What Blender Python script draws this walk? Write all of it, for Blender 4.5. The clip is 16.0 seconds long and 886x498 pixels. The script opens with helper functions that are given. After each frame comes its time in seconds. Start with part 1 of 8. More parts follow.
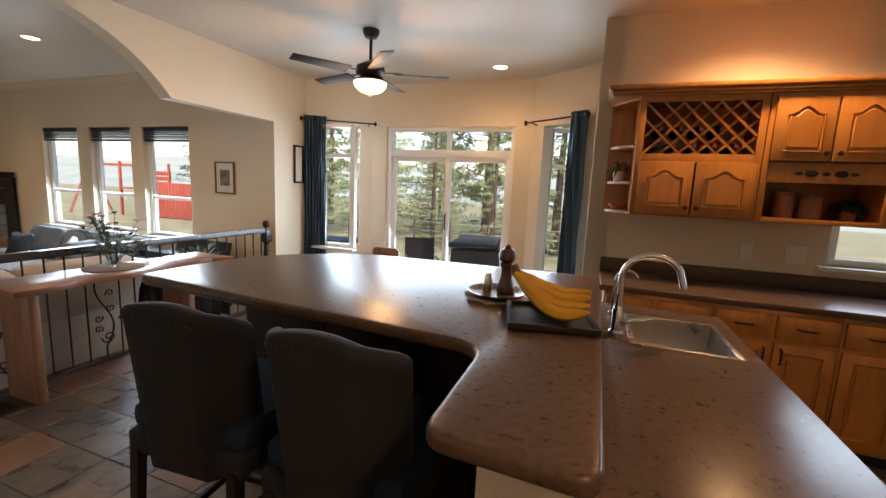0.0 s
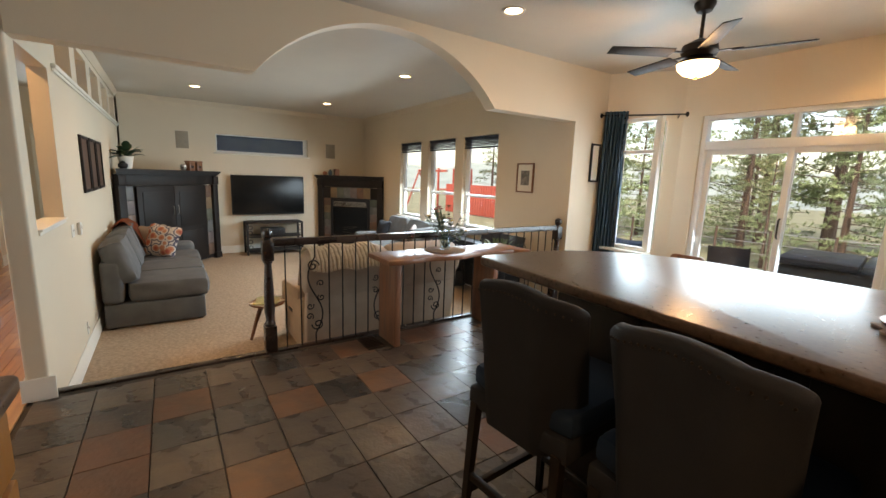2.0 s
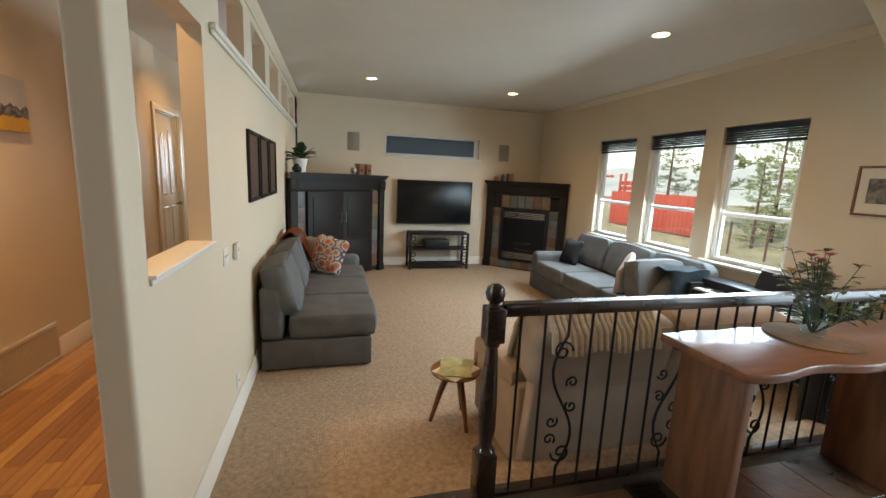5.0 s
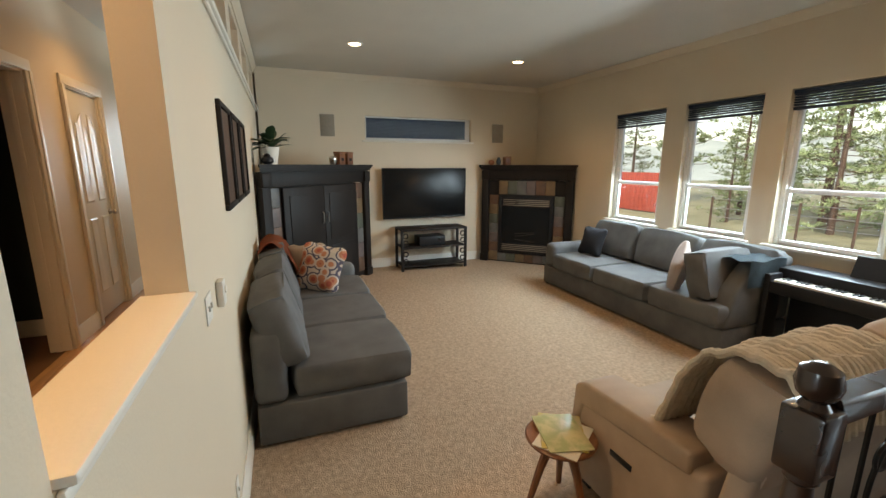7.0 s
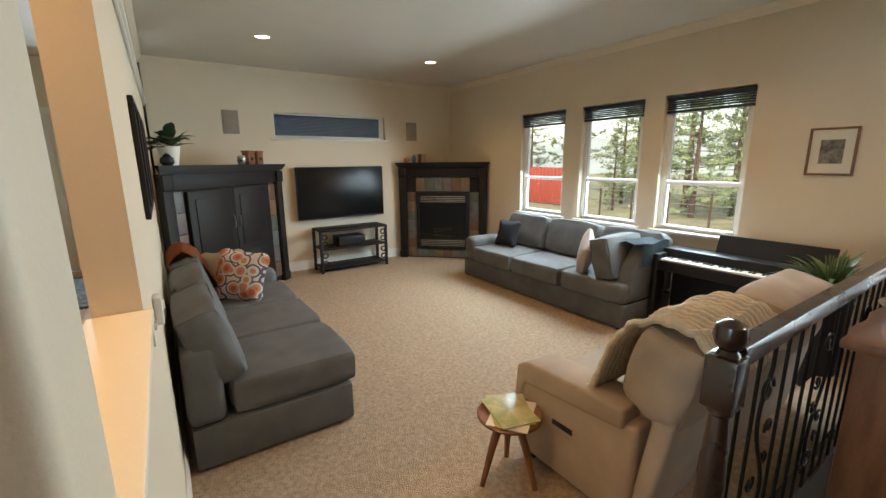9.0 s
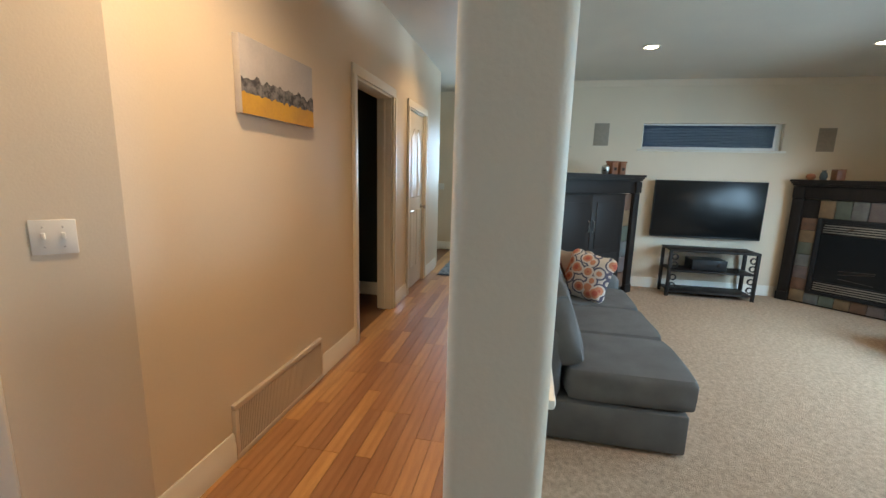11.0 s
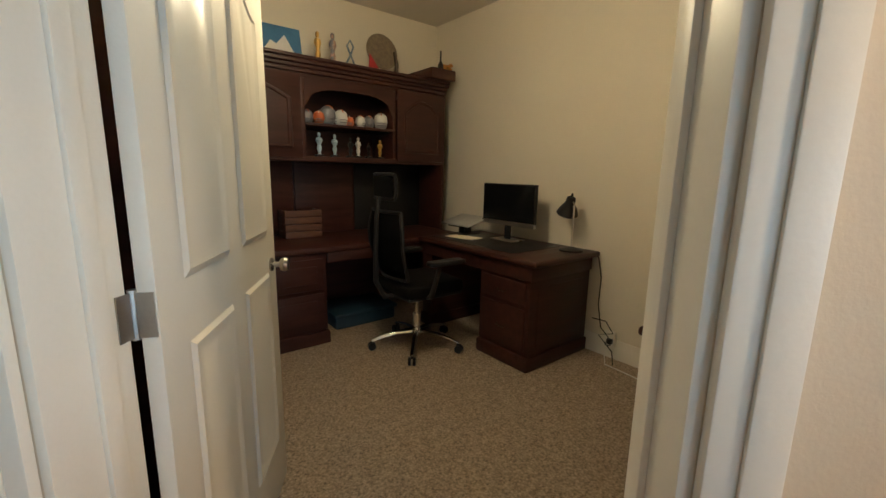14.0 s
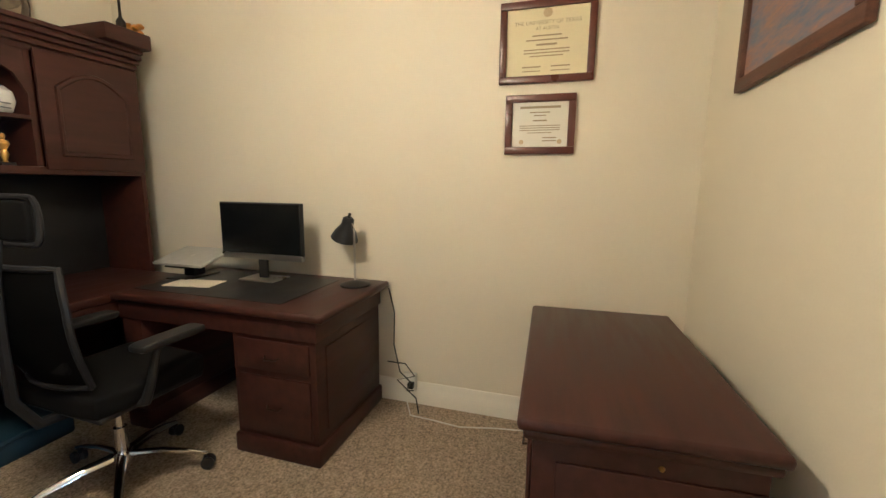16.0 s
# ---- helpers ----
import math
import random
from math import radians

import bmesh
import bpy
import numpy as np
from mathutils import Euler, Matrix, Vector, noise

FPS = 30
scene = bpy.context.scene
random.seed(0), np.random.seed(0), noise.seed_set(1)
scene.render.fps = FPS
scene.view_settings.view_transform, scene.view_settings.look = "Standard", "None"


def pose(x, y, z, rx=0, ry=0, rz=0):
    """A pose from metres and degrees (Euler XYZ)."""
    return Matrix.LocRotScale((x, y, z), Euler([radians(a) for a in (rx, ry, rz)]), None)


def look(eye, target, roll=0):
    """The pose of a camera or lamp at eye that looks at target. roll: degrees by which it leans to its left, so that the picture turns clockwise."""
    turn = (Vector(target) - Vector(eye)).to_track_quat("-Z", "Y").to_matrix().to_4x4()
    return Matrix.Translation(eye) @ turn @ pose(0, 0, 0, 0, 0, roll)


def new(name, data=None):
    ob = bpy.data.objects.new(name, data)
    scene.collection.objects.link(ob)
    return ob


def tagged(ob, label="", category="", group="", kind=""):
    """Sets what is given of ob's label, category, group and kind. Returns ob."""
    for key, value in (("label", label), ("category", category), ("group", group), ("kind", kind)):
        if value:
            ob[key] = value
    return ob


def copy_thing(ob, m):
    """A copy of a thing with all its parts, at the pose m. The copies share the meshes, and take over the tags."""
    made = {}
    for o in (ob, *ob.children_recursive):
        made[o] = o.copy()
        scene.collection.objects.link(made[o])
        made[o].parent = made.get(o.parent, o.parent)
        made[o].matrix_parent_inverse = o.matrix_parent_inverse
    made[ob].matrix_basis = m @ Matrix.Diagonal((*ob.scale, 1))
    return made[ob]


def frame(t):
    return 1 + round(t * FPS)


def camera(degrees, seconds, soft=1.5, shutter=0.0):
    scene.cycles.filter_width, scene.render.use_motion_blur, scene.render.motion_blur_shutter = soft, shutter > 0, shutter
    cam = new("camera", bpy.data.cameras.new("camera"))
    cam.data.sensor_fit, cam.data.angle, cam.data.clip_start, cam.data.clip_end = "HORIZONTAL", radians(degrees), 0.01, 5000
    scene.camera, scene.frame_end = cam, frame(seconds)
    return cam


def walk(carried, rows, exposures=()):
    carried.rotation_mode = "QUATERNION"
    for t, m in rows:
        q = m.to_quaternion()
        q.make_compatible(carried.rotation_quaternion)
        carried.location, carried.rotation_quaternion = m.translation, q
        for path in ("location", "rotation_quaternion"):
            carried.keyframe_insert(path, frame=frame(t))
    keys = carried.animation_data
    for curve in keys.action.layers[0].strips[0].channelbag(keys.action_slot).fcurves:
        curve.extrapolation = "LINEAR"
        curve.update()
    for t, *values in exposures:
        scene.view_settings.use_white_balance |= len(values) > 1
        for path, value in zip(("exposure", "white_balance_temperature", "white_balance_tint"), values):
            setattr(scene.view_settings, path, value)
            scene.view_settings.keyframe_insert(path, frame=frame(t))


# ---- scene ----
cam = camera(93.8, 16.0)
EXPOSURES = [(0.0, 1.33, 7500, 20), (1.5, 1.38, 7400, 16), (2.5, 1.3, 8600, 17), (3.0, 1.3, 8300, 16), (4.5, 1.28, 7700, 14), (7.0, 1.22, 8000, 14), (7.5, 1.22, 7400, 12), (8.0, 1.27, 7300, 12), (10.3, 1.4, 8900, 14), (10.5, 1.4, 8500, 13), (11.0, 1.52, 6200, 5), (11.5, 1.4, 5800, 1), (12.0, 1.25, 5600, 0), (12.5, 1.15, 5900, 1), (13.0, 1.15, 5800, 1), (13.5, 1.28, 5400, -2), (14.0, 1.6, 5900, 2), (14.5, 2.1, 6900, 10), (15.0, 2.65, 5600, 5), (15.5, 2.75, 5300, 5), (16.0, 2.7, 5200, 5)]
PATH = [
    (0, (-0.5, -0.01, 1.482), (-1.173, 1.85, 1.187), 2.6),
    (0.5, (-0.547, -0.052, 1.459), (-1.569, 1.642, 1.168), 2.4),
    (0.9, (-0.558, -0.103, 1.462), (-1.806, 1.431, 1.167), 2.3),
    (1, (-0.561, -0.104, 1.461), (-1.858, 1.389, 1.16), 2.2),
    (1.5, (-0.596, -0.131, 1.449), (-2.098, 1.152, 1.138), 2.0),
    (2, (-0.692, -0.107, 1.438), (-2.334, 0.985, 1.1), 2.0),
    (2.5, (-0.904, -0.083, 1.426), (-2.641, 0.85, 1.09), 2.3),
    (3, (-1.142, -0.052, 1.411), (-2.948, 0.733, 1.058), 1.6),
    (3.5, (-1.466, -0.016, 1.416), (-3.321, 0.653, 1.088), 1.8),
    (4, (-1.802, -0.026, 1.414), (-3.679, 0.576, 1.079), 2.7),
    (4.5, (-2.153, -0.073, 1.432), (-4.046, 0.47, 1.084), 2.4),
    (4.7, (-2.292, -0.101, 1.439), (-4.196, 0.405, 1.096), 2.6),
    (6.8, (-3.593, -0.461, 1.403), (-5.449, 0.172, 1.012), 1.1),
    (7, (-3.62, -0.511, 1.409), (-5.45, 0.192, 1.011), 0.1),
    (7.5, (-3.655, -0.62, 1.439), (-5.381, 0.3, 1.024), -0.9),
    (8, (-3.653, -0.662, 1.439), (-5.271, 0.438, 1.021), -1.0),
    (8.2, (-3.647, -0.673, 1.441), (-5.229, 0.476, 1.021), -0.8),
    (10.3, (-3.639, -0.762, 1.378), (-5.559, -0.337, 1.012), 0.9),
    (10.5, (-3.63, -0.775, 1.37), (-5.585, -0.561, 1.009), 1.1),
    (11, (-3.617, -0.831, 1.357), (-5.547, -1.214, 0.999), 1.6),
    (11.5, (-3.553, -0.915, 1.355), (-5.283, -1.853, 0.995), 2.2),
    (12, (-3.536, -1.051, 1.343), (-4.994, -2.372, 0.982), 2.4),
    (12.5, (-3.511, -1.269, 1.349), (-4.726, -2.813, 0.975), 2.3),
    (13, (-3.598, -1.563, 1.329), (-4.729, -3.165, 0.937), 1.9),
    (13.5, (-3.772, -1.893, 1.334), (-4.897, -3.503, 0.958), 1.8),
    (14, (-3.901, -2.248, 1.303), (-5.121, -3.791, 0.938), 1.1),
    (14.5, (-4.095, -2.503, 1.347), (-5.458, -3.914, 0.958), 0.0),
    (15, (-4.235, -2.682, 1.362), (-5.843, -3.81, 0.984), 0.0),
    (15.5, (-4.348, -2.779, 1.362), (-6.158, -3.558, 1.015), 0.3),
    (16, (-4.384, -2.841, 1.344), (-6.276, -3.408, 1.029), 0.6),
]
walk(cam, [(t, look(eye, target, roll)) for t, eye, target, roll in PATH], exposures=EXPOSURES)

# ---- world and daylight ----
SLATE, CARPET, CEIL = 0.0, -0.27, 2.74
world = bpy.data.worlds.new("overcast_sky")
scene.world = world
world.use_nodes = True
wn = world.node_tree.nodes
sky = wn.new("ShaderNodeTexSky")
sky.sky_type, sky.sun_disc = "NISHITA", False
sky.sun_elevation, sky.sun_rotation = radians(45), radians(150)
sky.air_density, sky.dust_density = 1.0, 1.5
world.node_tree.links.new(sky.outputs[0], wn["Background"].inputs[0])
wn["Background"].inputs[1].default_value = 0.15
sun_data = bpy.data.lights.new("sun", "SUN")
sun_data.energy, sun_data.angle, sun_data.color = 2.6, radians(12), (1.0, 0.95, 0.88)
sun = new("sun", sun_data)
sun.matrix_world = look((8, -14, 16), (0, 0, 0))


DIM = 0.43


def area_lamp(name, eye, target, sx, sy, watts, colour):
    d = bpy.data.lights.new(name, "AREA")
    d.shape, d.size, d.size_y, d.energy, d.color = "RECTANGLE", sx, sy, watts * DIM, colour
    d.spread = radians(160)
    o = new(name, d)
    o.matrix_world = look(eye, target)
    return o


def bulb(name, p, watts, colour, radius=0.04):
    d = bpy.data.lights.new(name, "POINT")
    d.energy, d.color, d.shadow_soft_size = watts * DIM, colour, radius
    o = new(name, d)
    o.location = p
    return o


def down_spot(name, p, watts, colour):
    d = bpy.data.lights.new(name, "SPOT")
    d.energy, d.color, d.shadow_soft_size, d.spot_size, d.spot_blend = watts * DIM, colour, 0.05, radians(140), 0.8
    o = new(name, d)
    o.location = p
    return o


DAY, WARM, FANC = (0.54, 0.78, 1.0), (1.0, 0.64, 0.33), (1.0, 0.6, 0.28)
for lx in (-7.95, -6.85, -5.78):
    area_lamp("window_daylight", (lx, 3.86, 1.36), (lx, 0, -1.2), 0.75, 1.3, 62, DAY)
area_lamp("slider_daylight", (-2.3, 4.9, 1.1), (-2.3, 0, -1.0), 1.6, 2.1, 76, DAY)
area_lamp("bay_daylight", (-3.62, 4.62, 1.5), (-2.0, 1.8, 1.2), 0.5, 1.5, 16, DAY)
area_lamp("bay_daylight_2", (-0.95, 4.62, 1.5), (-2.4, 1.8, 1.2), 0.5, 1.5, 16, DAY)
area_lamp("sink_window_daylight", (1.5, 3.36, 1.6), (1.0, 0, 1.0), 0.9, 0.9, 12, DAY)
area_lamp("entry_daylight", (-2.2, -8.2, 1.6), (-2.6, 0, 0.6), 1.2, 1.6, 130, DAY)
area_lamp("hall_door_daylight", (-10.88, -1.6, 1.6), (-4, -1.5, 0.8), 0.55, 0.9, 20, DAY)

# ---- materials ----


def mat(name, col, col2=None, rough=0.6, scale=6.0, fine=80.0, bump=0.15, metal=0.0, stretch=(1, 1, 1), spread=0.5, coat=0.0, piece=0.0, emit=0.0, alpha=1.0, dist=0.004, rvar=0.12):
    """Two scales of noise between two colours, fine relief, and by choice a tone of its own for every piece."""
    m = bpy.data.materials.new(name)
    m.use_nodes = True
    nt = m.node_tree
    N, L = nt.nodes, nt.links
    b = N["Principled BSDF"]
    col2 = col2 or tuple(c * 0.8 for c in col)
    tc, mp = N.new("ShaderNodeTexCoord"), N.new("ShaderNodeMapping")
    mp.inputs["Scale"].default_value = stretch
    L.new(tc.outputs["Object"], mp.inputs["Vector"])
    n1, n2 = N.new("ShaderNodeTexNoise"), N.new("ShaderNodeTexNoise")
    for n, sc, de in ((n1, scale, 5.0), (n2, fine, 3.0)):
        n.inputs["Scale"].default_value, n.inputs["Detail"].default_value = sc, de
        L.new(mp.outputs[0], n.inputs["Vector"])
    add = N.new("ShaderNodeMath")
    add.operation = "MULTIPLY_ADD"
    add.inputs[1].default_value = 0.35
    L.new(n2.outputs[0], add.inputs[0])
    L.new(n1.outputs[0], add.inputs[2])
    rng = N.new("ShaderNodeMapRange")
    rng.inputs[1].default_value, rng.inputs[2].default_value = 0.675 - spread * 0.4, 0.675 + spread * 0.4
    L.new(add.outputs[0], rng.inputs[0])
    mix = N.new("ShaderNodeMix")
    mix.data_type = "RGBA"
    mix.inputs[6].default_value, mix.inputs[7].default_value = (*col2, 1), (*col, 1)
    L.new(rng.outputs[0], mix.inputs[0])
    out = mix.outputs[2]
    if piece:
        oi, hsv, mr, mh = N.new("ShaderNodeObjectInfo"), N.new("ShaderNodeHueSaturation"), N.new("ShaderNodeMapRange"), N.new("ShaderNodeMapRange")
        mr.inputs[3].default_value, mr.inputs[4].default_value = 1 - piece, 1 + piece
        mh.inputs[3].default_value, mh.inputs[4].default_value = 0.5 - piece * 0.03, 0.5 + piece * 0.03
        L.new(oi.outputs["Random"], mr.inputs[0])
        L.new(oi.outputs["Random"], mh.inputs[0])
        L.new(mr.outputs[0], hsv.inputs["Value"])
        L.new(mh.outputs[0], hsv.inputs["Hue"])
        L.new(out, hsv.inputs["Color"])
        out = hsv.outputs[0]
    L.new(out, b.inputs["Base Color"])
    rr = N.new("ShaderNodeMapRange")
    rr.inputs[3].default_value, rr.inputs[4].default_value = max(0.02, rough - rvar), min(1, rough + rvar)
    L.new(n1.outputs[0], rr.inputs[0])
    L.new(rr.outputs[0], b.inputs["Roughness"])
    b.inputs["Metallic"].default_value = metal
    b.inputs["Coat Weight"].default_value = coat
    if emit:
        b.inputs["Emission Color"].default_value = (*col, 1)
        b.inputs["Emission Strength"].default_value = emit
    if alpha < 1:
        b.inputs["Alpha"].default_value = alpha
    if bump:
        bp = N.new("ShaderNodeBump")
        bp.inputs["Strength"].default_value, bp.inputs["Distance"].default_value = bump, dist
        L.new(n2.outputs[0], bp.inputs["Height"])
        L.new(bp.outputs[0], b.inputs["Normal"])
    return m


def glow(name, col, strength):
    m = bpy.data.materials.new(name)
    m.use_nodes = True
    b = m.node_tree.nodes["Principled BSDF"]
    b.inputs["Base Color"].default_value = (*col, 1)
    b.inputs["Emission Color"].default_value = (*col, 1)
    b.inputs["Emission Strength"].default_value = strength
    return m


def glass_mat(name, tint=(0.97, 0.99, 1.0), mixed=0.04):
    m = bpy.data.materials.new(name)
    m.use_nodes = True
    N, L = m.node_tree.nodes, m.node_tree.links
    N.remove(N["Principled BSDF"])
    t, g, x = N.new("ShaderNodeBsdfTransparent"), N.new("ShaderNodeBsdfGlossy"), N.new("ShaderNodeMixShader")
    t.inputs[0].default_value = (*tint, 1)
    g.inputs["Roughness"].default_value = 0.02
    x.inputs[0].default_value = mixed
    L.new(t.outputs[0], x.inputs[1])
    L.new(g.outputs[0], x.inputs[2])
    L.new(x.outputs[0], N["Material Output"].inputs[0])
    return m


PAINT = mat("cream_wall_paint", (0.70, 0.60, 0.46), (0.66, 0.56, 0.43), 0.55, 1.2, 140, 0.25, dist=0.002)
PAINT_OFFICE = mat("office_wall_paint", (0.72, 0.66, 0.54), (0.68, 0.62, 0.51), 0.55, 1.2, 140, 0.25, dist=0.002)
CEILP = mat("textured_ceiling_paint", (0.62, 0.57, 0.49), (0.57, 0.52, 0.45), 0.5, 2.0, 60, 0.5, dist=0.004)
TRIM = mat("white_trim_paint", (0.78, 0.74, 0.66), (0.74, 0.70, 0.62), 0.4, 3, 120, 0.08)
VINYL = mat("white_vinyl_frame", (0.80, 0.80, 0.78), (0.76, 0.76, 0.74), 0.35, 3, 120, 0.05)
CARPET_L = mat("beige_plush_carpet", (0.53, 0.385, 0.265), (0.27, 0.19, 0.125), 0.95, 34, 130, 1.0, spread=0.7, dist=0.012)
CARPET_O = mat("flecked_brown_carpet", (0.60, 0.47, 0.34), (0.20, 0.15, 0.105), 0.95, 95, 260, 1.0, spread=0.5, dist=0.012)
OAKFLOOR = mat("oak_floor_board", (0.52, 0.27, 0.11), (0.36, 0.165, 0.06), 0.36, 2.0, 40, 0.06, stretch=(1, 14, 1), piece=0.32, coat=0.25)
SLATE_M = mat("brown_slate_tile", (0.10, 0.072, 0.055), (0.045, 0.035, 0.03), 0.3, 5, 26, 0.6, piece=0.4, dist=0.006, rvar=0.16)
SLATE_RUST = mat("rust_slate_tile", (0.16, 0.075, 0.042), (0.09, 0.05, 0.032), 0.38, 5, 26, 0.6, piece=0.3, dist=0.006)
SLATE_GREY = mat("grey_slate_tile", (0.062, 0.053, 0.046), (0.034, 0.029, 0.026), 0.28, 5, 26, 0.6, piece=0.35, dist=0.006)
GROUT = mat("dark_grout", (0.06, 0.05, 0.043), (0.04, 0.034, 0.03), 0.9, 20, 200, 0.4)
COUNTER = mat("brown_laminate_countertop", (0.115, 0.072, 0.05), (0.075, 0.046, 0.032), 0.29, 60, 420, 0.006, spread=0.4, rvar=0.05)
OAK = mat("honey_oak_cabinet", (0.46, 0.190, 0.040), (0.36, 0.135, 0.027), 0.38, 3, 60, 0.08, stretch=(9, 9, 1), coat=0.15)
CHERRY = mat("dark_cherry_wood", (0.056, 0.019, 0.015), (0.031, 0.011, 0.009), 0.42, 3, 60, 0.06, stretch=(1, 8, 8), coat=0.1)
ESPRESSO = mat("espresso_wood", (0.019, 0.014, 0.012), (0.011, 0.008, 0.007), 0.58, 4, 60, 0.06, stretch=(6, 6, 1))
WALNUT = mat("live_edge_walnut", (0.27, 0.115, 0.055), (0.15, 0.058, 0.028), 0.35, 3, 50, 0.1, stretch=(8, 1, 1), coat=0.2)
WALNUT_V = mat("walnut_slab_leg", (0.25, 0.105, 0.05), (0.14, 0.054, 0.026), 0.4, 3, 50, 0.1, stretch=(8, 8, 1))
RAILWOOD = mat("dark_stained_rail", (0.035, 0.018, 0.012), (0.018, 0.010, 0.008), 0.28, 4, 60, 0.05, coat=0.3)
IRON = mat("black_wrought_iron", (0.022, 0.020, 0.019), (0.012, 0.011, 0.010), 0.5, 12, 200, 0.2, metal=0.6)
GREYSOFA = mat("grey_microfibre", (0.130, 0.130, 0.129), (0.082, 0.082, 0.083), 0.85, 5, 300, 0.35, dist=0.003)
CREAMSOFA = mat("cream_chenille", (0.43, 0.33, 0.25), (0.33, 0.25, 0.19), 0.9, 5, 300, 0.35, dist=0.003)
BLACKFAB = mat("black_fabric", (0.022, 0.024, 0.029), (0.014, 0.015, 0.019), 0.8, 6, 300, 0.3, dist=0.002)
NAVYFAB = mat("navy_velvet", (0.012, 0.028, 0.055), (0.008, 0.017, 0.034), 0.85, 6, 300, 0.3, dist=0.002)
for dull in (CHERRY, ESPRESSO, NAVYFAB, COUNTER, BLACKFAB):
    dull.node_tree.nodes["Principled BSDF"].inputs["Specular IOR Level"].default_value = 0.28
BLACKPL = mat("black_plastic", (0.020, 0.020, 0.022), (0.015, 0.015, 0.017), 0.4, 6, 200, 0.05)
BLACKPL.node_tree.nodes["Principled BSDF"].inputs["Specular IOR Level"].default_value = 0.25
SCREEN = mat("dark_glossy_screen", (0.006, 0.007, 0.008), (0.005, 0.006, 0.007), 0.26, 3, 50, 0.0, rvar=0.02)
SCREEN.node_tree.nodes["Principled BSDF"].inputs["Specular IOR Level"].default_value = 0.3
STEEL = mat("brushed_steel", (0.62, 0.60, 0.57), (0.5, 0.48, 0.46), 0.3, 4, 120, 0.03, metal=1.0)
CHROME = mat("chrome", (0.75, 0.75, 0.75), (0.7, 0.7, 0.7), 0.12, 4, 120, 0.0, metal=1.0, rvar=0.04)
BRONZE = mat("oil_rubbed_bronze", (0.05, 0.035, 0.025), (0.03, 0.02, 0.015), 0.4, 8, 120, 0.05, metal=0.7)
NICKEL = mat("satin_nickel", (0.5, 0.47, 0.43), (0.42, 0.39, 0.36), 0.3, 8, 120, 0.03, metal=1.0)
CURTAIN = mat("slate_blue_curtain", (0.055, 0.105, 0.14), (0.035, 0.07, 0.10), 0.85, 4, 300, 0.3, dist=0.002)
BLIND = mat("dark_navy_blind", (0.02, 0.035, 0.065), (0.014, 0.025, 0.045), 0.6, 6, 100, 0.05)
BLUEBLIND = mat("blue_cellular_blind", (0.045, 0.085, 0.165), (0.035, 0.068, 0.135), 0.7, 4, 100, 0.1)
WHITEPL = mat("white_plastic", (0.75, 0.72, 0.66), (0.72, 0.69, 0.63), 0.4, 6, 100, 0.03)
DOORW = mat("white_door_paint", (0.70, 0.67, 0.60), (0.66, 0.63, 0.56), 0.38, 3, 120, 0.06)
GREYMESH = mat("grey_speaker_grille", (0.33, 0.28, 0.22), (0.28, 0.24, 0.19), 0.7, 30, 500, 0.6)
GLASS = glass_mat("clear_window_glass")
LAMPGLOW = glow("lit_downlight_lens", (1.0, 0.78, 0.5), 7.0)
FANGLOW = glow("lit_frosted_glass", (1.0, 0.74, 0.45), 2.6)

# ---- mesh helpers ----


def B():
    return bmesh.new()


def box(bm, x0, y0, z0, x1, y1, z1, r=0.0, seg=2):
    """A box, its edges rounded by r."""
    x0, x1, y0, y1, z0, z1 = min(x0, x1), max(x0, x1), min(y0, y1), max(y0, y1), min(z0, z1), max(z0, z1)
    t = bm if not r else bmesh.new()
    v = [t.verts.new(p) for p in ((x0, y0, z0), (x1, y0, z0), (x1, y1, z0), (x0, y1, z0), (x0, y0, z1), (x1, y0, z1), (x1, y1, z1), (x0, y1, z1))]
    for f in ((3, 2, 1, 0), (4, 5, 6, 7), (0, 1, 5, 4), (1, 2, 6, 5), (2, 3, 7, 6), (3, 0, 4, 7)):
        t.faces.new([v[i] for i in f])
    if r:
        bmesh.ops.bevel(t, geom=t.edges[:], offset=min(r, 0.49 * min(x1 - x0, y1 - y0, z1 - z0)), segments=seg, profile=0.5, affect="EDGES")
        merge(bm, t)
    return bm


def merge(bm, t, m=None):
    if m is not None:
        bmesh.ops.transform(t, matrix=m, verts=t.verts[:])
    me = bpy.data.meshes.new("tmp")
    t.to_mesh(me)
    t.free()
    bm.from_mesh(me)
    bpy.data.meshes.remove(me)


def prism(bm, pts, axis, a, b):
    """A flat outline pushed along an axis from a to b. Outline coordinates are the two other axes in order."""
    def at(p, q):
        return {"x": (q, p[0], p[1]), "y": (p[0], q, p[1]), "z": (p[0], p[1], q)}[axis]
    lo, hi = [bm.verts.new(at(p, a)) for p in pts], [bm.verts.new(at(p, b)) for p in pts]
    n = len(pts)
    fs = [bm.faces.new(lo), bm.faces.new(hi[::-1])]
    for i in range(n):
        fs.append(bm.faces.new((lo[i], hi[i], hi[(i + 1) % n], lo[(i + 1) % n])))
    bmesh.ops.recalc_face_normals(bm, faces=fs)
    return bm


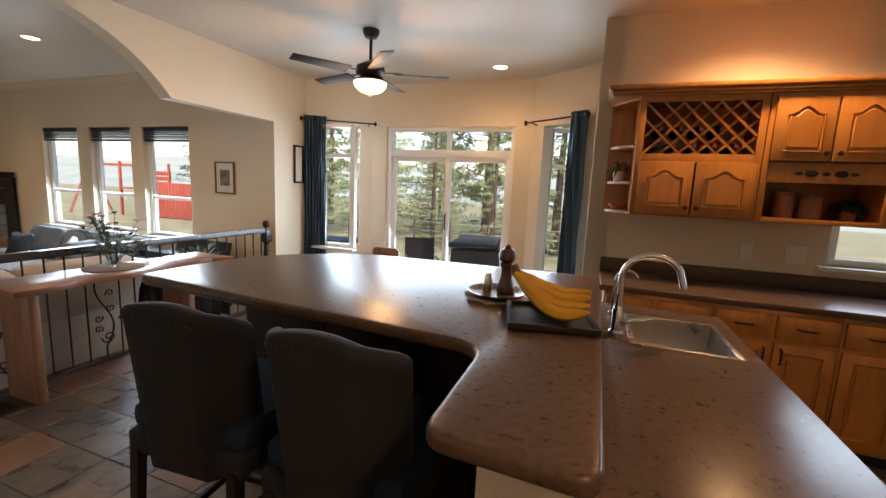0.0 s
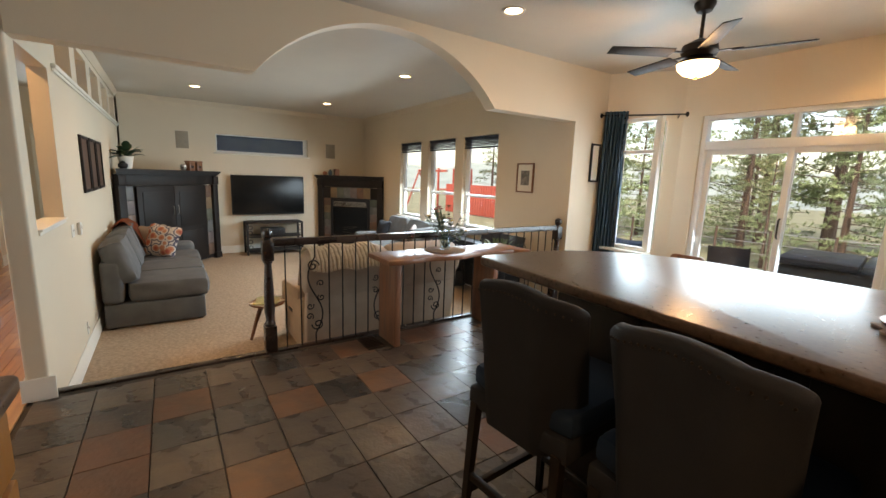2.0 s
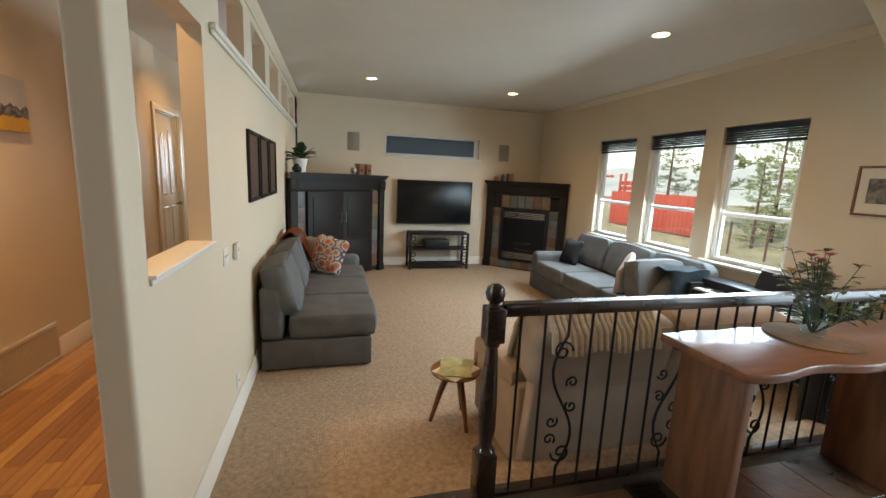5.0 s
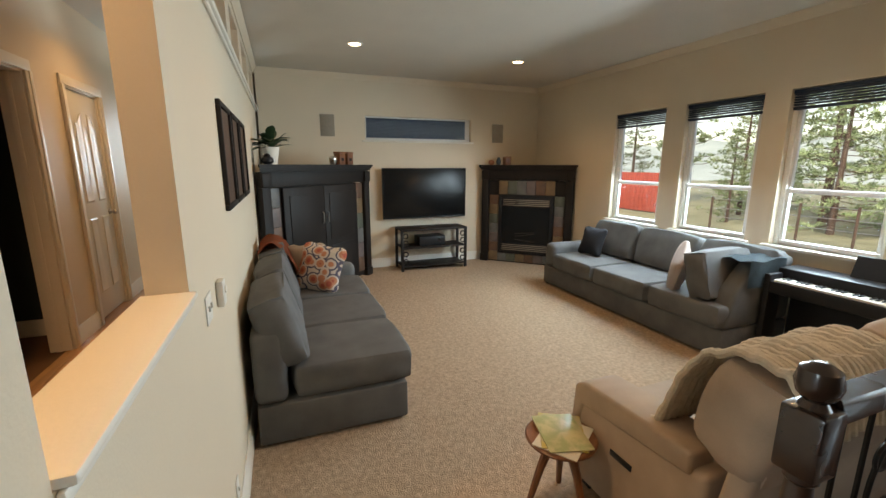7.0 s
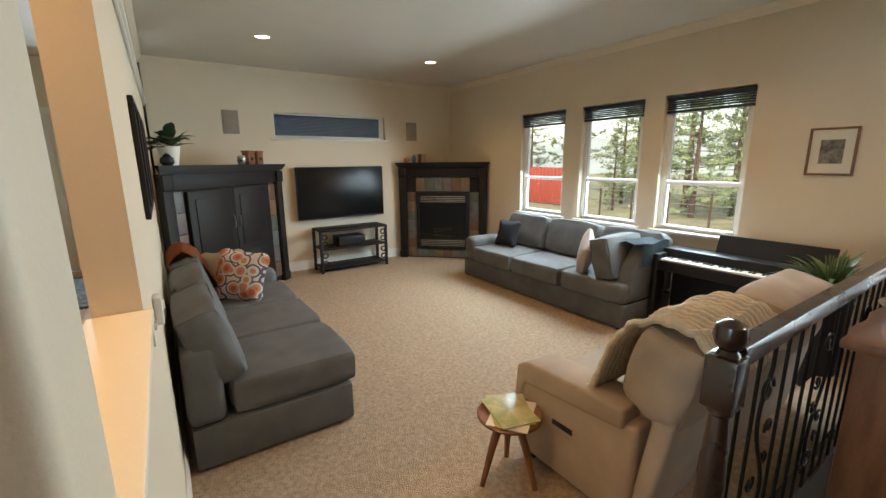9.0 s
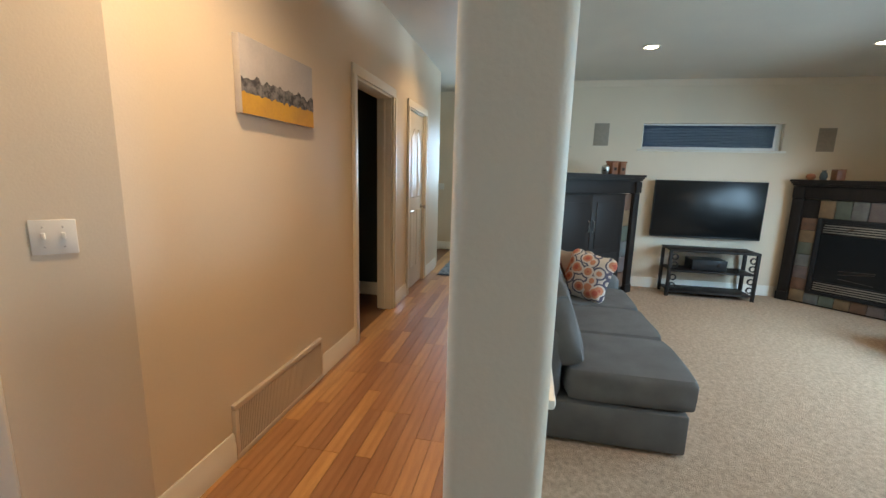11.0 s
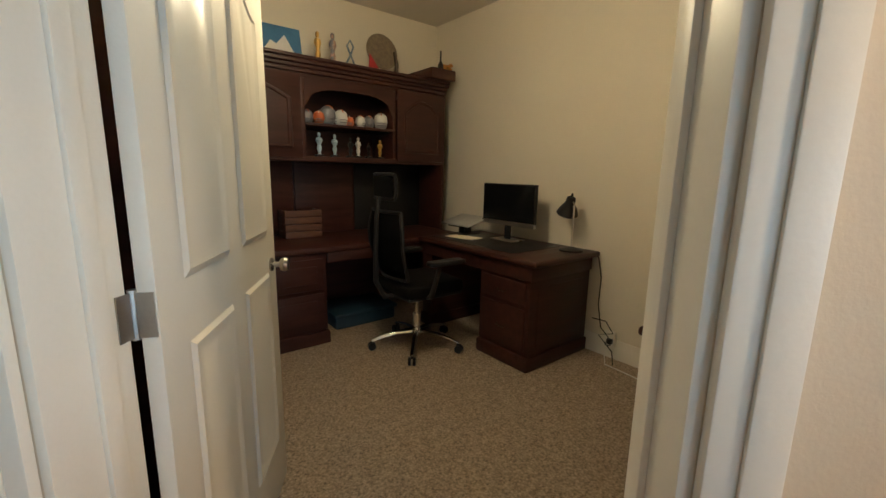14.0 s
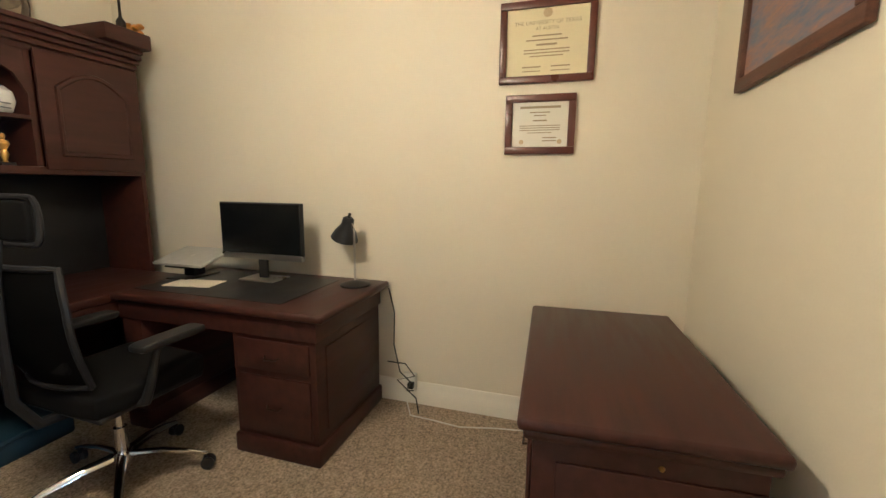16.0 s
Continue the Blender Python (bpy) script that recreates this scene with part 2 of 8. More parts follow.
def lathe(bm, prof, cx=0.0, cy=0.0, cz=0.0, seg=24, m=None, ring=False):
    """Turned profile of (radius, height)."""
    t = bmesh.new()
    rings = [[t.verts.new((cx + max(r, 0.0004) * math.cos(k * 2 * math.pi / seg), cy + max(r, 0.0004) * math.sin(k * 2 * math.pi / seg), cz + z)) for k in range(seg)] for r, z in prof]
    for a, b in zip(rings, rings[1:]):
        for k in range(seg):
            t.faces.new((a[k], a[(k + 1) % seg], b[(k + 1) % seg], b[k]))
    if ring:
        for k in range(seg):
            t.faces.new((rings[-1][k], rings[-1][(k + 1) % seg], rings[0][(k + 1) % seg], rings[0][k]))
    else:
        t.faces.new(rings[0][::-1])
        t.faces.new(rings[-1])
    bmesh.ops.recalc_face_normals(t, faces=t.faces[:])
    merge(bm, t, m)
    return bm


def tube(bm, pts, r, seg=8, r1=None, flat=1.0):
    """A round bar along a line of points, tapering to r1."""
    pts = [Vector(p) for p in pts]
    rings = []
    n = len(pts)
    up = None
    for i, p in enumerate(pts):
        d = (pts[min(i + 1, n - 1)] - pts[max(i - 1, 0)]).normalized()
        if up is None:
            up = d.orthogonal().normalized()
        up = (up - d * up.dot(d)).normalized()
        s = d.cross(up)
        rr = r if r1 is None else r + (r1 - r) * i / max(1, n - 1)
        rings.append([bm.verts.new(p + rr * (math.cos(k * 2 * math.pi / seg) * up + flat * math.sin(k * 2 * math.pi / seg) * s)) for k in range(seg)])
    fs = []
    for a, b in zip(rings, rings[1:]):
        for k in range(seg):
            fs.append(bm.faces.new((a[k], b[k], b[(k + 1) % seg], a[(k + 1) % seg])))
    fs += [bm.faces.new(rings[0]), bm.faces.new(rings[-1][::-1])]
    bmesh.ops.recalc_face_normals(bm, faces=fs)
    return bm


def cushion(bm, x0, y0, z0, x1, y1, z1, puff=0.35, n=10, wob=0.008, seed=0, m=None):
    """A stuffed cushion: a box whose faces swell and whose edges are soft."""
    t = bmesh.new()
    bmesh.ops.create_cube(t, size=2.0)
    bmesh.ops.subdivide_edges(t, edges=t.edges[:], cuts=n, use_grid_fill=True)
    h = Vector(((x1 - x0) / 2, (y1 - y0) / 2, (z1 - z0) / 2))
    c = Vector(((x1 + x0) / 2, (y1 + y0) / 2, (z1 + z0) / 2))
    for v in t.verts:
        p = v.co.copy()
        q = Vector([math.copysign(1, a) * math.sin(abs(a) * math.pi / 2) ** 1.0 if abs(a) < 1 else a for a in p])
        k = (abs(q.x) ** 5 + abs(q.y) ** 5 + abs(q.z) ** 5) ** 0.2
        s = q / max(k, 1e-6)
        flatp = q * (1 - puff) + s * puff
        w = noise.noise(Vector((p.x * 2 + seed * 7.1, p.y * 2, p.z * 2))) * wob
        v.co = c + Vector((flatp.x * h.x, flatp.y * h.y, flatp.z * h.z)) * (1 + w / max(h.length, 0.05))
    merge(bm, t, m)
    return bm


def thing(name, x=0.0, y=0.0, z=0.0, rz=0.0, label="", category="", group="", kind=""):
    o = new(name)
    o.empty_display_size = 0.05
    o.matrix_basis = pose(x, y, z, 0, 0, rz)
    return tagged(o, label, category, group, kind)


def part(name, bm, material, parent=None, label="", smooth=35):
    me = bpy.data.meshes.new(name)
    bm.to_mesh(me)
    bm.free()
    me.materials.append(material)
    if smooth:
        me.shade_smooth()
        me.set_sharp_from_angle(angle=radians(smooth))
    o = new(name, me)
    if parent is not None:
        o.parent = parent
    if label:
        o["label"] = label
    return o


def lone(name, bm, material, label, category, group="", kind="", smooth=35):
    return tagged(part(name, bm, material, None, "", smooth), label, category, group, kind)


def wall(name, p0, p1, thick, z0, z1, material, openings=(), label="cream painted plaster wall", cat="wall"):
    """A wall from p0 to p1; its thickness lies to the left of that way. Openings are (from, to, bottom, top) along it."""
    a, b = Vector((*p0, 0)), Vector((*p1, 0))
    ln = (b - a).length
    cuts = sorted({0, ln, *[c for o in openings for c in o[:2]]})
    bm = B()
    for s, e in zip(cuts, cuts[1:]):
        gaps = sorted([(o[2], o[3]) for o in openings if o[0] <= s + 1e-4 and o[1] >= e - 1e-4])
        z = z0
        for g0, g1 in gaps + [(z1, z1)]:
            if g0 - z > 1e-3:
                box(bm, s, 0, z, e, thick, g0)
            z = g1
    d = b - a
    bmesh.ops.transform(bm, matrix=pose(a.x, a.y, 0, 0, 0, math.degrees(math.atan2(d.y, d.x))), verts=bm.verts[:])
    return lone(name, bm, material, label, cat, kind="structure", smooth=0)


def base_run(p0, p1, z, h=0.13, side=1):
    """A stepped white skirting board along the wall's face; it stands off to the left (side 1) or right (-1)."""
    a, b = Vector((*p0, 0)), Vector((*p1, 0))
    d = b - a
    bm = B()
    prism(bm, [(0.001 * side, 0), (0.018 * side, 0), (0.018 * side, h * 0.62), (0.013 * side, h * 0.68), (0.013 * side, h * 0.9), (0.007 * side, h), (0.001 * side, h)], "x", 0, d.length)
    bmesh.ops.transform(bm, matrix=pose(a.x, a.y, z, 0, 0, math.degrees(math.atan2(d.y, d.x))), verts=bm.verts[:])
    return lone("baseboard", bm, TRIM, "white painted stepped wooden baseboard", "baseboard", kind="structure")


# ---- structure ----
XE, XF, YW, YP, YH, YK = -4.02, -10.30, 3.885, -0.795, -2.11, 3.39
PT = 0.112
YB = -5.86
# ceilings
bm = B()
box(bm, XF - 0.2, YP, CEIL, XE - 0.15, YW + 0.15, CEIL + 0.12)
lone("ceiling", bm, CEILP, "off-white textured living room ceiling", "ceiling", kind="structure", smooth=0)
bm = B()
box(bm, XE - 0.15, YP - PT, CEIL, 3.2, 5.1, CEIL + 0.12)
lone("ceiling_kitchen", bm, CEILP, "off-white textured kitchen ceiling", "ceiling", kind="structure", smooth=0)
bm = B()
box(bm, -11.1, -8.5, CEIL, 3.2, YP - PT, CEIL + 0.12)
box(bm, XF - 0.8, YP - PT, CEIL, XE - 0.15, YP, CEIL + 0.12)
lone("ceiling_hall", bm, CEILP, "off-white hall, office and entry ceiling", "ceiling", kind="structure", smooth=0)

# living room
LW = [(-8.36, -7.54), (-7.27, -6.43), (-6.20, -5.36)]
WZ0, WZ1 = 0.66, 2.09
wall("wall_windows", (XE - 0.15, YW), (XF - 0.15, YW), -0.16, CARPET - 0.1, CEIL, PAINT, [(XE - 0.15 - b, XE - 0.15 - a, WZ0, WZ1) for a, b in LW], "cream wall with three tall windows")
wall("wall_far", (XF, YW), (XF, YP - PT), -0.16, CARPET - 0.1, CEIL, PAINT, [(YW - 2.56, YW - 0.755, 1.79, 2.155)], "cream end wall behind the television")
NICHES = [(s, s + 0.72, 2.23, 2.60) for s in (1.35, 2.35, 3.35, 4.35, 5.35)]
pony = wall("wall_pony", (XE, YP), (XF, YP), PT, CARPET - 0.1, CEIL, PAINT, [(0.17, 0.99, 1.02, 2.135), *NICHES], "cream half wall with pass-through and high niches")
bm = bmesh.new()
bm.from_mesh(pony.data)
ends = [e for e in bm.edges if all(abs(v.co.x - XE) < 1e-4 for v in e.verts) and abs(e.verts[0].co.z - e.verts[1].co.z) > 0.5]
bmesh.ops.bevel(bm, geom=ends, offset=0.02, segments=5, profile=0.5, affect="EDGES")
bm.to_mesh(pony.data)
bm.free()
pony.data.shade_smooth()
pony.data.set_sharp_from_angle(angle=radians(30))
bm = B()
box(bm, -5.005, YP - PT - 0.012, 1.018, -4.195, YP + 0.024, 1.036, 0.006)
box(bm, -5.01, YP + 0.001, 0.995, -4.19, YP + 0.012, 1.0175, 0.004)
lone("window_sill", bm, TRIM, "white painted ledge of the pass-through", "ledge", kind="structure")
bm = B()
box(bm, XF, YP + 0.002, 2.165, -5.15, YP + 0.035, 2.2, 0.006)
box(bm, XF, YP + 0.002, 2.14, -5.15, YP + 0.02, 2.163, 0.004)
lone("trim_ledge", bm, TRIM, "cream ledge moulding under the high niches", "trim", kind="structure")
for nm, p0, p1, sd in (("crown_1", (XE - 0.15, YW), (XF, YW), 1), ("crown_2", (XF, YW), (XF, YP), 1), ("crown_3", (XF, YP), (XE - 0.15, YP), 1)):
    a, b = Vector((*p0, 0)), Vector((*p1, 0))
    bm = B()
    prism(bm, [(0.002, 0), (0.012, 0), (0.02, 0.02), (0.055, 0.06), (0.06, 0.078), (0.002, 0.078)], "x", 0, (b - a).length)
    bmesh.ops.transform(bm, matrix=pose(a.x, a.y, CEIL - 0.079, 0, 0, math.degrees(math.atan2((b - a).y, (b - a).x))), verts=bm.verts[:])
    lone("trim_crown", bm, PAINT, "cream crown moulding under the ceiling", "trim", kind="structure")
# the arched beam between kitchen and living room
bm = B()
Y0, Y1, SOF, RISE = 0.461, 2.669, 2.135, 0.52
half = (Y1 - Y0) / 2
R = (half ** 2 + RISE ** 2) / (2 * RISE)
arc = []
for k in range(29):
    y = Y0 + (Y1 - Y0) * k / 28
    arc.append((y, SOF + RISE - R + math.sqrt(R * R - (y - (Y0 + Y1) / 2) ** 2)))
top = CEIL
cols = [(YP + 0.001, SOF), (Y0 - 0.0, SOF)] + arc + [(Y1, SOF), (YW, SOF)]
for (ya, za), (yb, zb) in zip(cols, cols[1:]):
    if yb - ya > 1e-4:
        prism(bm, [(ya, za), (yb, zb), (yb, top), (ya, top)], "x", XE, XE - 0.15)
bmesh.ops.remove_doubles(bm, verts=bm.verts[:], dist=1e-4)
lone("wall_arch", bm, PAINT, "cream beam with a wide arched cut-out", "wall", kind="structure", smooth=30)
# nook bay
wall("wall_pier", (XE, 4.45), (XE, YW), -0.15, -0.34, CEIL, PAINT, label="cream wall pier beside the dining bay")
BL = math.hypot(0.68, 0.48)
wall("wall_bay_1", (-3.34, 4.93), (-4.02, 4.45), -0.15, 0, CEIL, PAINT, [(0.16, 0.68, 0.66, 2.2)], "cream angled bay wall with a window")
wall("wall_bay_2", (-0.575, 4.45), (-1.255, 4.93), -0.15, 0, CEIL, PAINT, [(BL - 0.68, BL - 0.16, 0.5, 2.2)], "cream angled bay wall with a window")
wall("wall_slider", (-1.255, 4.93), (-3.34, 4.93), -0.15, 0, CEIL, PAINT, [(0.2, 1.875, 0.02, 2.218)], "cream bay wall around the glass slider")
wall("wall_nook_side", (-0.55, YK), (-0.55, 4.45), -0.15, 0, CEIL, PAINT, label="cream short wall beside the bay")
wall("wall_kitchen", (3.2, YK), (-0.55, YK), -0.15, 0, CEIL, PAINT, [(1.15, 2.25, 1.08, 2.2)], "cream kitchen wall behind the cabinets")
wall("wall_east", (3.05, YK), (3.05, -8.5), 0.15, 0, CEIL, PAINT)
wall("wall_kitchen_back", (3.05, -1.09), (-2.2, -1.09), 0.14, 0, CEIL, PAINT, label="cream wall behind the second counter")
# hall and office
wall("wall_hall", (-4.73, YH), (-9.45, YH), 0.14, 0, CEIL, PAINT, [(1.875, 2.72, 0, 2.04), (3.29, 3.97, 0, 2.04)], "cream hall wall with two doors")
wall("wall_hall_end", (-10.95, -0.83), (-10.95, -3.3), -0.15, 0, CEIL, PAINT, [(0.24, 1.15, 0, 2.06)], "cream end wall with the garden door")
wall("wall_hall_side", (-10.3, YP - PT), (-11.1, YP - PT), -0.14, 0, CEIL, PAINT)
wall("wall_hall_turn", (-9.45, YH), (-9.45, -3.3), -0.14, 0, CEIL, PAINT)
wall("wall_hall_nook", (-9.45, -3.3), (-11.1, -3.3), 0.14, 0, CEIL, PAINT)
wall("wall_office_angled", (-3.52, -3.32), (-4.73, YH), 0.16, 0, CEIL, PAINT, [(0.352, 1.288, 0, 2.05)], "cream angled wall around the office door")
wall("wall_office_entry", (-3.52, -8.35), (-3.52, -3.32), 0.12, 0, CEIL, PAINT)
wall("wall_office_right", (-6.62, YH - 0.14), (-4.79, YH - 0.14), -0.005, 0, CEIL, PAINT_OFFICE, label="warm cream office wall")
wall("wall_office_diploma", (-6.62, YB), (-6.62, YH - 0.14), 0.14, 0, CEIL, PAINT_OFFICE, label="warm cream office wall with diplomas")
wall("wall_office_back", (-3.64, YB), (-6.76, YB), 0.14, 0, CEIL, PAINT_OFFICE, label="warm cream office wall behind the hutch")
wall("wall_entry_front", (-3.6, -8.35), (3.05, -8.35), -0.15, 0, CEIL, PAINT, [(0.48, 2.3, 0, 2.66)], "cream entry wall around the front door")
TEALP = mat("dark_teal_paint", (0.030, 0.045, 0.045), (0.024, 0.037, 0.037), 0.6, 2, 120, 0.2)
wall("wall_bath_back", (-6.765, -3.9), (-7.88, -3.9), 0.1, 0, CEIL, TEALP, label="dark teal bathroom wall")
wall("wall_bath_side", (-7.88, -2.251), (-7.88, -3.9), -0.1, 0, CEIL, TEALP, label="dark teal bathroom wall")
wall("wall_bath_near", (-6.762, -3.9), (-6.762, -2.251), -0.02, 0, CEIL, TEALP, label="dark teal bathroom wall")
# floors
bm = B()
box(bm, XF, YP, CARPET - 0.12, XE - 0.10, YW, CARPET)
lone("floor_carpet", bm, CARPET_L, "beige plush carpet of the sunken living room", "carpet", kind="structure", smooth=0)
bm = B()
box(bm, -4.46, YP + 0.02, CARPET, XE - 0.118, YW, CARPET + 0.135, 0.02)
lone("carpet_step", bm, CARPET_L, "beige carpeted step down to the living room", "step", kind="structure")
bm = B()
box(bm, XE - 0.10, YP - PT, -0.35, 3.05, 5.05, -0.012)
box(bm, XE - 0.10, YP, -0.012, XE - 0.07, YW, -0.004)
lone("floor_kitchen", bm, GROUT, "dark grout bed of the slate floor", "floor", kind="structure", smooth=0)
bm = B()
box(bm, XE - 0.115, YP, -0.04, XE - 0.055, YW - 0.0, 0.008, 0.008)
lone("trim_nosing", bm, RAILWOOD, "dark stained wooden nosing at the step", "trim", kind="structure")
bm = B()
box(bm, -11.1, -8.5, -0.14, 3.05, YP - PT, -0.012)
box(bm, XE - 0.0, YP - PT, -0.1, XE - 0.14, YP - 0.1, -0.013)
lone("floor_subfloor", bm, mat("subfloor", (0.2, 0.1, 0.05)), "dark sub-floor under the oak boards", "floor", kind="structure", smooth=0)
bm = B()
prism(bm, [(-6.62, YB), (-3.64, YB), (-3.64, -3.33), (-4.72, YH - 0.145), (-4.79, YH - 0.145), (-6.62, YH - 0.15)], "z", -0.011, 0.006)
lone("floor_office_carpet", bm, CARPET_O, "flecked brown office carpet", "carpet", kind="structure", smooth=0)
for p0, p1, z, sd in (((XE - 0.15, YW), (-10.3, YW), CARPET, 1), ((XF, YW), (XF, YP), CARPET, 1), ((XF, YP), (-4.05, YP), CARPET, 1),
                      ((-6.53, YH), (-5.98, YH), 0, 1), ((-5.14, YH), (-4.73, YH), 0, 1), ((-7.945, YH), (-7.525, YH), 0, 1), ((-9.45, YH), (-8.775, YH), 0, 1), ((-4.73, YH), (-4.485, -2.355), 0, 1), ((-7.88, -3.9), (-7.88, -2.252), 0, -1),
                      ((-3.727, -3.113), (-3.52, -3.32), 0, 1), ((-3.52, -3.32), (-3.52, -8.3), 0, 1), ((-10.3, YP - PT), (XE, YP - PT), 0, -1),
                      ((XE, YP - PT - 0.02), (XE, YP + 0.03), 0, -1), ((-6.62, YH - 0.15), (-6.62, YB), 0.006, 1), ((-10.95, -2.15), (-10.95, -3.3), 0, 1),
                      ((-3.34, 4.93), (-4.02, 4.45), 0, 1), ((XE, 4.45), (XE, YW), 0, 1)):
    base_run(p0, p1, z, 0.14 if z >= 0 else 0.15, sd)


def double_hung(name, a, b, z0, z1, ang, origin, rails=(0.36,), label="white vinyl double-hung window"):
    """A framed window in an opening; local x along the wall, y outwards."""
    w = thing(name, *origin, 0, ang, label, "window", kind="structure")
    f = 0.045
    for k, (x0, x1, q0, q1) in enumerate(((a, a + f, z0, z1), (b - f, b, z0, z1), (a + f, b - f, z0, z0 + f), (a + f, b - f, z1 - f, z1))):
        part("window_frame", box(B(), x0, 0.06, q0, x1, 0.13, q1, 0.005), VINYL, w)
    for r in rails:
        zr = z0 + (z1 - z0) * r
        part("rail", box(B(), a + f, 0.065, zr - 0.022, b - f, 0.115, zr + 0.022, 0.004), VINYL, w)
    for x0 in (a + f, b - f - 0.03):
        part("sash_stile", box(B(), x0, 0.07, z0 + f, x0 + 0.03, 0.11, z1 - f, 0.003), VINYL, w)
    g = part("pane", box(B(), a + f, 0.09, z0 + f, b - f, 0.095, z1 - f), GLASS, w, smooth=0)
    g.visible_shadow = False
    return w


def sill(w, a, b, z, depth=0.05):
    part("window_sill", box(B(), a - 0.05, -depth, z - 0.03, b + 0.05, 0.06, z, 0.005), TRIM, w)


for i, (a, b) in enumerate(LW):
    w = double_hung("window_%d" % (i + 1), a, b, WZ0, WZ1, 0, (0, YW, 0))
    sill(w, a, b, WZ0)
    n = 0.0
    bl = thing("window_blind", (a + b) / 2, YW + 0.04, WZ1 - 0.01, 0, "dark navy slatted blind drawn up at the window", "blind", "living room blinds")
    for k in range(5):
        part("slat", box(B(), -(b - a) / 2 + 0.02, -0.028, -0.05 - 0.022 * k, (b - a) / 2 - 0.02, 0.024, -0.036 - 0.022 * k, 0.003), BLIND, bl)
    part("head_rail", box(B(), -(b - a) / 2 + 0.01, -0.03, -0.033, (b - a) / 2 - 0.01, 0.03, 0.0, 0.003), BLIND, bl)
    part("bottom_rail", box(B(), -(b - a) / 2 + 0.02, -0.028, -0.175, (b - a) / 2 - 0.02, 0.024, -0.15, 0.004), BLIND, bl)
# high window in the far wall, with its blue blind
w = double_hung("window_4", -2.56, -0.755, 1.79, 2.155, 90, (XF, 0, 0), rails=(), label="wide low vinyl window high on the wall")
w.matrix_basis = pose(XF, 3.315, 0, 0, 0, 90)
sill(w, -2.56, -0.755, 1.79, 0.03)
bl = thing("cellular_blind", XF - 0.05, 1.64, 1.83, 0, "closed blue cellular blind in the high window", "blind")
for k in range(14):
    part("pleat", prism(B(), [(-0.012, 0), (0.012, 0.0105), (-0.012, 0.021)], "y", -0.86, 0.83), BLUEBLIND, bl).location.z = 0.0 + k * 0.0215
# bay windows
a1 = math.degrees(math.atan2(0.48, 0.68))
w = double_hung("window_5", BL - 0.68, BL - 0.16, 0.66, 2.2, a1, (-4.02, 4.45, 0), rails=(0.75,), label="white bay window with a transom")
sill(w, BL - 0.68, BL - 0.16, 0.66)
w = double_hung("window_6", 0.16, 0.68, 0.5, 2.2, -a1, (-1.255, 4.93, 0), rails=(0.75,), label="white bay window with a transom")
sill(w, 0.16, 0.68, 0.5)
# glass slider with transom
w = thing("door_slider", -3.13, 4.93, 0, 0, "white framed sliding glass door with a transom", "sliding door", kind="structure")
SW = 1.675
for x0, x1, z0, z1 in ((0, 0.05, 0.02, 2.218), (SW - 0.05, SW, 0.02, 2.218), (0.05, SW - 0.05, 2.17, 2.218), (0.05, SW - 0.05, 1.85, 1.94), (0.05, SW - 0.05, 0.02, 0.06), (SW / 2 - 0.02, SW / 2 + 0.02, 1.94, 2.17)):
    part("door_frame", box(B(), x0, 0.03, z0, x1, 0.13, z1, 0.006), VINYL, w)
for x0, x1, yy in ((0.05, SW / 2 + 0.03, 0.095), (SW / 2 - 0.03, SW - 0.05, 0.055)):
    s = part("sash", box(B(), x0, yy, 0.06, x0 + 0.055, yy + 0.035, 1.85, 0.004), VINYL, w)
    part("sash", box(B(), x1 - 0.055, yy, 0.06, x1, yy + 0.035, 1.85, 0.004), VINYL, w)
    part("sash", box(B(), x0 + 0.055, yy, 0.06, x1 - 0.055, yy + 0.035, 0.13, 0.004), VINYL, w)
    part("sash", box(B(), x0 + 0.055, yy, 1.795, x1 - 0.055, yy + 0.035, 1.85, 0.004), VINYL, w)
    part("pane", box(B(), x0 + 0.055, yy + 0.015, 0.13, x1 - 0.055, yy + 0.02, 1.795), GLASS, w, smooth=0).visible_shadow = False
part("pane", box(B(), 0.05, 0.075, 1.94, SW - 0.05, 0.08, 2.17), GLASS, w, smooth=0).visible_shadow = False
part("handle", tube(B(), [(SW / 2 + 0.0, 0.05, 0.95), (SW / 2 + 0.0, 0.02, 0.97), (SW / 2 + 0.0, 0.02, 1.13), (SW / 2 + 0.0, 0.05, 1.15)], 0.009), BLACKPL, w, "black pull handle")
# kitchen sink window
w = double_hung("window_7", 0.95, 2.05, 1.08, 2.2, 0, (0, YK, 0), rails=(), label="white window over the kitchen counter")
sill(w, 0.95, 2.05, 1.08)


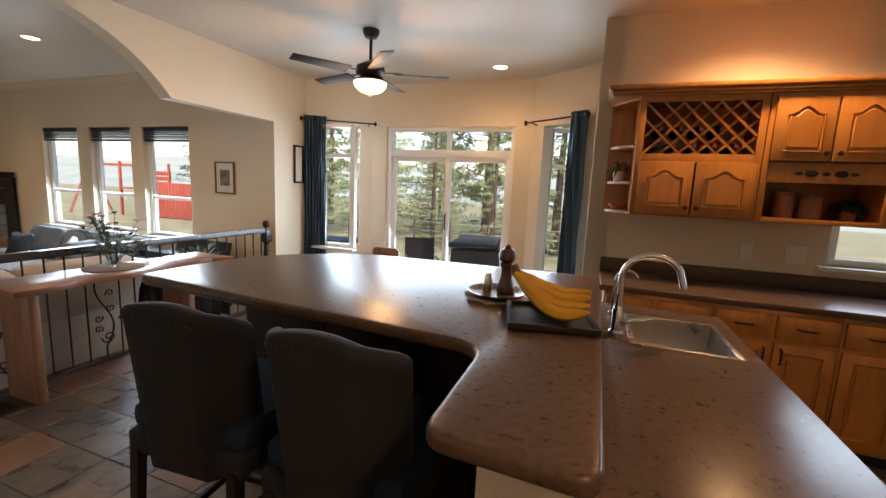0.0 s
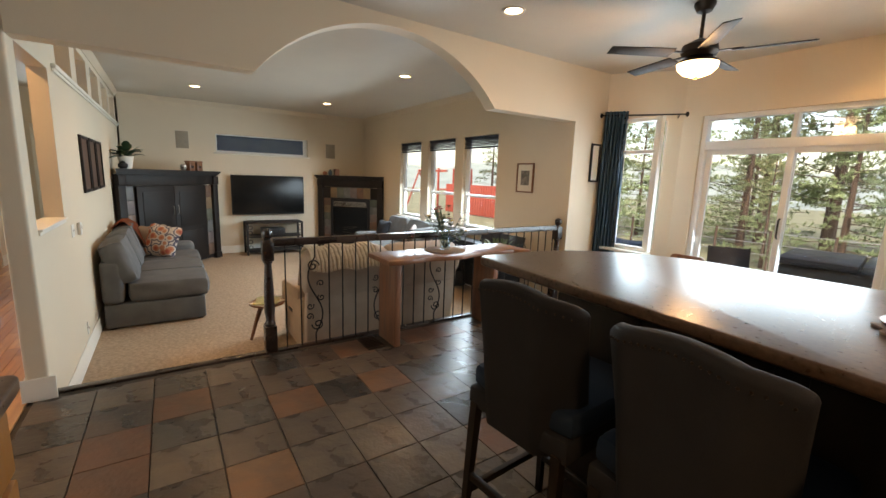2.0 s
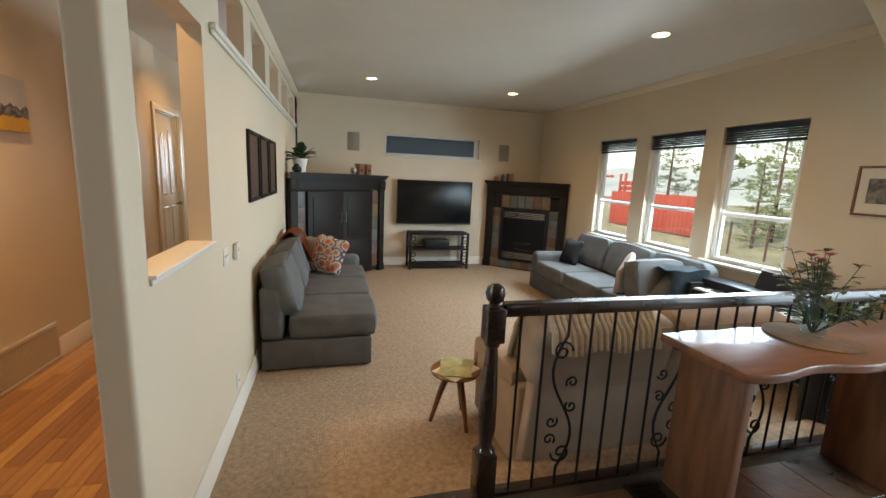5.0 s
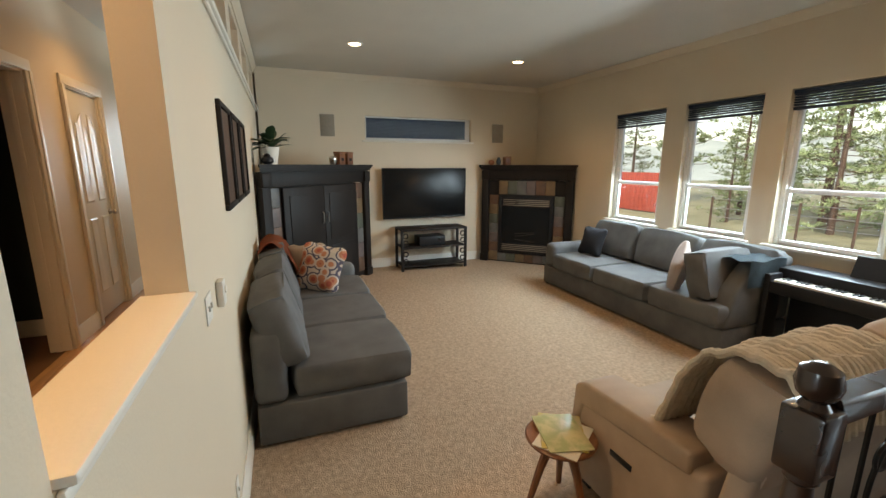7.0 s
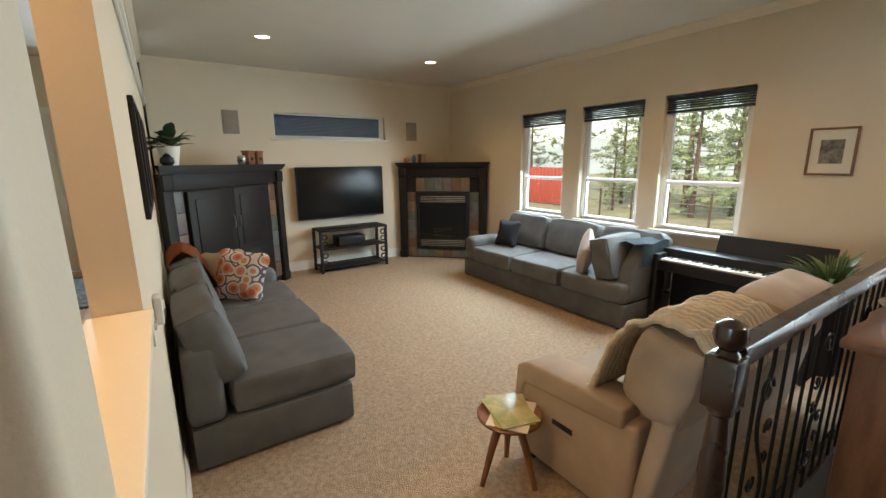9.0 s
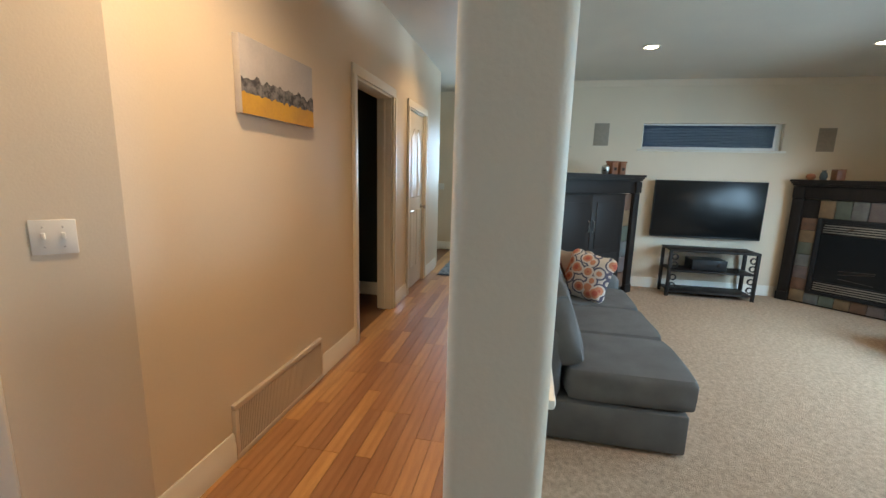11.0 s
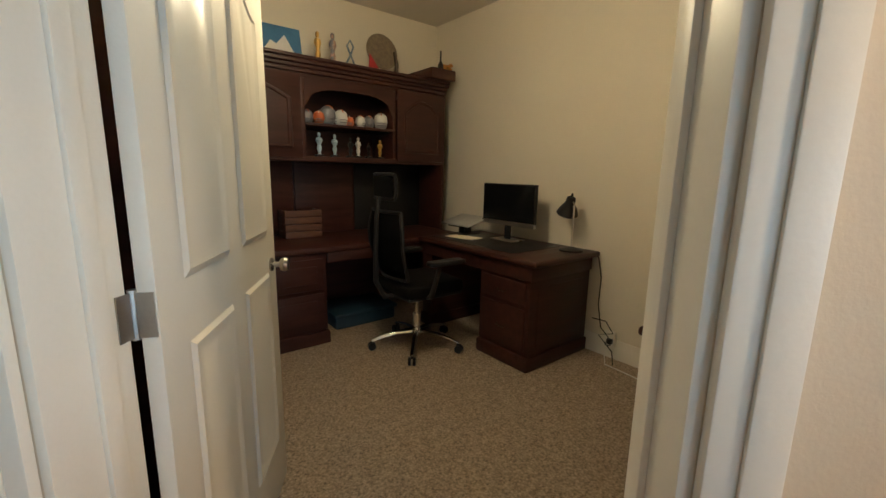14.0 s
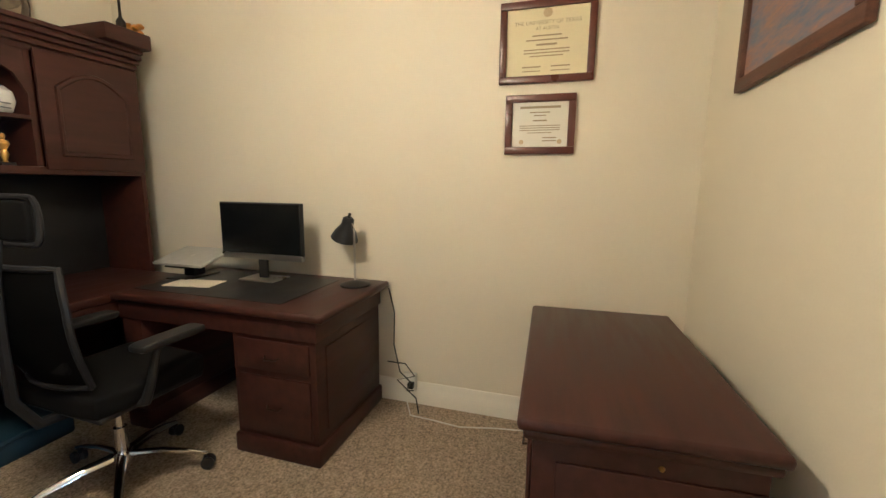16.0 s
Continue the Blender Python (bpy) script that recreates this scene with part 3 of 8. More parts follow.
def casing(name, p, ang, w, h, cw=0.075, deep=0.14):
    """Door trim around an opening on one face; local x along the wall, y out of the wall."""
    t = thing(name, *p, 0, ang, "white painted door casing", "door trim", kind="structure")
    for x0, x1, z0, z1 in ((-cw, 0, 0, h), (w, w + cw, 0, h), (-cw, w + cw, h, h + cw)):
        bm = box(B(), x0, 0.001, z0, x1, 0.02, z1, 0.004)
        q = cw * 0.55
        if z1 == h:
            box(bm, x0 + (0 if x0 < 0 else cw - q), 0.02, z0, x0 + (q if x0 < 0 else cw), 0.027, z1, 0.003)
        part("casing_board", bm, TRIM, t)
    for x0, x1, z0, z1 in ((-0.002, 0.018, 0, h), (w - 0.018, w + 0.002, 0, h), (0.018, w - 0.018, h - 0.018, h + 0.002)):
        part("jamb", box(B(), x0, -deep, z0, x1, 0.0, z1, 0.002), TRIM, t)
    for x0, x1, z1 in ((0.018, 0.03, h - 0.018), (w - 0.03, w - 0.018, h - 0.018)):
        part("door_stop", box(B(), x0, -deep + 0.045, 0, x1, -deep + 0.08, z1, 0.002), TRIM, t)
    return t


def panel_door(name, p, ang, w, h, label, knob=NICKEL, kx=None, side_=1, opened=False, mat_=None):
    """A moulded six-panel look: two arched panels above two plain ones; hinge at the origin, local x along the door."""
    mat_ = mat_ or DOORW
    d = thing(name, *p, ang, label, "door", kind="structure")
    part("door_leaf", box(B(), 0.0, -0.0175, 0.012, w, 0.0175, h, 0.003), mat_, d)
    pw = (w - 0.33) / 2
    for side in (-1, 1):
        for k in range(2):
            x0 = 0.11 + k * (pw + 0.11)
            for z0, z1, arch in ((0.24, 0.92, False), (1.06, h - 0.17, True)):
                pts = [(x0, z0), (x0 + pw, z0)]
                if arch:
                    for j in range(9):
                        u = j / 8
                        rise = 0.11 * (u if k == 1 else 1 - u) ** 1.5
                        rise = 0.10 * (0.5 - 0.5 * math.cos(math.pi * ((1 - u) if k == 0 else u)))
                        pts.append((x0 + pw * (1 - u), z1 - 0.10 + rise if k == 0 else z1 - 0.10 + 0.10 * (0.5 + 0.5 * math.cos(math.pi * (1 - u))) * 1.0))
                else:
                    pts += [(x0 + pw, z1), (x0, z1)]
                y = 0.0175 * side
                c = Vector((sum(q[0] for q in pts) / len(pts), sum(q[1] for q in pts) / len(pts), 0))
                bm = B()
                loops = []
                for inset, dy in ((0.0, 0.001), (0.012, 0.009), (0.03, 0.004), (0.05, 0.007)):
                    lp = []
                    for q in pts:
                        vx, vz = q[0] - c.x, q[1] - c.y
                        fx, fz = 1 - inset / (pw / 2), 1 - inset / ((z1 - z0) / 2)
                        lp.append(bm.verts.new((c.x + vx * fx, y + dy * side, c.y + vz * fz)))
                    loops.append(lp)
                fs = []
                for A, C in zip(loops, loops[1:]):
                    for j in range(len(A)):
                        fs.append(bm.faces.new((A[j], A[(j + 1) % len(A)], C[(j + 1) % len(A)], C[j])))
                fs.append(bm.faces.new(loops[-1]))
                bmesh.ops.recalc_face_normals(bm, faces=fs)
                if sum(f.normal.y for f in fs) * side < 0:
                    bmesh.ops.reverse_faces(bm, faces=fs)
                part("panel", bm, mat_, d, smooth=25)
    kx = w - 0.065 if kx is None else kx
    for side in (-1, 1):
        kn = part("knob", lathe(B(), [(0.026, 0), (0.026, 0.006), (0.010, 0.01), (0.010, 0.03), (0.022, 0.036), (0.027, 0.05), (0.022, 0.062), (0.0, 0.066)], seg=16, m=pose(kx, 0.0175 * side, 0.94, -90 * side)), knob, d, "satin nickel door knob")
    for z in (0.22, 1.02, 1.82):
        hy = 0.0235 * side_
        bm = tube(B(), [(0.0, hy, z - 0.045), (0.0, hy, z + 0.045)], 0.0075, 10)
        for zc in (-0.047, 0.045):
            tube(bm, [(0.0, hy, z + zc), (0.0, hy, z + zc + 0.004)], 0.0085, 10)
        box(bm, -0.0028, -0.014, z - 0.044, -0.0003, hy, z + 0.044)
        if opened:
            merge(bm, box(bmesh.new(), -0.036, -0.0012, z - 0.044, 0.0, 0.0012, z + 0.044), pose(0, hy, 0, 0, 0, -16))
        part("hinge", bm, NICKEL, d, "satin nickel hinge")
    return d


# angled office doorway: way along the wall from its entry-side end
ux, uy = -math.sqrt(0.5), math.sqrt(0.5)


def on_angle(s, out=0.0):
    return (-3.52 + ux * s + out * math.sqrt(0.5), -3.32 + uy * s + out * math.sqrt(0.5))


casing("trim_office_door", on_angle(1.288), -45, 0.936, 2.05, 0.085, 0.165)
panel_door("door_office", (on_angle(0.374, -0.175)[0] - 0.0204, on_angle(0.374, -0.175)[1] + 0.0118, 0.01), 240, 0.85, 2.03, "open white moulded four-panel office door", opened=True)
casing("trim_bath_door", (-7.45, YH), 0, 0.845, 2.04)
casing("trim_closet_door", (-8.70, YH), 0, 0.68, 2.04)
panel_door("door_closet", (-8.04, YH - 0.03, 0.01), 180, 0.64, 2.01, "closed white moulded hall closet door", kx=0.575, side_=-1)
casing("trim_garden_door", (-10.95, -1.07), -90, 0.91, 2.06)
gd = thing("door_garden", -10.98, -1.09, 0.01, -90, "white door with a half-height glazed panel", "door", kind="structure")
for x0, x1, z0, z1 in ((0, 0.17, 0, 2.03), (0.70, 0.87, 0, 2.03), (0.17, 0.70, 0, 1.02), (0.17, 0.70, 1.9, 2.03)):
    part("door_leaf", box(B(), x0, -0.02, z0, x1, 0.02, z1, 0.002), DOORW, gd)
for x0, x1, z0, z1 in ((0.15, 0.19, 1.0, 1.92), (0.68, 0.72, 1.0, 1.92), (0.19, 0.68, 1.0, 1.04), (0.19, 0.68, 1.88, 1.92), (0.19, 0.68, 1.45, 1.465), (0.43, 0.44, 1.04, 1.88)):
    part("glazing_bar", box(B(), x0, 0.0201, z0, x1, 0.032, z1, 0.003), DOORW, gd)
part("pane", box(B(), 0.17, -0.004, 1.02, 0.70, 0.004, 1.9), GLASS, gd, smooth=0).visible_shadow = False
for z in (0.94, 1.08):
    part("knob", lathe(B(), [(0.028, 0), (0.028, 0.008), (0.012, 0.012), (0.012, 0.03), (0.026, 0.04), (0.0, 0.055)], seg=16, m=pose(0.81, 0.021, z, -90)), NICKEL, gd, "satin nickel knob and deadbolt")

# ---- lamps of the rooms ----


def downlight(x, y, z=CEIL, watts=26, colour=WARM, lab="lit white recessed ceiling downlight"):
    t = thing("downlight", x, y, z, 0, lab, "ceiling light", "recessed downlights")
    part("trim_ring", lathe(B(), [(0.092, -0.001), (0.092, -0.006), (0.075, -0.011), (0.066, -0.006), (0.066, -0.001)], seg=28, ring=True), WHITEPL, t)
    part("lens", lathe(B(), [(0.0, -0.0035), (0.065, -0.0045), (0.065, -0.0015), (0.0, -0.001)], seg=24), LAMPGLOW, t, "glowing lens")
    down_spot("downlight_lamp", (x, y, z - 0.03), watts, colour)


for x, y, w_ in ((0.42, 2.8, 105), (-1.56, 4.42, 22), (-3.33, 2.23, 26)):
    downlight(x, y, watts=w_)
for x, y in ((-5.8, 2.6), (-5.77, 0.39), (-8.66, 0.36), (-8.72, 2.5)):
    downlight(x, y, watts=36)
downlight(-8.08, -1.5, watts=32)
downlight(-4.75, -1.5, watts=96)
# unseen fitting, added to brighten the near counter, cabinets and stools
downlight(0.5, -0.3, watts=85)


def ceiling_fan(x, y, z, blades, radius, label, bowl=True, turn=10, drop=0.26):
    f = thing("ceiling_fan", x, y, z, turn, label, "ceiling fan")
    part("canopy", lathe(B(), [(0.07, 0), (0.07, -0.02), (0.05, -0.06), (0.018, -0.075)]), BRONZE, f)
    part("downrod", lathe(B(), [(0.013, -0.07), (0.013, -drop)], seg=12), BRONZE, f)
    part("motor_housing", lathe(B(), [(0.02, -drop + 0.02), (0.06, -drop), (0.115, -drop - 0.03), (0.125, -drop - 0.075), (0.105, -drop - 0.11), (0.06, -drop - 0.125)]), BRONZE, f)
    zb = -drop - 0.085
    for k in range(blades):
        bl = part("blade", box(B(), 0.2, -0.062, zb - 0.004, radius, 0.062, zb + 0.004, 0.003), ESPRESSO, f, "dark wood blade")
        for v in bl.data.vertices:
            if v.co.x > radius * 0.9:
                v.co.y *= 0.8
            v.co.z += v.co.y * 0.2
        bl.rotation_euler = (0, 0, k * 2 * math.pi / blades)
        ir = part("blade_iron", box(B(), 0.1, -0.02, zb + 0.004, 0.27, 0.02, zb + 0.011, 0.003), BRONZE, f, "bronze blade bracket")
        ir.rotation_euler = (0, 0, k * 2 * math.pi / blades)
    zl = -drop - 0.125
    if bowl:
        part("light_fitter", lathe(B(), [(0.06, zl), (0.135, zl - 0.015), (0.14, zl - 0.03)]), BRONZE, f)
        part("glass_bowl", lathe(B(), [(0.138, zl - 0.03), (0.13, zl - 0.065), (0.095, zl - 0.1), (0.045, zl - 0.118), (0.0, zl - 0.122)]), FANGLOW, f, "lit frosted glass bowl")
        part("finial", lathe(B(), [(0.014, zl - 0.118), (0.016, zl - 0.13), (0.0, zl - 0.142)], seg=12), BRONZE, f)
    else:
        part("light_fitter", lathe(B(), [(0.05, zl), (0.055, zl - 0.03), (0.03, zl - 0.05)]), BRONZE, f)
        for k in range(3):
            a = k * 2.094 + 0.4
            m = Matrix.Translation((0.05 * math.cos(a), 0.05 * math.sin(a), zl - 0.03)) @ Matrix.Rotation(a, 4, "Z") @ Matrix.Rotation(radians(-38), 4, "Y")
            part("glass_shade", lathe(B(), [(0.022, 0), (0.03, -0.03), (0.055, -0.09), (0.06, -0.125), (0.045, -0.13), (0.0, -0.13)], seg=18, m=m), FANGLOW, f, "lit white glass shade")
        part("pull_chain", tube(B(), [(0.03, 0, zl - 0.05), (0.03, 0, zl - 0.28)], 0.0018, 5), NICKEL, f)
        part("chain_bob", lathe(B(), [(0.0, -0.02), (0.008, -0.012), (0.006, 0.0)], 0.03, 0, zl - 0.28, 10), NICKEL, f)
    return f


ceiling_fan(-2.38, 3.2, CEIL, 5, 0.66, "bronze ceiling fan with lit frosted bowl over the dining nook", True, 22)
bulb("fan_lamp", (-2.38, 3.2, CEIL - 0.58), 24, FANC, 0.1)
bulb("fan_uplight", (-2.38, 3.2, CEIL - 0.33), 6, FANC, 0.05)

# ---- kitchen ----


def slab(name, pts, z0, z1, material, label, r=0.012, cat="countertop"):
    bm = B()
    prism(bm, pts, "z", z0, z1)
    bmesh.ops.remove_doubles(bm, verts=bm.verts[:], dist=0.0005)
    bmesh.ops.recalc_face_normals(bm, faces=bm.faces[:])
    hz = [e for e in bm.edges if abs(e.verts[0].co.z - e.verts[1].co.z) < 1e-5]
    bmesh.ops.bevel(bm, geom=hz, offset=r, segments=3, profile=0.5, affect="EDGES")
    return lone(name, bm, material, label, cat)


def rounded(pts, radii, n=6):
    """Rounds the corners of an outline."""
    out = []
    k = len(pts)
    for i in range(k):
        p, a, b = Vector(pts[i]), Vector(pts[i - 1]), Vector(pts[(i + 1) % k])
        r = radii[i]
        if r <= 0:
            out.append(tuple(p))
            continue
        u, v = (a - p).normalized(), (b - p).normalized()
        s, e = p + u * r, p + v * r
        for j in range(n + 1):
            t = j / n
            q = s * (1 - t) ** 2 + p * 2 * t * (1 - t) + e * t * t
            out.append((q.x, q.y))
    return out


bar = rounded([(-2.26, 1.13), (-0.75, 1.03), (-0.75, 0.60), (-0.45, 0.58), (-0.45, 2.20), (-1.82, 2.14), (-2.24, 1.72)], [0.07, 0.10, 0.05, 0.05, 0.04, 0.26, 0.26])
slab("breakfast_counter", bar, 1.03, 1.07, COUNTER, "brown laminate raised bar top with rounded corners")
ib = thing("island_base", 0, 0, 0, 0, "dark panelled kitchen island base under the bar", "kitchen island")
part("back_panel", box(B(), -2.05, 1.50, 0.0, -0.62, 2.02, 1.03, 0.004), ESPRESSO, ib)
for x0 in (-2.0, -1.54, -1.08):
    part("panel", box(B(), x0 + 0.03, 1.485, 0.16, x0 + 0.40, 1.4995, 0.92, 0.006), ESPRESSO, ib)
part("half_wall", box(B(), -0.66, 0.66, 0.0, -0.47, 1.499, 1.03, 0.006), PAINT, ib, "cream half wall under the bar end")
part("half_wall_base", box(B(), -0.672, 0.648, 0.0, -0.47, 0.659, 0.10, 0.003), TRIM, ib)
part("bracket", prism(B(), [(1.2, 1.028), (1.499, 1.028), (1.499, 0.8)], "x", -1.3, -1.26), ESPRESSO, ib)
# lower counter with the sink
SX0, SX1, SY0, SY1 = -0.31, 0.04, 1.72, 2.12
lo = thing("sink_counter", 0, 0, 0, 0, "brown laminate lower island counter with a sink", "countertop")
for x0, y0, x1, y1 in ((-0.45, 0.32, 0.12, SY0), (-0.45, SY1, 0.12, 2.32), (-0.45, SY0, SX0, SY1), (SX1, SY0, 0.12, SY1)):
    part("worktop", box(B(), x0, y0, 0.87, x1, y1, 0.91, 0.003), COUNTER, lo)
cb = thing("sink_cabinet", 0, 0, 0, 0, "honey oak base cabinet under the sink counter", "cabinet")
part("body", box(B(), -0.46, 0.36, 0.1, 0.06, 1.70, 0.869), OAK, cb)
part("body", box(B(), -0.46, 2.14, 0.1, 0.06, 2.30, 0.869), OAK, cb)
for k in range(4):
    part("door", box(B(), 0.061, 0.4 + k * 0.44, 0.14, 0.079, 0.8 + k * 0.44, 0.8, 0.006), OAK, cb)
part("toe_kick", box(B(), -0.44, 0.4, 0.0, 0.0, 2.12, 0.1), ESPRESSO, cb)
sk = thing("kitchen_sink", 0, 0, 0, 0, "stainless steel undermount kitchen sink", "sink")
bm = B()
box(bm, SX0 - 0.001, SY0 - 0.001, 0.72, SX1 + 0.001, SY1 + 0.001, 0.73)
for x0, y0, x1, y1 in ((SX0 - 0.006, SY0, SX0 + 0.001, SY1), (SX1 - 0.001, SY0, SX1 + 0.006, SY1), (SX0, SY0 - 0.006, SX1, SY0 + 0.001), (SX0, SY1 - 0.001, SX1, SY1 + 0.006)):
    box(bm, x0, y0, 0.72, x1, y1, 0.912)
part("basin", bm, STEEL, sk)
for x0, y0, x1, y1 in ((SX0 - 0.018, SY0 - 0.018, SX0, SY1 + 0.018), (SX1, SY0 - 0.018, SX1 + 0.018, SY1 + 0.018), (SX0, SY0 - 0.018, SX1, SY0), (SX0, SY1, SX1, SY1 + 0.018)):
    part("rim", box(B(), x0, y0, 0.9095, x1, y1, 0.915, 0.002), STEEL, sk)
part("drain", lathe(B(), [(0.0, 0.731), (0.04, 0.733), (0.045, 0.735), (0.045, 0.731)], -0.13, 1.92), STEEL, sk)
fa = thing("kitchen_faucet", -0.375, 1.80, 0.911, 0, "chrome gooseneck kitchen faucet beside the sink", "faucet")
part("base", lathe(B(), [(0.03, 0), (0.03, 0.012), (0.022, 0.02), (0.022, 0.1), (0.016, 0.12)]), CHROME, fa)
part("spout", tube(B(), [(0, 0, 0.1), (0, 0, 0.24)] + [(0.11 - 0.11 * math.cos(a), 0, 0.24 + 0.10 * math.sin(a)) for a in [k * math.pi / 12 for k in range(1, 11)]] + [(0.225, 0, 0.22)], 0.013, 12), CHROME, fa)
part("lever", tube(B(), [(0.015, -0.015, 0.05), (0.05, -0.03, 0.075), (0.12, -0.05, 0.1)], 0.009, 10, 0.006), CHROME, fa, "chrome lever handle")
sp = thing("filter_tap", -0.38, 2.1, 0.911, 0, "small chrome filter tap behind the faucet", "faucet")
part("spout", tube(B(), [(0, 0, 0), (0, 0, 0.17)] + [(0.05 - 0.05 * math.cos(a), 0, 0.17 + 0.05 * math.sin(a)) for a in [k * math.pi / 8 for k in range(1, 8)]], 0.008, 10), CHROME, sp)
part("collar", lathe(B(), [(0.02, 0), (0.02, 0.01), (0.01, 0.018)], seg=16), CHROME, sp)


def bar_pull(parent, x, y, z, horizontal=True, out=-1):
    if horizontal:
        p = [(x - 0.045, y, z), (x - 0.04, y + 0.022 * out, z), (x + 0.04, y + 0.022 * out, z), (x + 0.045, y, z)]
    else:
        p = [(x, y, z - 0.045), (x, y + 0.022 * out, z - 0.04), (x, y + 0.022 * out, z + 0.04), (x, y, z + 0.045)]
    part("handle", tube(B(), p, 0.006, 8), BRONZE, parent, "dark bronze pull")


def cathedral(parent, x0, x1, z0, z1, y, arched=True, out=-1):
    """A raised-panel oak door with an arched top rail, on the face y."""
    d = part("door", box(B(), x0, y, z0, x1, y + 0.019 * out, z1, 0.004), OAK, parent)
    f = 0.055
    pts = [(x0 + f, z0 + f), (x1 - f, z0 + f)]
    if arched:
        w = x1 - x0 - 2 * f
        for j in range(13):
            u = j / 12
            s = abs(u - 0.5) * 2
            h = 0.045 * (0.5 + 0.5 * math.cos(math.pi * min(1, s * 1.25)))
            pts.append((x1 - f - w * u, z1 - f - 0.045 + h))
    else:
        pts += [(x1 - f, z1 - f), (x0 + f, z1 - f)]
    cx, cz = (x0 + x1) / 2, (z0 + z1) / 2
    bm = B()
    loops = []
    for k, dy in ((1.0, 0.0195), (0.97, 0.011), (0.86, 0.012), (0.80, 0.0185)):
        loops.append([bm.verts.new((cx + (p[0] - cx) * k, y + dy * out, cz + (p[1] - cz) * k)) for p in pts])
    fs = []
    for A, C in zip(loops, loops[1:]):
        for j in range(len(A)):
            fs.append(bm.faces.new((A[j], A[(j + 1) % len(A)], C[(j + 1) % len(A)], C[j])))
    fs.append(bm.faces.new(loops[-1]))
    bmesh.ops.recalc_face_normals(bm, faces=fs)
    # the raised field stands a little proud of the door
    for v in bm.verts:
        v.co.y += 0.009 * out
    part("panel", bm, OAK, d, smooth=25)
    return d


YU, YUB = 3.06, YK - 0.004
# wall cabinets
u1 = thing("wine_rack_cabinet", 0, 0, 0, 0, "honey oak wall cabinet with wine lattice over doors", "cabinet")
for x0, y0, z0, x1, y1, z1 in ((-0.29, YU, 1.36, 0.41, YUB, 1.38), (-0.29, YU, 2.10, 0.41, YUB, 2.12), (-0.29, YU, 1.38, -0.27, YUB, 2.10), (0.39, YU, 1.38, 0.41, YUB, 2.10), (-0.27, YU, 1.72, 0.39, YUB, 1.745), (-0.27, YUB - 0.01, 1.38, 0.39, YUB, 2.10)):
    part("carcass", box(B(), x0, y0, z0, x1, y1, z1, 0.002), OAK, u1)
for x0, x1, z0, z1 in ((-0.29, -0.25, 1.36, 2.12), (0.37, 0.41, 1.36, 2.12), (-0.25, 0.37, 2.08, 2.12), (-0.25, 0.37, 1.70, 1.76)):
    part("face_frame", box(B(), x0, YU - 0.019, z0, x1, YU - 0.0005, z1, 0.002), OAK, u1)
for sgn in (1, -1):
    for k in range(-1, 7):
        xa = -0.25 + k * 0.1033 + (0 if sgn > 0 else 0)
        pa, pb = ((xa, 1.76), (xa + 0.32, 2.08)) if sgn > 0 else ((xa + 0.32, 1.76), (xa, 2.08))
        lo_, hi_ = -0.25, 0.37
        def clipx(p, q, lim, low):
            t = (lim - p[0]) / (q[0] - p[0])
            return (lim, p[1] + t * (q[1] - p[1]))
        if max(pa[0], pb[0]) <= lo_ or min(pa[0], pb[0]) >= hi_:
            continue
        if pa[0] < lo_: pa = clipx(pa, pb, lo_, True)
        if pb[0] < lo_: pb = clipx(pb, pa, lo_, True)
        if pa[0] > hi_: pa = clipx(pa, pb, hi_, False)
        if pb[0] > hi_: pb = clipx(pb, pa, hi_, False)
        part("lattice_slat", tube(B(), [(pa[0], YU + 0.012 + 0.012 * sgn, pa[1]), (pb[0], YU + 0.012 + 0.012 * sgn, pb[1])], 0.010, 4), OAK, u1)
cathedral(u1, -0.265, 0.055, 1.375, 1.71, YU - 0.02)
cathedral(u1, 0.065, 0.385, 1.375, 1.71, YU - 0.02)
for x in (0.03, 0.09):
    part("knob", lathe(B(), [(0.008, 0), (0.006, 0.012), (0.014, 0.02), (0.0, 0.026)], seg=12, m=pose(x, YU - 0.039, 1.42, 90)), BRONZE, u1, "dark bronze knob")
for i in range(9):
    bo = thing("wine_bottle", -0.18 + (i % 5) * 0.115 + 0.03 * (i // 5), YU + 0.03, 1.815 + (i // 5) * 0.103, 0, "dark wine bottle lying in the lattice rack", "bottle", "bottles in the wine rack")
    part("glass", lathe(B(), [(0.012, 0.0), (0.014, 0.02), (0.013, 0.07), (0.032, 0.12), (0.034, 0.27), (0.0, 0.275)], seg=14, m=pose(0, 0, 0, -90)), BLACKPL, bo)
    part("capsule", lathe(B(), [(0.0135, -0.004), (0.0145, 0.0), (0.0145, 0.05)], seg=12, m=pose(0, 0, 0, -90)), mat("red_foil", (0.18, 0.03, 0.03), rough=0.3) if i == 0 else bpy.data.materials["red_foil"], bo)
u2 = thing("wall_cabinet", 0, 0, 0, 0, "honey oak wall cabinet with arched doors and open cubby", "cabinet")
for x0, y0, z0, x1, y1, z1 in ((0.415, YU, 1.36, 1.05, YUB, 1.38), (0.415, YU, 1.68, 1.05, YUB, 1.70), (0.415, YU, 2.10, 1.05, YUB, 2.12), (0.415, YU, 1.38, 0.435, YUB, 2.10), (1.03, YU, 1.38, 1.05, YUB, 2.10), (0.435, YUB - 0.01, 1.38, 1.03, YUB, 2.1)):
    part("carcass", box(B(), x0, y0, z0, x1, y1, z1, 0.002), OAK, u2)
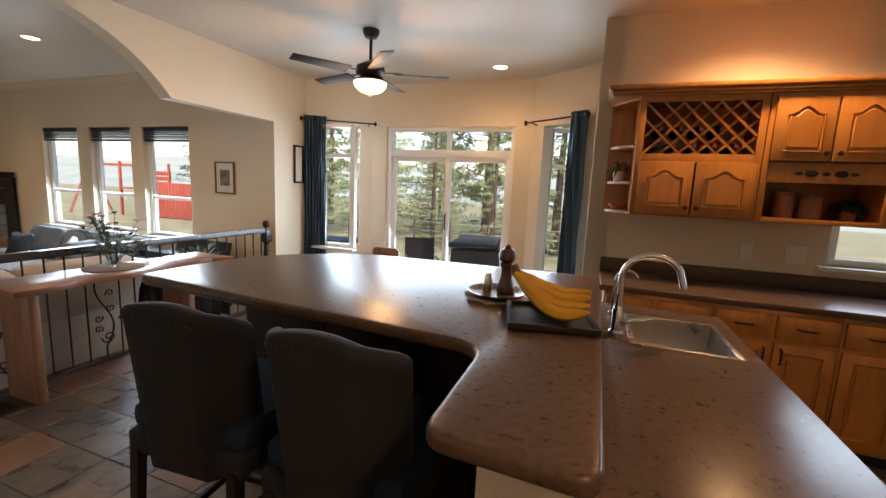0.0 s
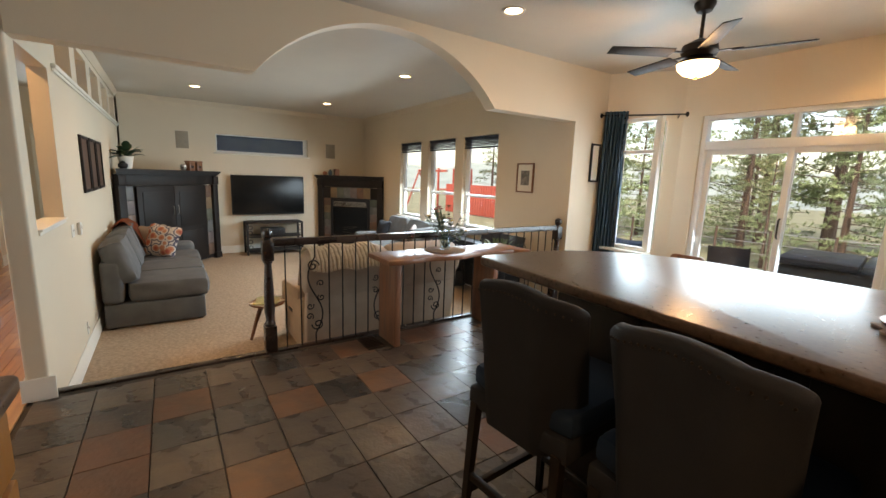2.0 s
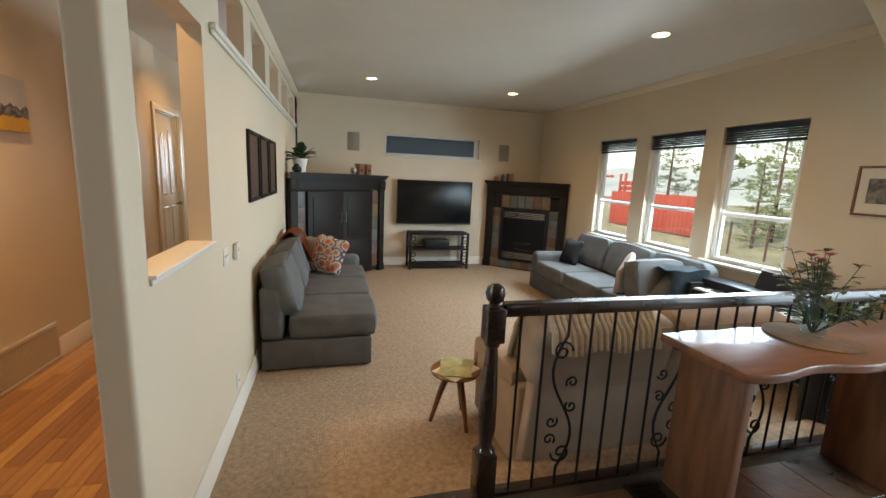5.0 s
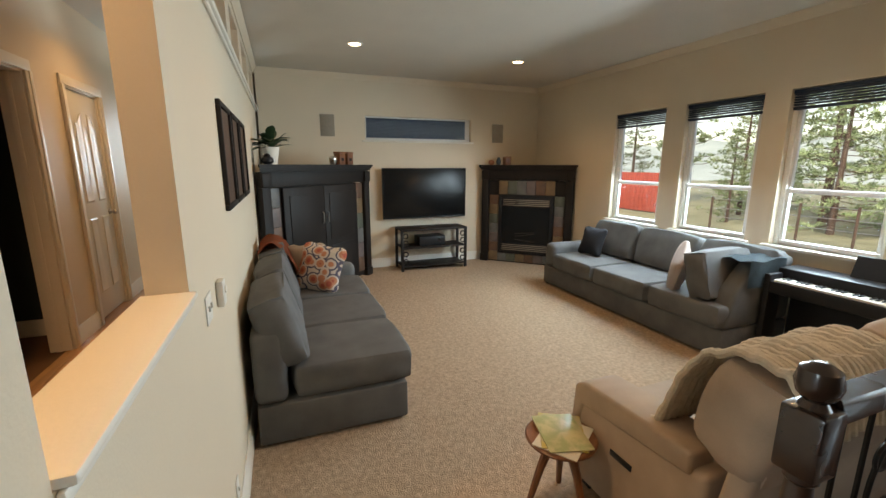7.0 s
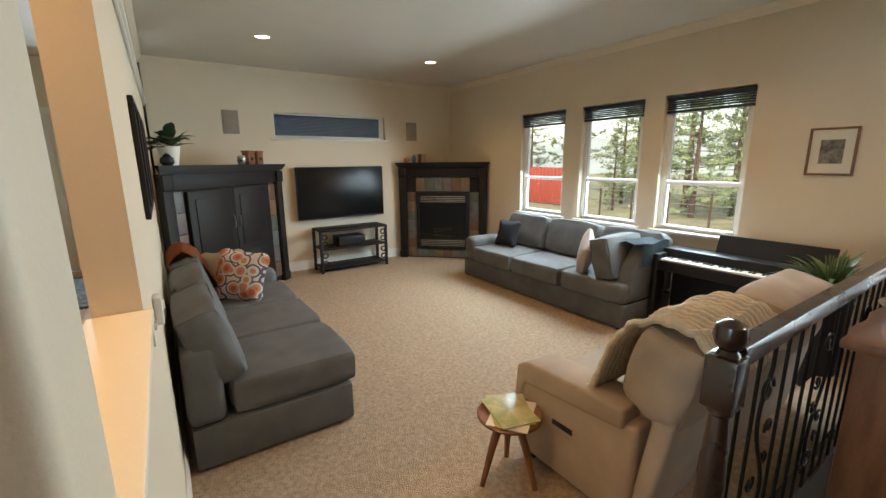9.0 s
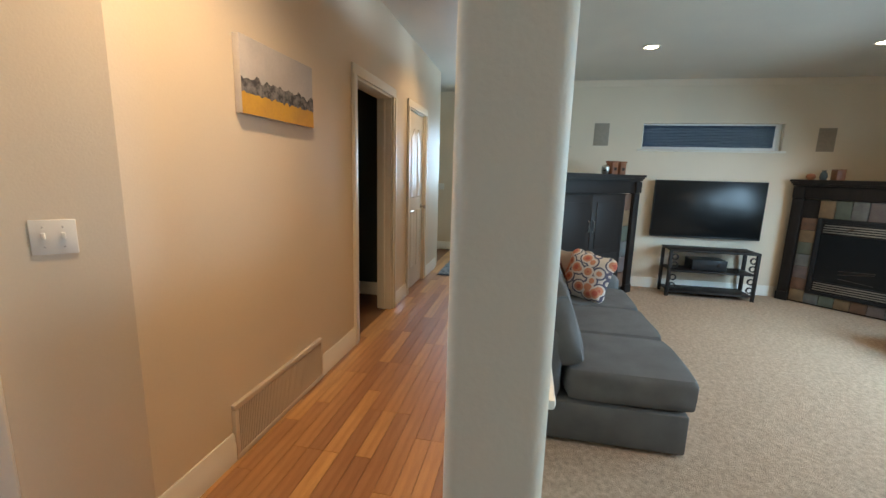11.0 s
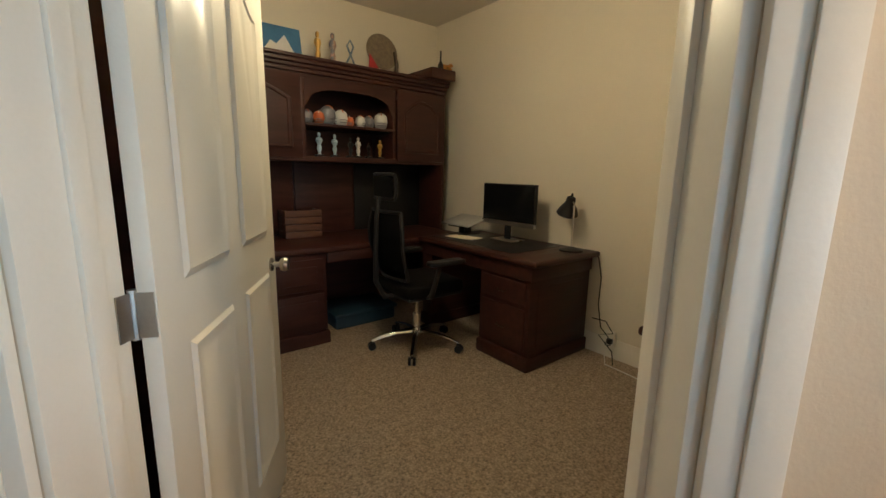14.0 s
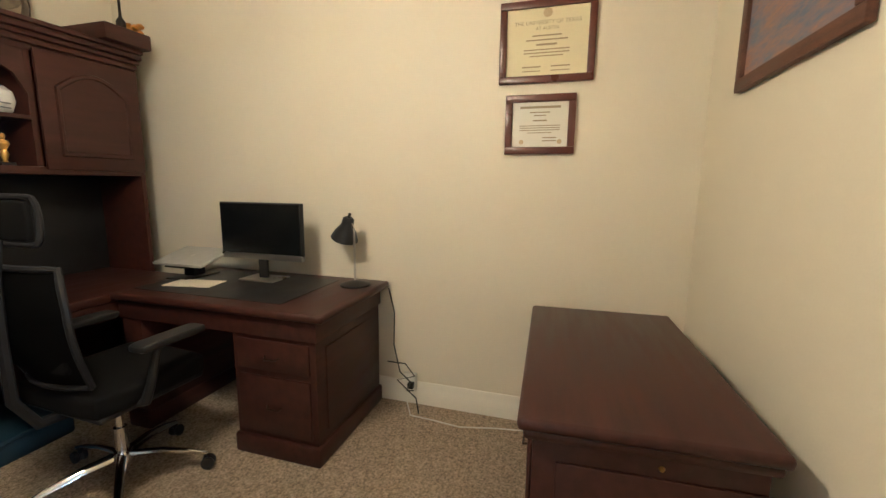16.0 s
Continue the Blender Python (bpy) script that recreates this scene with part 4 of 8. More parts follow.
for x0, x1, z0, z1 in ((0.415, 0.45, 1.36, 2.12), (1.015, 1.05, 1.36, 2.12), (0.45, 1.015, 2.08, 2.12), (0.45, 1.015, 1.60, 1.72), (0.45, 1.015, 1.36, 1.39)):
    part("face_frame", box(B(), x0, YU - 0.019, z0, x1, YU - 0.0005, z1, 0.002), OAK, u2)
for k, x in enumerate((0.60, 0.66, 0.73, 0.80, 0.86)):
    part("carved_oval", lathe(B(), [(0.0, 0), (0.034 if k % 2 else 0.02, 0.002), (0.02, 0.006), (0.0, 0.007)], seg=18, m=pose(x, YU - 0.0195, 1.655, 90) @ Matrix.Diagonal((1, 0.55, 1, 1))), ESPRESSO, u2, "dark carved ornament")
cathedral(u2, 0.44, 0.728, 1.725, 2.09, YU - 0.02)
cathedral(u2, 0.737, 1.025, 1.725, 2.09, YU - 0.02)
for x in (0.70, 0.765):
    part("knob", lathe(B(), [(0.008, 0), (0.006, 0.012), (0.014, 0.02), (0.0, 0.026)], seg=12, m=pose(x, YU - 0.039, 1.77, 90)), BRONZE, u2, "dark bronze knob")
bm = B()
for x0, y0, x1, y1, s in ((-0.46, YU - 0.06, 1.1, YUB, 0),):
    box(bm, x0, y0 + 0.03, 2.121, x1, y1, 2.135, 0.003)
    box(bm, x0 - 0.012, y0 + 0.012, 2.135, x1 + 0.012, y1, 2.155, 0.006)
    box(bm, x0 - 0.03, y0 - 0.01, 2.155, x1 + 0.03, y1, 2.185, 0.006)
lone("crown_moulding", bm, OAK, "honey oak crown moulding on the wall cabinets", "moulding")
es = thing("end_shelves", 0, 0, 0, 0, "honey oak rounded open shelves at the cabinet end", "shelf")
part("back", box(B(), -0.45, YUB - 0.012, 1.36, -0.293, YUB, 2.12), OAK, es)
for z in (1.36, 1.56, 1.80, 2.10):
    part("shelf", prism(B(), rounded([(-0.293, YUB - 0.013), (-0.44, YUB - 0.013), (-0.44, YUB - 0.14), (-0.293, YU)], [0, 0.01, 0.08, 0.0]), "z", z, z + 0.018), OAK, es)
TERRA = mat("terracotta_glaze", (0.42, 0.17, 0.09), (0.34, 0.12, 0.06), 0.35)
LEAF = mat("dark_green_leaf", (0.035, 0.075, 0.03), (0.018, 0.04, 0.018), 0.5, 12, 60, 0.1)
LEAF2 = mat("light_green_leaf", (0.11, 0.16, 0.05), (0.06, 0.10, 0.03), 0.55, 12, 60, 0.1)


def leaf(bm, base, tip, width, curl=0.2):
    a, b = Vector(base), Vector(tip)
    d = b - a
    side = d.cross(Vector((0, 0, 1)))
    side = side.normalized() if side.length > 1e-5 else Vector((1, 0, 0))
    up = side.cross(d).normalized()
    L_, C_, R_ = [], [], []
    for k, w in enumerate((0.08, 0.75, 1.0, 0.7, 0.02)):
        p = a + d * (k / 4) - Vector((0, 0, 1)) * curl * d.length * (k / 4) ** 2
        L_.append(bm.verts.new(p + side * width * w / 2 + up * width * 0.12 * w))
        C_.append(bm.verts.new(p))
        R_.append(bm.verts.new(p - side * width * w / 2 + up * width * 0.12 * w))
    for k in range(4):
        bm.faces.new((L_[k], C_[k], C_[k + 1], L_[k + 1]))
        bm.faces.new((C_[k], R_[k], R_[k + 1], C_[k + 1]))


def plant(name, x, y, z, pot_r, pot_h, potm, leaves, length, width, label, leafm, up=0.6, seed=1, curl=0.3, cat="plant", group=""):
    rnd = random.Random(seed)
    t = thing(name, x, y, z, 0, label, cat, group)
    part("pot", lathe(B(), [(pot_r * 0.72, 0), (pot_r, pot_h * 0.9), (pot_r * 1.05, pot_h), (pot_r * 0.9, pot_h), (pot_r * 0.85, pot_h * 0.85), (0, pot_h * 0.85)], seg=20), potm, t)
    bm = B()
    for k in range(leaves):
        a = rnd.uniform(0, 6.283)
        e = rnd.uniform(up - 0.4, up + 0.5)
        l = length * rnd.uniform(0.6, 1.1)
        s = length * rnd.uniform(0.0, 0.45)
        b0 = Vector((0.2 * pot_r * math.cos(a), 0.2 * pot_r * math.sin(a), pot_h * 0.85 + s * 0.8))
        leaf(bm, b0, b0 + Vector((math.cos(a) * math.cos(e), math.sin(a) * math.cos(e), math.sin(e))) * l, width * rnd.uniform(0.8, 1.2), curl)
    for k in range(max(3, leaves // 5)):
        a = rnd.uniform(0, 6.283)
        tube(bm, [(0, 0, pot_h * 0.8), (0.15 * length * math.cos(a), 0.15 * length * math.sin(a), pot_h + length * 0.5)], 0.003, 5)
    part("foliage", bm, leafm, t)
    return t


plant("potted_plant", -0.37, 3.27, 1.578, 0.04, 0.07, WHITEPL, 22, 0.14, 0.018, "small trailing green plant in a white pot", LEAF, 0.5, 3, 0.8)
bowl = lone("red_dish", lathe(B(), [(0.02, 0), (0.05, 0.02), (0.06, 0.045), (0.054, 0.045), (0.03, 0.012)], -0.36, 3.28, 1.379), TERRA, "small terracotta dish on the end shelf", "dish")
for i, x in enumerate((0.60, 0.74)):
    c = thing("canister", x, 3.2, 1.381, 0, "terracotta kitchen canister with a lid", "canister", "canisters in the cubby")
    hh = 0.15 - 0.025 * i
    part("body", lathe(B(), [(0.052, 0), (0.055, 0.01), (0.055, hh), (0.048, hh + 0.004)]), TERRA, c)
    part("lid", lathe(B(), [(0.056, hh + 0.0045), (0.056, hh + 0.018), (0.02, hh + 0.024), (0.012, hh + 0.04), (0.0, hh + 0.042)]), TERRA, c)
plant("potted_plant", 0.93, 3.2, 1.381, 0.05, 0.08, TERRA, 40, 0.12, 0.035, "bushy dark green plant in the oak cubby", LEAF, 0.4, 5, 0.5)
# base cabinets along the wall
bx = -0.40
for i in range(4):
    c = thing("base_cabinet", 0, 0, 0, 0, "honey oak base cabinet with drawers over doors", "cabinet", "base cabinets along the wall")
    x0, x1 = bx + i * 0.62, bx + (i + 1) * 0.62
    part("body", box(B(), x0 + 0.001, 2.83, 0.10, x1 - 0.001, YUB, 0.868, 0.002), OAK, c)
    part("toe_kick", box(B(), x0 + 0.001, 2.9, 0.0, x1 - 0.001, 2.93, 0.10), ESPRESSO, c)
    for k in range(2):
        a, b = x0 + 0.012 + k * 0.305, x0 + 0.30 + k * 0.305
        d = part("drawer", box(B(), a, 2.808, 0.70, b, 2.829, 0.845, 0.006), OAK, c)
        bar_pull(c, (a + b) / 2, 2.808, 0.775)
        dd = cathedral(c, a, b, 0.13, 0.68, 2.829, False)
        bar_pull(c, b - 0.035 if k == 0 else a + 0.035, 2.81, 0.6, False)
slab("kitchen_counter", [(-0.43, 2.80), (2.9, 2.80), (2.9, YUB), (-0.43, YUB)], 0.87, 0.91, COUNTER, "brown laminate counter along the kitchen wall", 0.008)
bm = B()
box(bm, -0.43, YUB - 0.022, 0.9105, 2.9, YUB, 1.01, 0.003)
lone("backsplash", bm, COUNTER, "brown laminate backsplash on the counter", "backsplash")
for x, wd in ((0.50, 0.075), (0.78, 0.12)):
    o = thing("wall_outlet", x, YUB - 0.001, 1.14, 0, "white wall outlet plate over the counter", "outlet", "kitchen outlets")
    part("plate", box(B(), -wd / 2, -0.007, -0.058, wd / 2, 0, 0.058, 0.002), WHITEPL, o)
    part("socket", box(B(), -0.017, -0.009, -0.035, 0.017, -0.0068, 0.035, 0.001), TRIM, o)
# second counter behind the walker
c = thing("drawer_cabinet", 0, 0, 0, 0, "honey oak drawer cabinet under the second counter", "cabinet")
part("body", box(B(), -2.06, -1.086, 0.1, 0.6, -0.49, 0.868, 0.002), OAK, c)
for k in range(4):
    part("drawer", box(B(), -2.04 + k * 0.62, -0.489, 0.68, -1.46 + k * 0.62, -0.468, 0.845, 0.006), OAK, c)
    part("door", box(B(), -2.04 + k * 0.62, -0.489, 0.13, -1.46 + k * 0.62, -0.468, 0.66, 0.006), OAK, c)
    bar_pull(c, -1.75 + k * 0.62, -0.468, 0.765, True, 1)
slab("second_counter", rounded([(-2.11, -1.086), (0.65, -1.086), (0.65, -0.45), (-2.11, -0.45)], [0, 0, 0.02, 0.04]), 0.87, 0.91, COUNTER, "dark laminate counter end behind the bar", 0.008)

# things on the bar
MILLW = mat("reddish_mill_wood", (0.085, 0.028, 0.016), (0.045, 0.015, 0.010), 0.3, 5, 60, 0.05, stretch=(8, 8, 1), coat=0.3)
pm = thing("pepper_mill", -0.80, 1.55, 1.088, 0, "turned dark wooden pepper mill on a tray", "pepper mill")
part("body", lathe(B(), [(0.034, 0), (0.036, 0.01), (0.03, 0.03), (0.022, 0.06), (0.02, 0.09), (0.027, 0.115), (0.027, 0.12)]), MILLW, pm)
part("cap", lathe(B(), [(0.02, 0.121), (0.031, 0.132), (0.033, 0.15), (0.024, 0.168), (0.012, 0.174), (0.012, 0.18), (0.006, 0.188), (0, 0.189)]), MILLW, pm)
tr = thing("wooden_tray", -0.83, 1.53, 1.0715, 0, "round wooden tray on a scalloped trivet", "tray")
part("trivet", prism(B(), [((0.115 + 0.012 * math.cos(8 * a)) * math.cos(a), (0.115 + 0.012 * math.cos(8 * a)) * math.sin(a)) for a in [k * math.pi / 32 for k in range(64)]], "z", 0, 0.006), CREAMSOFA, tr)
part("dish", lathe(B(), [(0.07, 0.0065), (0.10, 0.012), (0.115, 0.028), (0.11, 0.028), (0.09, 0.016), (0, 0.0155)]), MILLW, tr)
ss = lone("salt_shaker", lathe(B(), [(0.016, 0), (0.018, 0.04), (0.014, 0.055), (0.012, 0.07), (0, 0.072)], -0.87, 1.55, 1.088, 14), STEEL, "small steel salt shaker on the tray", "shaker")
fp = thing("fruit_plate", -0.61, 1.33, 1.0715, 12, "dark square plate under the fruit", "plate")
part("plate", box(B(), -0.13, -0.13, 0, 0.13, 0.13, 0.012, 0.004), ESPRESSO, fp)
for x0, y0, x1, y1 in ((-0.135, -0.135, 0.135, -0.12), (-0.135, 0.12, 0.135, 0.135), (-0.135, -0.12, -0.12, 0.12), (0.12, -0.12, 0.135, 0.12)):
    part("rim", box(B(), x0, y0, 0.002, x1, y1, 0.024, 0.004), ESPRESSO, fp)
BANANA = mat("ripe_banana_skin", (0.66, 0.35, 0.03), (0.50, 0.25, 0.025), 0.45, 8, 60, 0.06)
BTIP = mat("banana_stem", (0.20, 0.13, 0.03), (0.08, 0.05, 0.02), 0.7)
bn = thing("banana_bunch", -0.61, 1.33, 1.085, 0, "bunch of ripe yellow bananas on a plate", "fruit")
for k in range(5):
    dy, lift = -0.075 + 0.034 * k, (0.0, 0.012, 0.03, 0.04, 0.03)[k]
    P = []
    for j in range(11):
        u = j / 10
        P.append((-0.115 + 0.235 * u, -0.01 + dy * min(1, 0.25 + 1.5 * u) * 1.0 + 0.01 * math.sin(3 * u), 0.135 - 0.11 * math.sin(min(1, u * 1.25) * math.pi / 2) + 0.075 * max(0, u - 0.5) ** 1.5 + lift * min(1, 2 * u)))
    n = len(P)
    t = bmesh.new()
    tube(t, P, 0.0205, 7)
    for i, v in enumerate(t.verts):
        ring = i // 7
        s = min(1.0, 0.42 + 0.3 * ring, 0.3 + 0.4 * (n - 1 - ring))
        c0 = Vector(P[min(ring, n - 1)])
        v.co = c0 + (v.co - c0) * s
    bm = B()
    merge(bm, t)
    part("banana", bm, BANANA, bn, smooth=50)
part("stem", tube(B(), [(-0.112, -0.012, 0.128), (-0.122, -0.012, 0.16)], 0.017, 8, 0.010), BTIP, bn, "brown banana stem")
for x, y in ((0.02, 0.075), (-0.04, 0.085)):
    ap = thing("apple", -0.61 + x, 1.33 + y, 1.084, 0, "red apple behind the bananas", "fruit", "apples")
    part("flesh", lathe(B(), [(0.01, 0.0), (0.028, 0.012), (0.037, 0.036), (0.032, 0.06), (0.014, 0.07), (0.0, 0.064)], seg=18), mat("red_apple_skin", (0.36, 0.03, 0.04), (0.45, 0.16, 0.05), 0.3), ap)
    part("stem", tube(B(), [(0, 0, 0.064), (0.004, 0, 0.082)], 0.0018, 5), BTIP, ap)


# bar stools
def bar_stool(x, y, rz):
    s = thing("bar_stool", x, y, 0, rz, "black upholstered bar stool with nailhead back and navy seat", "bar stool", "stools at the bar")
    for sx in (-1, 1):
        part("leg", tube(B(), [(0.19 * sx, -0.02, 0.6), (0.205 * sx, -0.05, 0.0)], 0.024, 4, 0.017), ESPRESSO, s)
        part("leg", tube(B(), [(0.19 * sx, 0.40, 0.6), (0.20 * sx, 0.42, 0.0)], 0.024, 4, 0.017), ESPRESSO, s)
        part("stretcher", box(B(), 0.192 * sx - 0.011, -0.03, 0.22, 0.192 * sx + 0.011, 0.405, 0.25, 0.003), ESPRESSO, s)
    part("stretcher", box(B(), -0.19, 0.405, 0.17, 0.19, 0.427, 0.2, 0.003), ESPRESSO, s)
    part("stretcher", box(B(), -0.19, -0.045, 0.28, 0.19, -0.023, 0.31, 0.003), ESPRESSO, s)
    part("seat_frame", box(B(), -0.225, -0.03, 0.58, 0.225, 0.44, 0.66, 0.012), BLACKFAB, s)
    part("seat", cushion(B(), -0.235, -0.02, 0.655, 0.235, 0.46, 0.74, 0.5, 8, 0.004), NAVYFAB, s, "navy velvet seat cushion")
    # scooped back that wraps towards the sides
    bm = B()
    cols, rows = 15, 9
    grid = {}
    for side in (0, 1):
        for i in range(cols):
            u = -1 + 2 * i / (cols - 1)
            for j in range(rows):
                v = j / (rows - 1)
                topz = 1.105 + 0.012 * math.cos(u * 3.1) - 0.03 * abs(u) ** 6
                z = 0.55 + (topz - 0.55) * v
                halfw = 0.19 + 0.025 * v
                wrap = 0.13 * max(0, abs(u) - 0.62) / 0.38
                yy = -0.04 - 0.055 * v + wrap * (1.0 - 0.35 * v) + (0.065 if side else 0)
                grid[side, i, j] = bm.verts.new((halfw * u, yy, z))
    for i in range(cols - 1):
        for j in range(rows - 1):
            bm.faces.new((grid[0, i, j], grid[0, i + 1, j], grid[0, i + 1, j + 1], grid[0, i, j + 1]))
            bm.faces.new((grid[1, i, j], grid[1, i, j + 1], grid[1, i + 1, j + 1], grid[1, i + 1, j]))
    for i in range(cols - 1):
        bm.faces.new((grid[0, i, rows - 1], grid[0, i + 1, rows - 1], grid[1, i + 1, rows - 1], grid[1, i, rows - 1]))
        bm.faces.new((grid[0, i, 0], grid[1, i, 0], grid[1, i + 1, 0], grid[0, i + 1, 0]))
    for j in range(rows - 1):
        bm.faces.new((grid[0, 0, j], grid[0, 0, j + 1], grid[1, 0, j + 1], grid[1, 0, j]))
        bm.faces.new((grid[0, cols - 1, j], grid[1, cols - 1, j], grid[1, cols - 1, j + 1], grid[0, cols - 1, j + 1]))
    bmesh.ops.recalc_face_normals(bm, faces=bm.faces[:])
    rim = [e for e in bm.edges if e.calc_face_angle(0) > 1.0]
    bmesh.ops.bevel(bm, geom=rim, offset=0.02, segments=3, profile=0.5, affect="EDGES")
    part("backrest", bm, BLACKFAB, s, smooth=60)
    for i in range(24):
        u = -0.93 + 1.86 * i / 23
        wrap = 0.13 * max(0, abs(u) - 0.62) / 0.38
        part("nailhead", lathe(B(), [(0.0042, 0), (0.003, 0.002), (0, 0.003)], seg=8, m=pose(0.212 * u, -0.094 + wrap * 0.66, 1.085 + 0.012 * math.cos(u * 3.1) - 0.03 * abs(u) ** 6 - 0.012, 90)), BRONZE, s)
    return s


for x, r_ in ((-1.64, 4), (-1.11, -2)):
    bar_stool(x, 0.86, r_)

# nook curtains
for nm, p, ang, cx0, cx1, s0, s1 in (("curtain_rod", (-4.02, 4.45), a1, -0.02, 0.24, -0.06, BL + 0.02), ("curtain_rod", (-1.255, 4.93), -a1, BL - 0.24, BL - 0.04, -0.04, BL - 0.03)):
    r_ = thing(nm, *p, 0, ang, "black metal curtain rod with ball finials", "curtain rod", "bay curtain rods")
    part("rod", tube(B(), [(s0, -0.09, 2.245), (s1, -0.09, 2.245)], 0.009, 10), IRON, r_)
    for s in (s0, s1):
        part("finial", lathe(B(), [(0.0, -0.03), (0.016, -0.02), (0.02, 0), (0.016, 0.02), (0, 0.03)], s, -0.09, 2.245, 12), IRON, r_)
    for s in (s0 + 0.1, s1 - 0.08):
        part("bracket", tube(B(), [(s, 0.0, 2.22), (s, -0.05, 2.225), (s, -0.09, 2.235)], 0.006, 8), IRON, r_)
    c = thing("curtain", *p, 0, ang, "slate blue sheer curtain panel drawn to the side", "curtain", "bay curtains")
    bm = B()
    n, rows = 60, 14
    vs = [[bm.verts.new((cx0 + (cx1 - cx0) * i / n + 0.006 * math.sin(i * 1.3 + j), -0.09 + (0.028 + 0.012 * (j / rows)) * math.sin(i * 0.75 + 0.25 * math.sin(j * 0.6)), 2.29 - (2.27) * j / rows)) for i in range(n + 1)] for j in range(rows + 1)]
    for j in range(rows):
        for i in range(n):
            bm.faces.new((vs[j][i], vs[j + 1][i], vs[j + 1][i + 1], vs[j][i + 1]))
    part("fabric", bm, CURTAIN, c, smooth=80)
    for k in range(4):
        part("grommet", lathe(B(), [(0.022, -0.003), (0.026, 0), (0.022, 0.003), (0.016, 0)], seg=14, m=pose(cx0 + (cx1 - cx0) * (k + 0.5) / 4, -0.09, 2.245, 90, 0, 90), ring=True), STEEL, c)

# ---- railing and console table ----
rl = thing("railing", -4.08, 0, 0.0085, 0, "dark wooden handrail with wrought iron scroll balusters", "railing")
for yp in (0.51, 3.80):
    nw = part("newel_post", box(B(), -0.045, yp - 0.045, 0, 0.045, yp + 0.045, 0.22, 0.006), RAILWOOD, rl)
    bm = lathe(B(), [(0.038, 0.22), (0.045, 0.235), (0.036, 0.25), (0.03, 0.27), (0.040, 0.34), (0.038, 0.5), (0.03, 0.66), (0.026, 0.72), (0.034, 0.73), (0.034, 0.745)], 0, yp, 0)
    part("turned_shaft", bm, RAILWOOD, nw)
    part("cap_block", box(B(), -0.042, yp - 0.042, 0.745, 0.042, yp + 0.042, 0.90, 0.008), RAILWOOD, nw)
    part("finial", lathe(B(), [(0.03, 0.90), (0.022, 0.915), (0.036, 0.93), (0.043, 0.955), (0.036, 0.985), (0.016, 0.998), (0, 1.0)], 0, yp, 0), RAILWOOD, nw)
bm = B()
prism(bm, [(-0.03, 0.86), (0.03, 0.86), (0.034, 0.885), (0.024, 0.915), (-0.024, 0.915), (-0.034, 0.885)], "y", 0.556, 3.754)
part("handrail", bm, RAILWOOD, rl, "dark polished handrail")


def spiral(cx, cz, r0, a0, turns, n=18, sgn=1):
    return [(0, cx + (r0 * (1 - 0.8 * k / n)) * math.cos(a0 + sgn * turns * 6.283 * k / n), cz + (r0 * (1 - 0.8 * k / n)) * math.sin(a0 + sgn * turns * 6.283 * k / n)) for k in range(n + 1)]


NB = 27
for i in range(NB):
    y = 0.555 + (3.755 - 0.555) * (i + 0.7) / NB
    ba = part("baluster", tube(B(), [(0, y, 0), (0, y, 0.86)], 0.0065, 6), IRON, rl) if i % 5 != 2 else None
    if i % 5 == 2:
        s = 1 if (i // 5) % 2 == 0 else -1
        # long S of two volutes with four curls
        pts = [(0, y, 0.0), (0, y, 0.09)] + [(0, y + s * 0.06 * math.sin(2 * math.pi * k / 16), 0.09 + 0.66 * k / 16) for k in range(1, 16)] + [(0, y, 0.75), (0, y, 0.86)]
        ba = part("scroll_baluster", tube(B(), pts, 0.0068, 6), IRON, rl)
        for cx, cz, a0, sg in ((y - s * 0.018, 0.675, 0.0 if s > 0 else math.pi, 1), (y + s * 0.018, 0.165, math.pi if s > 0 else 0.0, 1)):
            part("volute", tube(B(), spiral(cx, cz, 0.052, a0, 1.35, 22, s), 0.0058, 6), IRON, ba)
        for cx, cz, a0, sg in ((y + s * 0.045, 0.52, 3.6, -1), (y - s * 0.045, 0.33, 0.5, -1), (y + s * 0.05, 0.40, 2.4, 1), (y - s * 0.05, 0.24, 5.6, 1)):
            part("curl", tube(B(), spiral(cx, cz, 0.032, a0, 1.2, 16, sg * s), 0.0052, 6), IRON, ba)

ct = thing("console_table", 0, 0, 0, 0, "live-edge walnut console table with slab legs", "table")
front = [(-3.60 + 0.02 * math.sin(k * 0.9) - 0.06 * math.exp(-((k - 15) / 3.5) ** 2) + (0.06 if k > 18 else 0), 1.32 + 1.52 * k / 20) for k in range(21)]
back = [(-4.025 + 0.008 * math.sin(k * 1.7), 2.84 - 1.52 * k / 20) for k in range(21)]
bm = B()
prism(bm, front + back, "z", 0.732, 0.772)
bmesh.ops.bevel(bm, geom=[e for e in bm.edges if abs(e.verts[0].co.z - e.verts[1].co.z) < 1e-5], offset=0.008, segments=2, profile=0.5, affect="EDGES")
part("tabletop", bm, WALNUT, ct)
for y0 in (1.415, 2.47):
    part("leg", box(B(), -3.99, y0, 0.006, -3.67, y0 + 0.055, 0.731, 0.006), WALNUT_V, ct)
mt = lone("woven_mat", lathe(B(), [(0.0, 0.0), (0.19, 0.0), (0.19, 0.006), (0.17, 0.008), (0, 0.008)], -3.86, 2.02, 0.7725, 36), mat("woven_jute", (0.33, 0.19, 0.10), (0.22, 0.12, 0.06), 0.9, 30, 300, 0.8), "round woven mat on the console table", "mat")
CLEARG = glass_mat("clear_jar_glass", (0.86, 0.93, 0.94))
vs_ = thing("flower_vase", -3.86, 2.02, 0.782, 0, "clear glass jar holding a loose flower bunch", "vase")
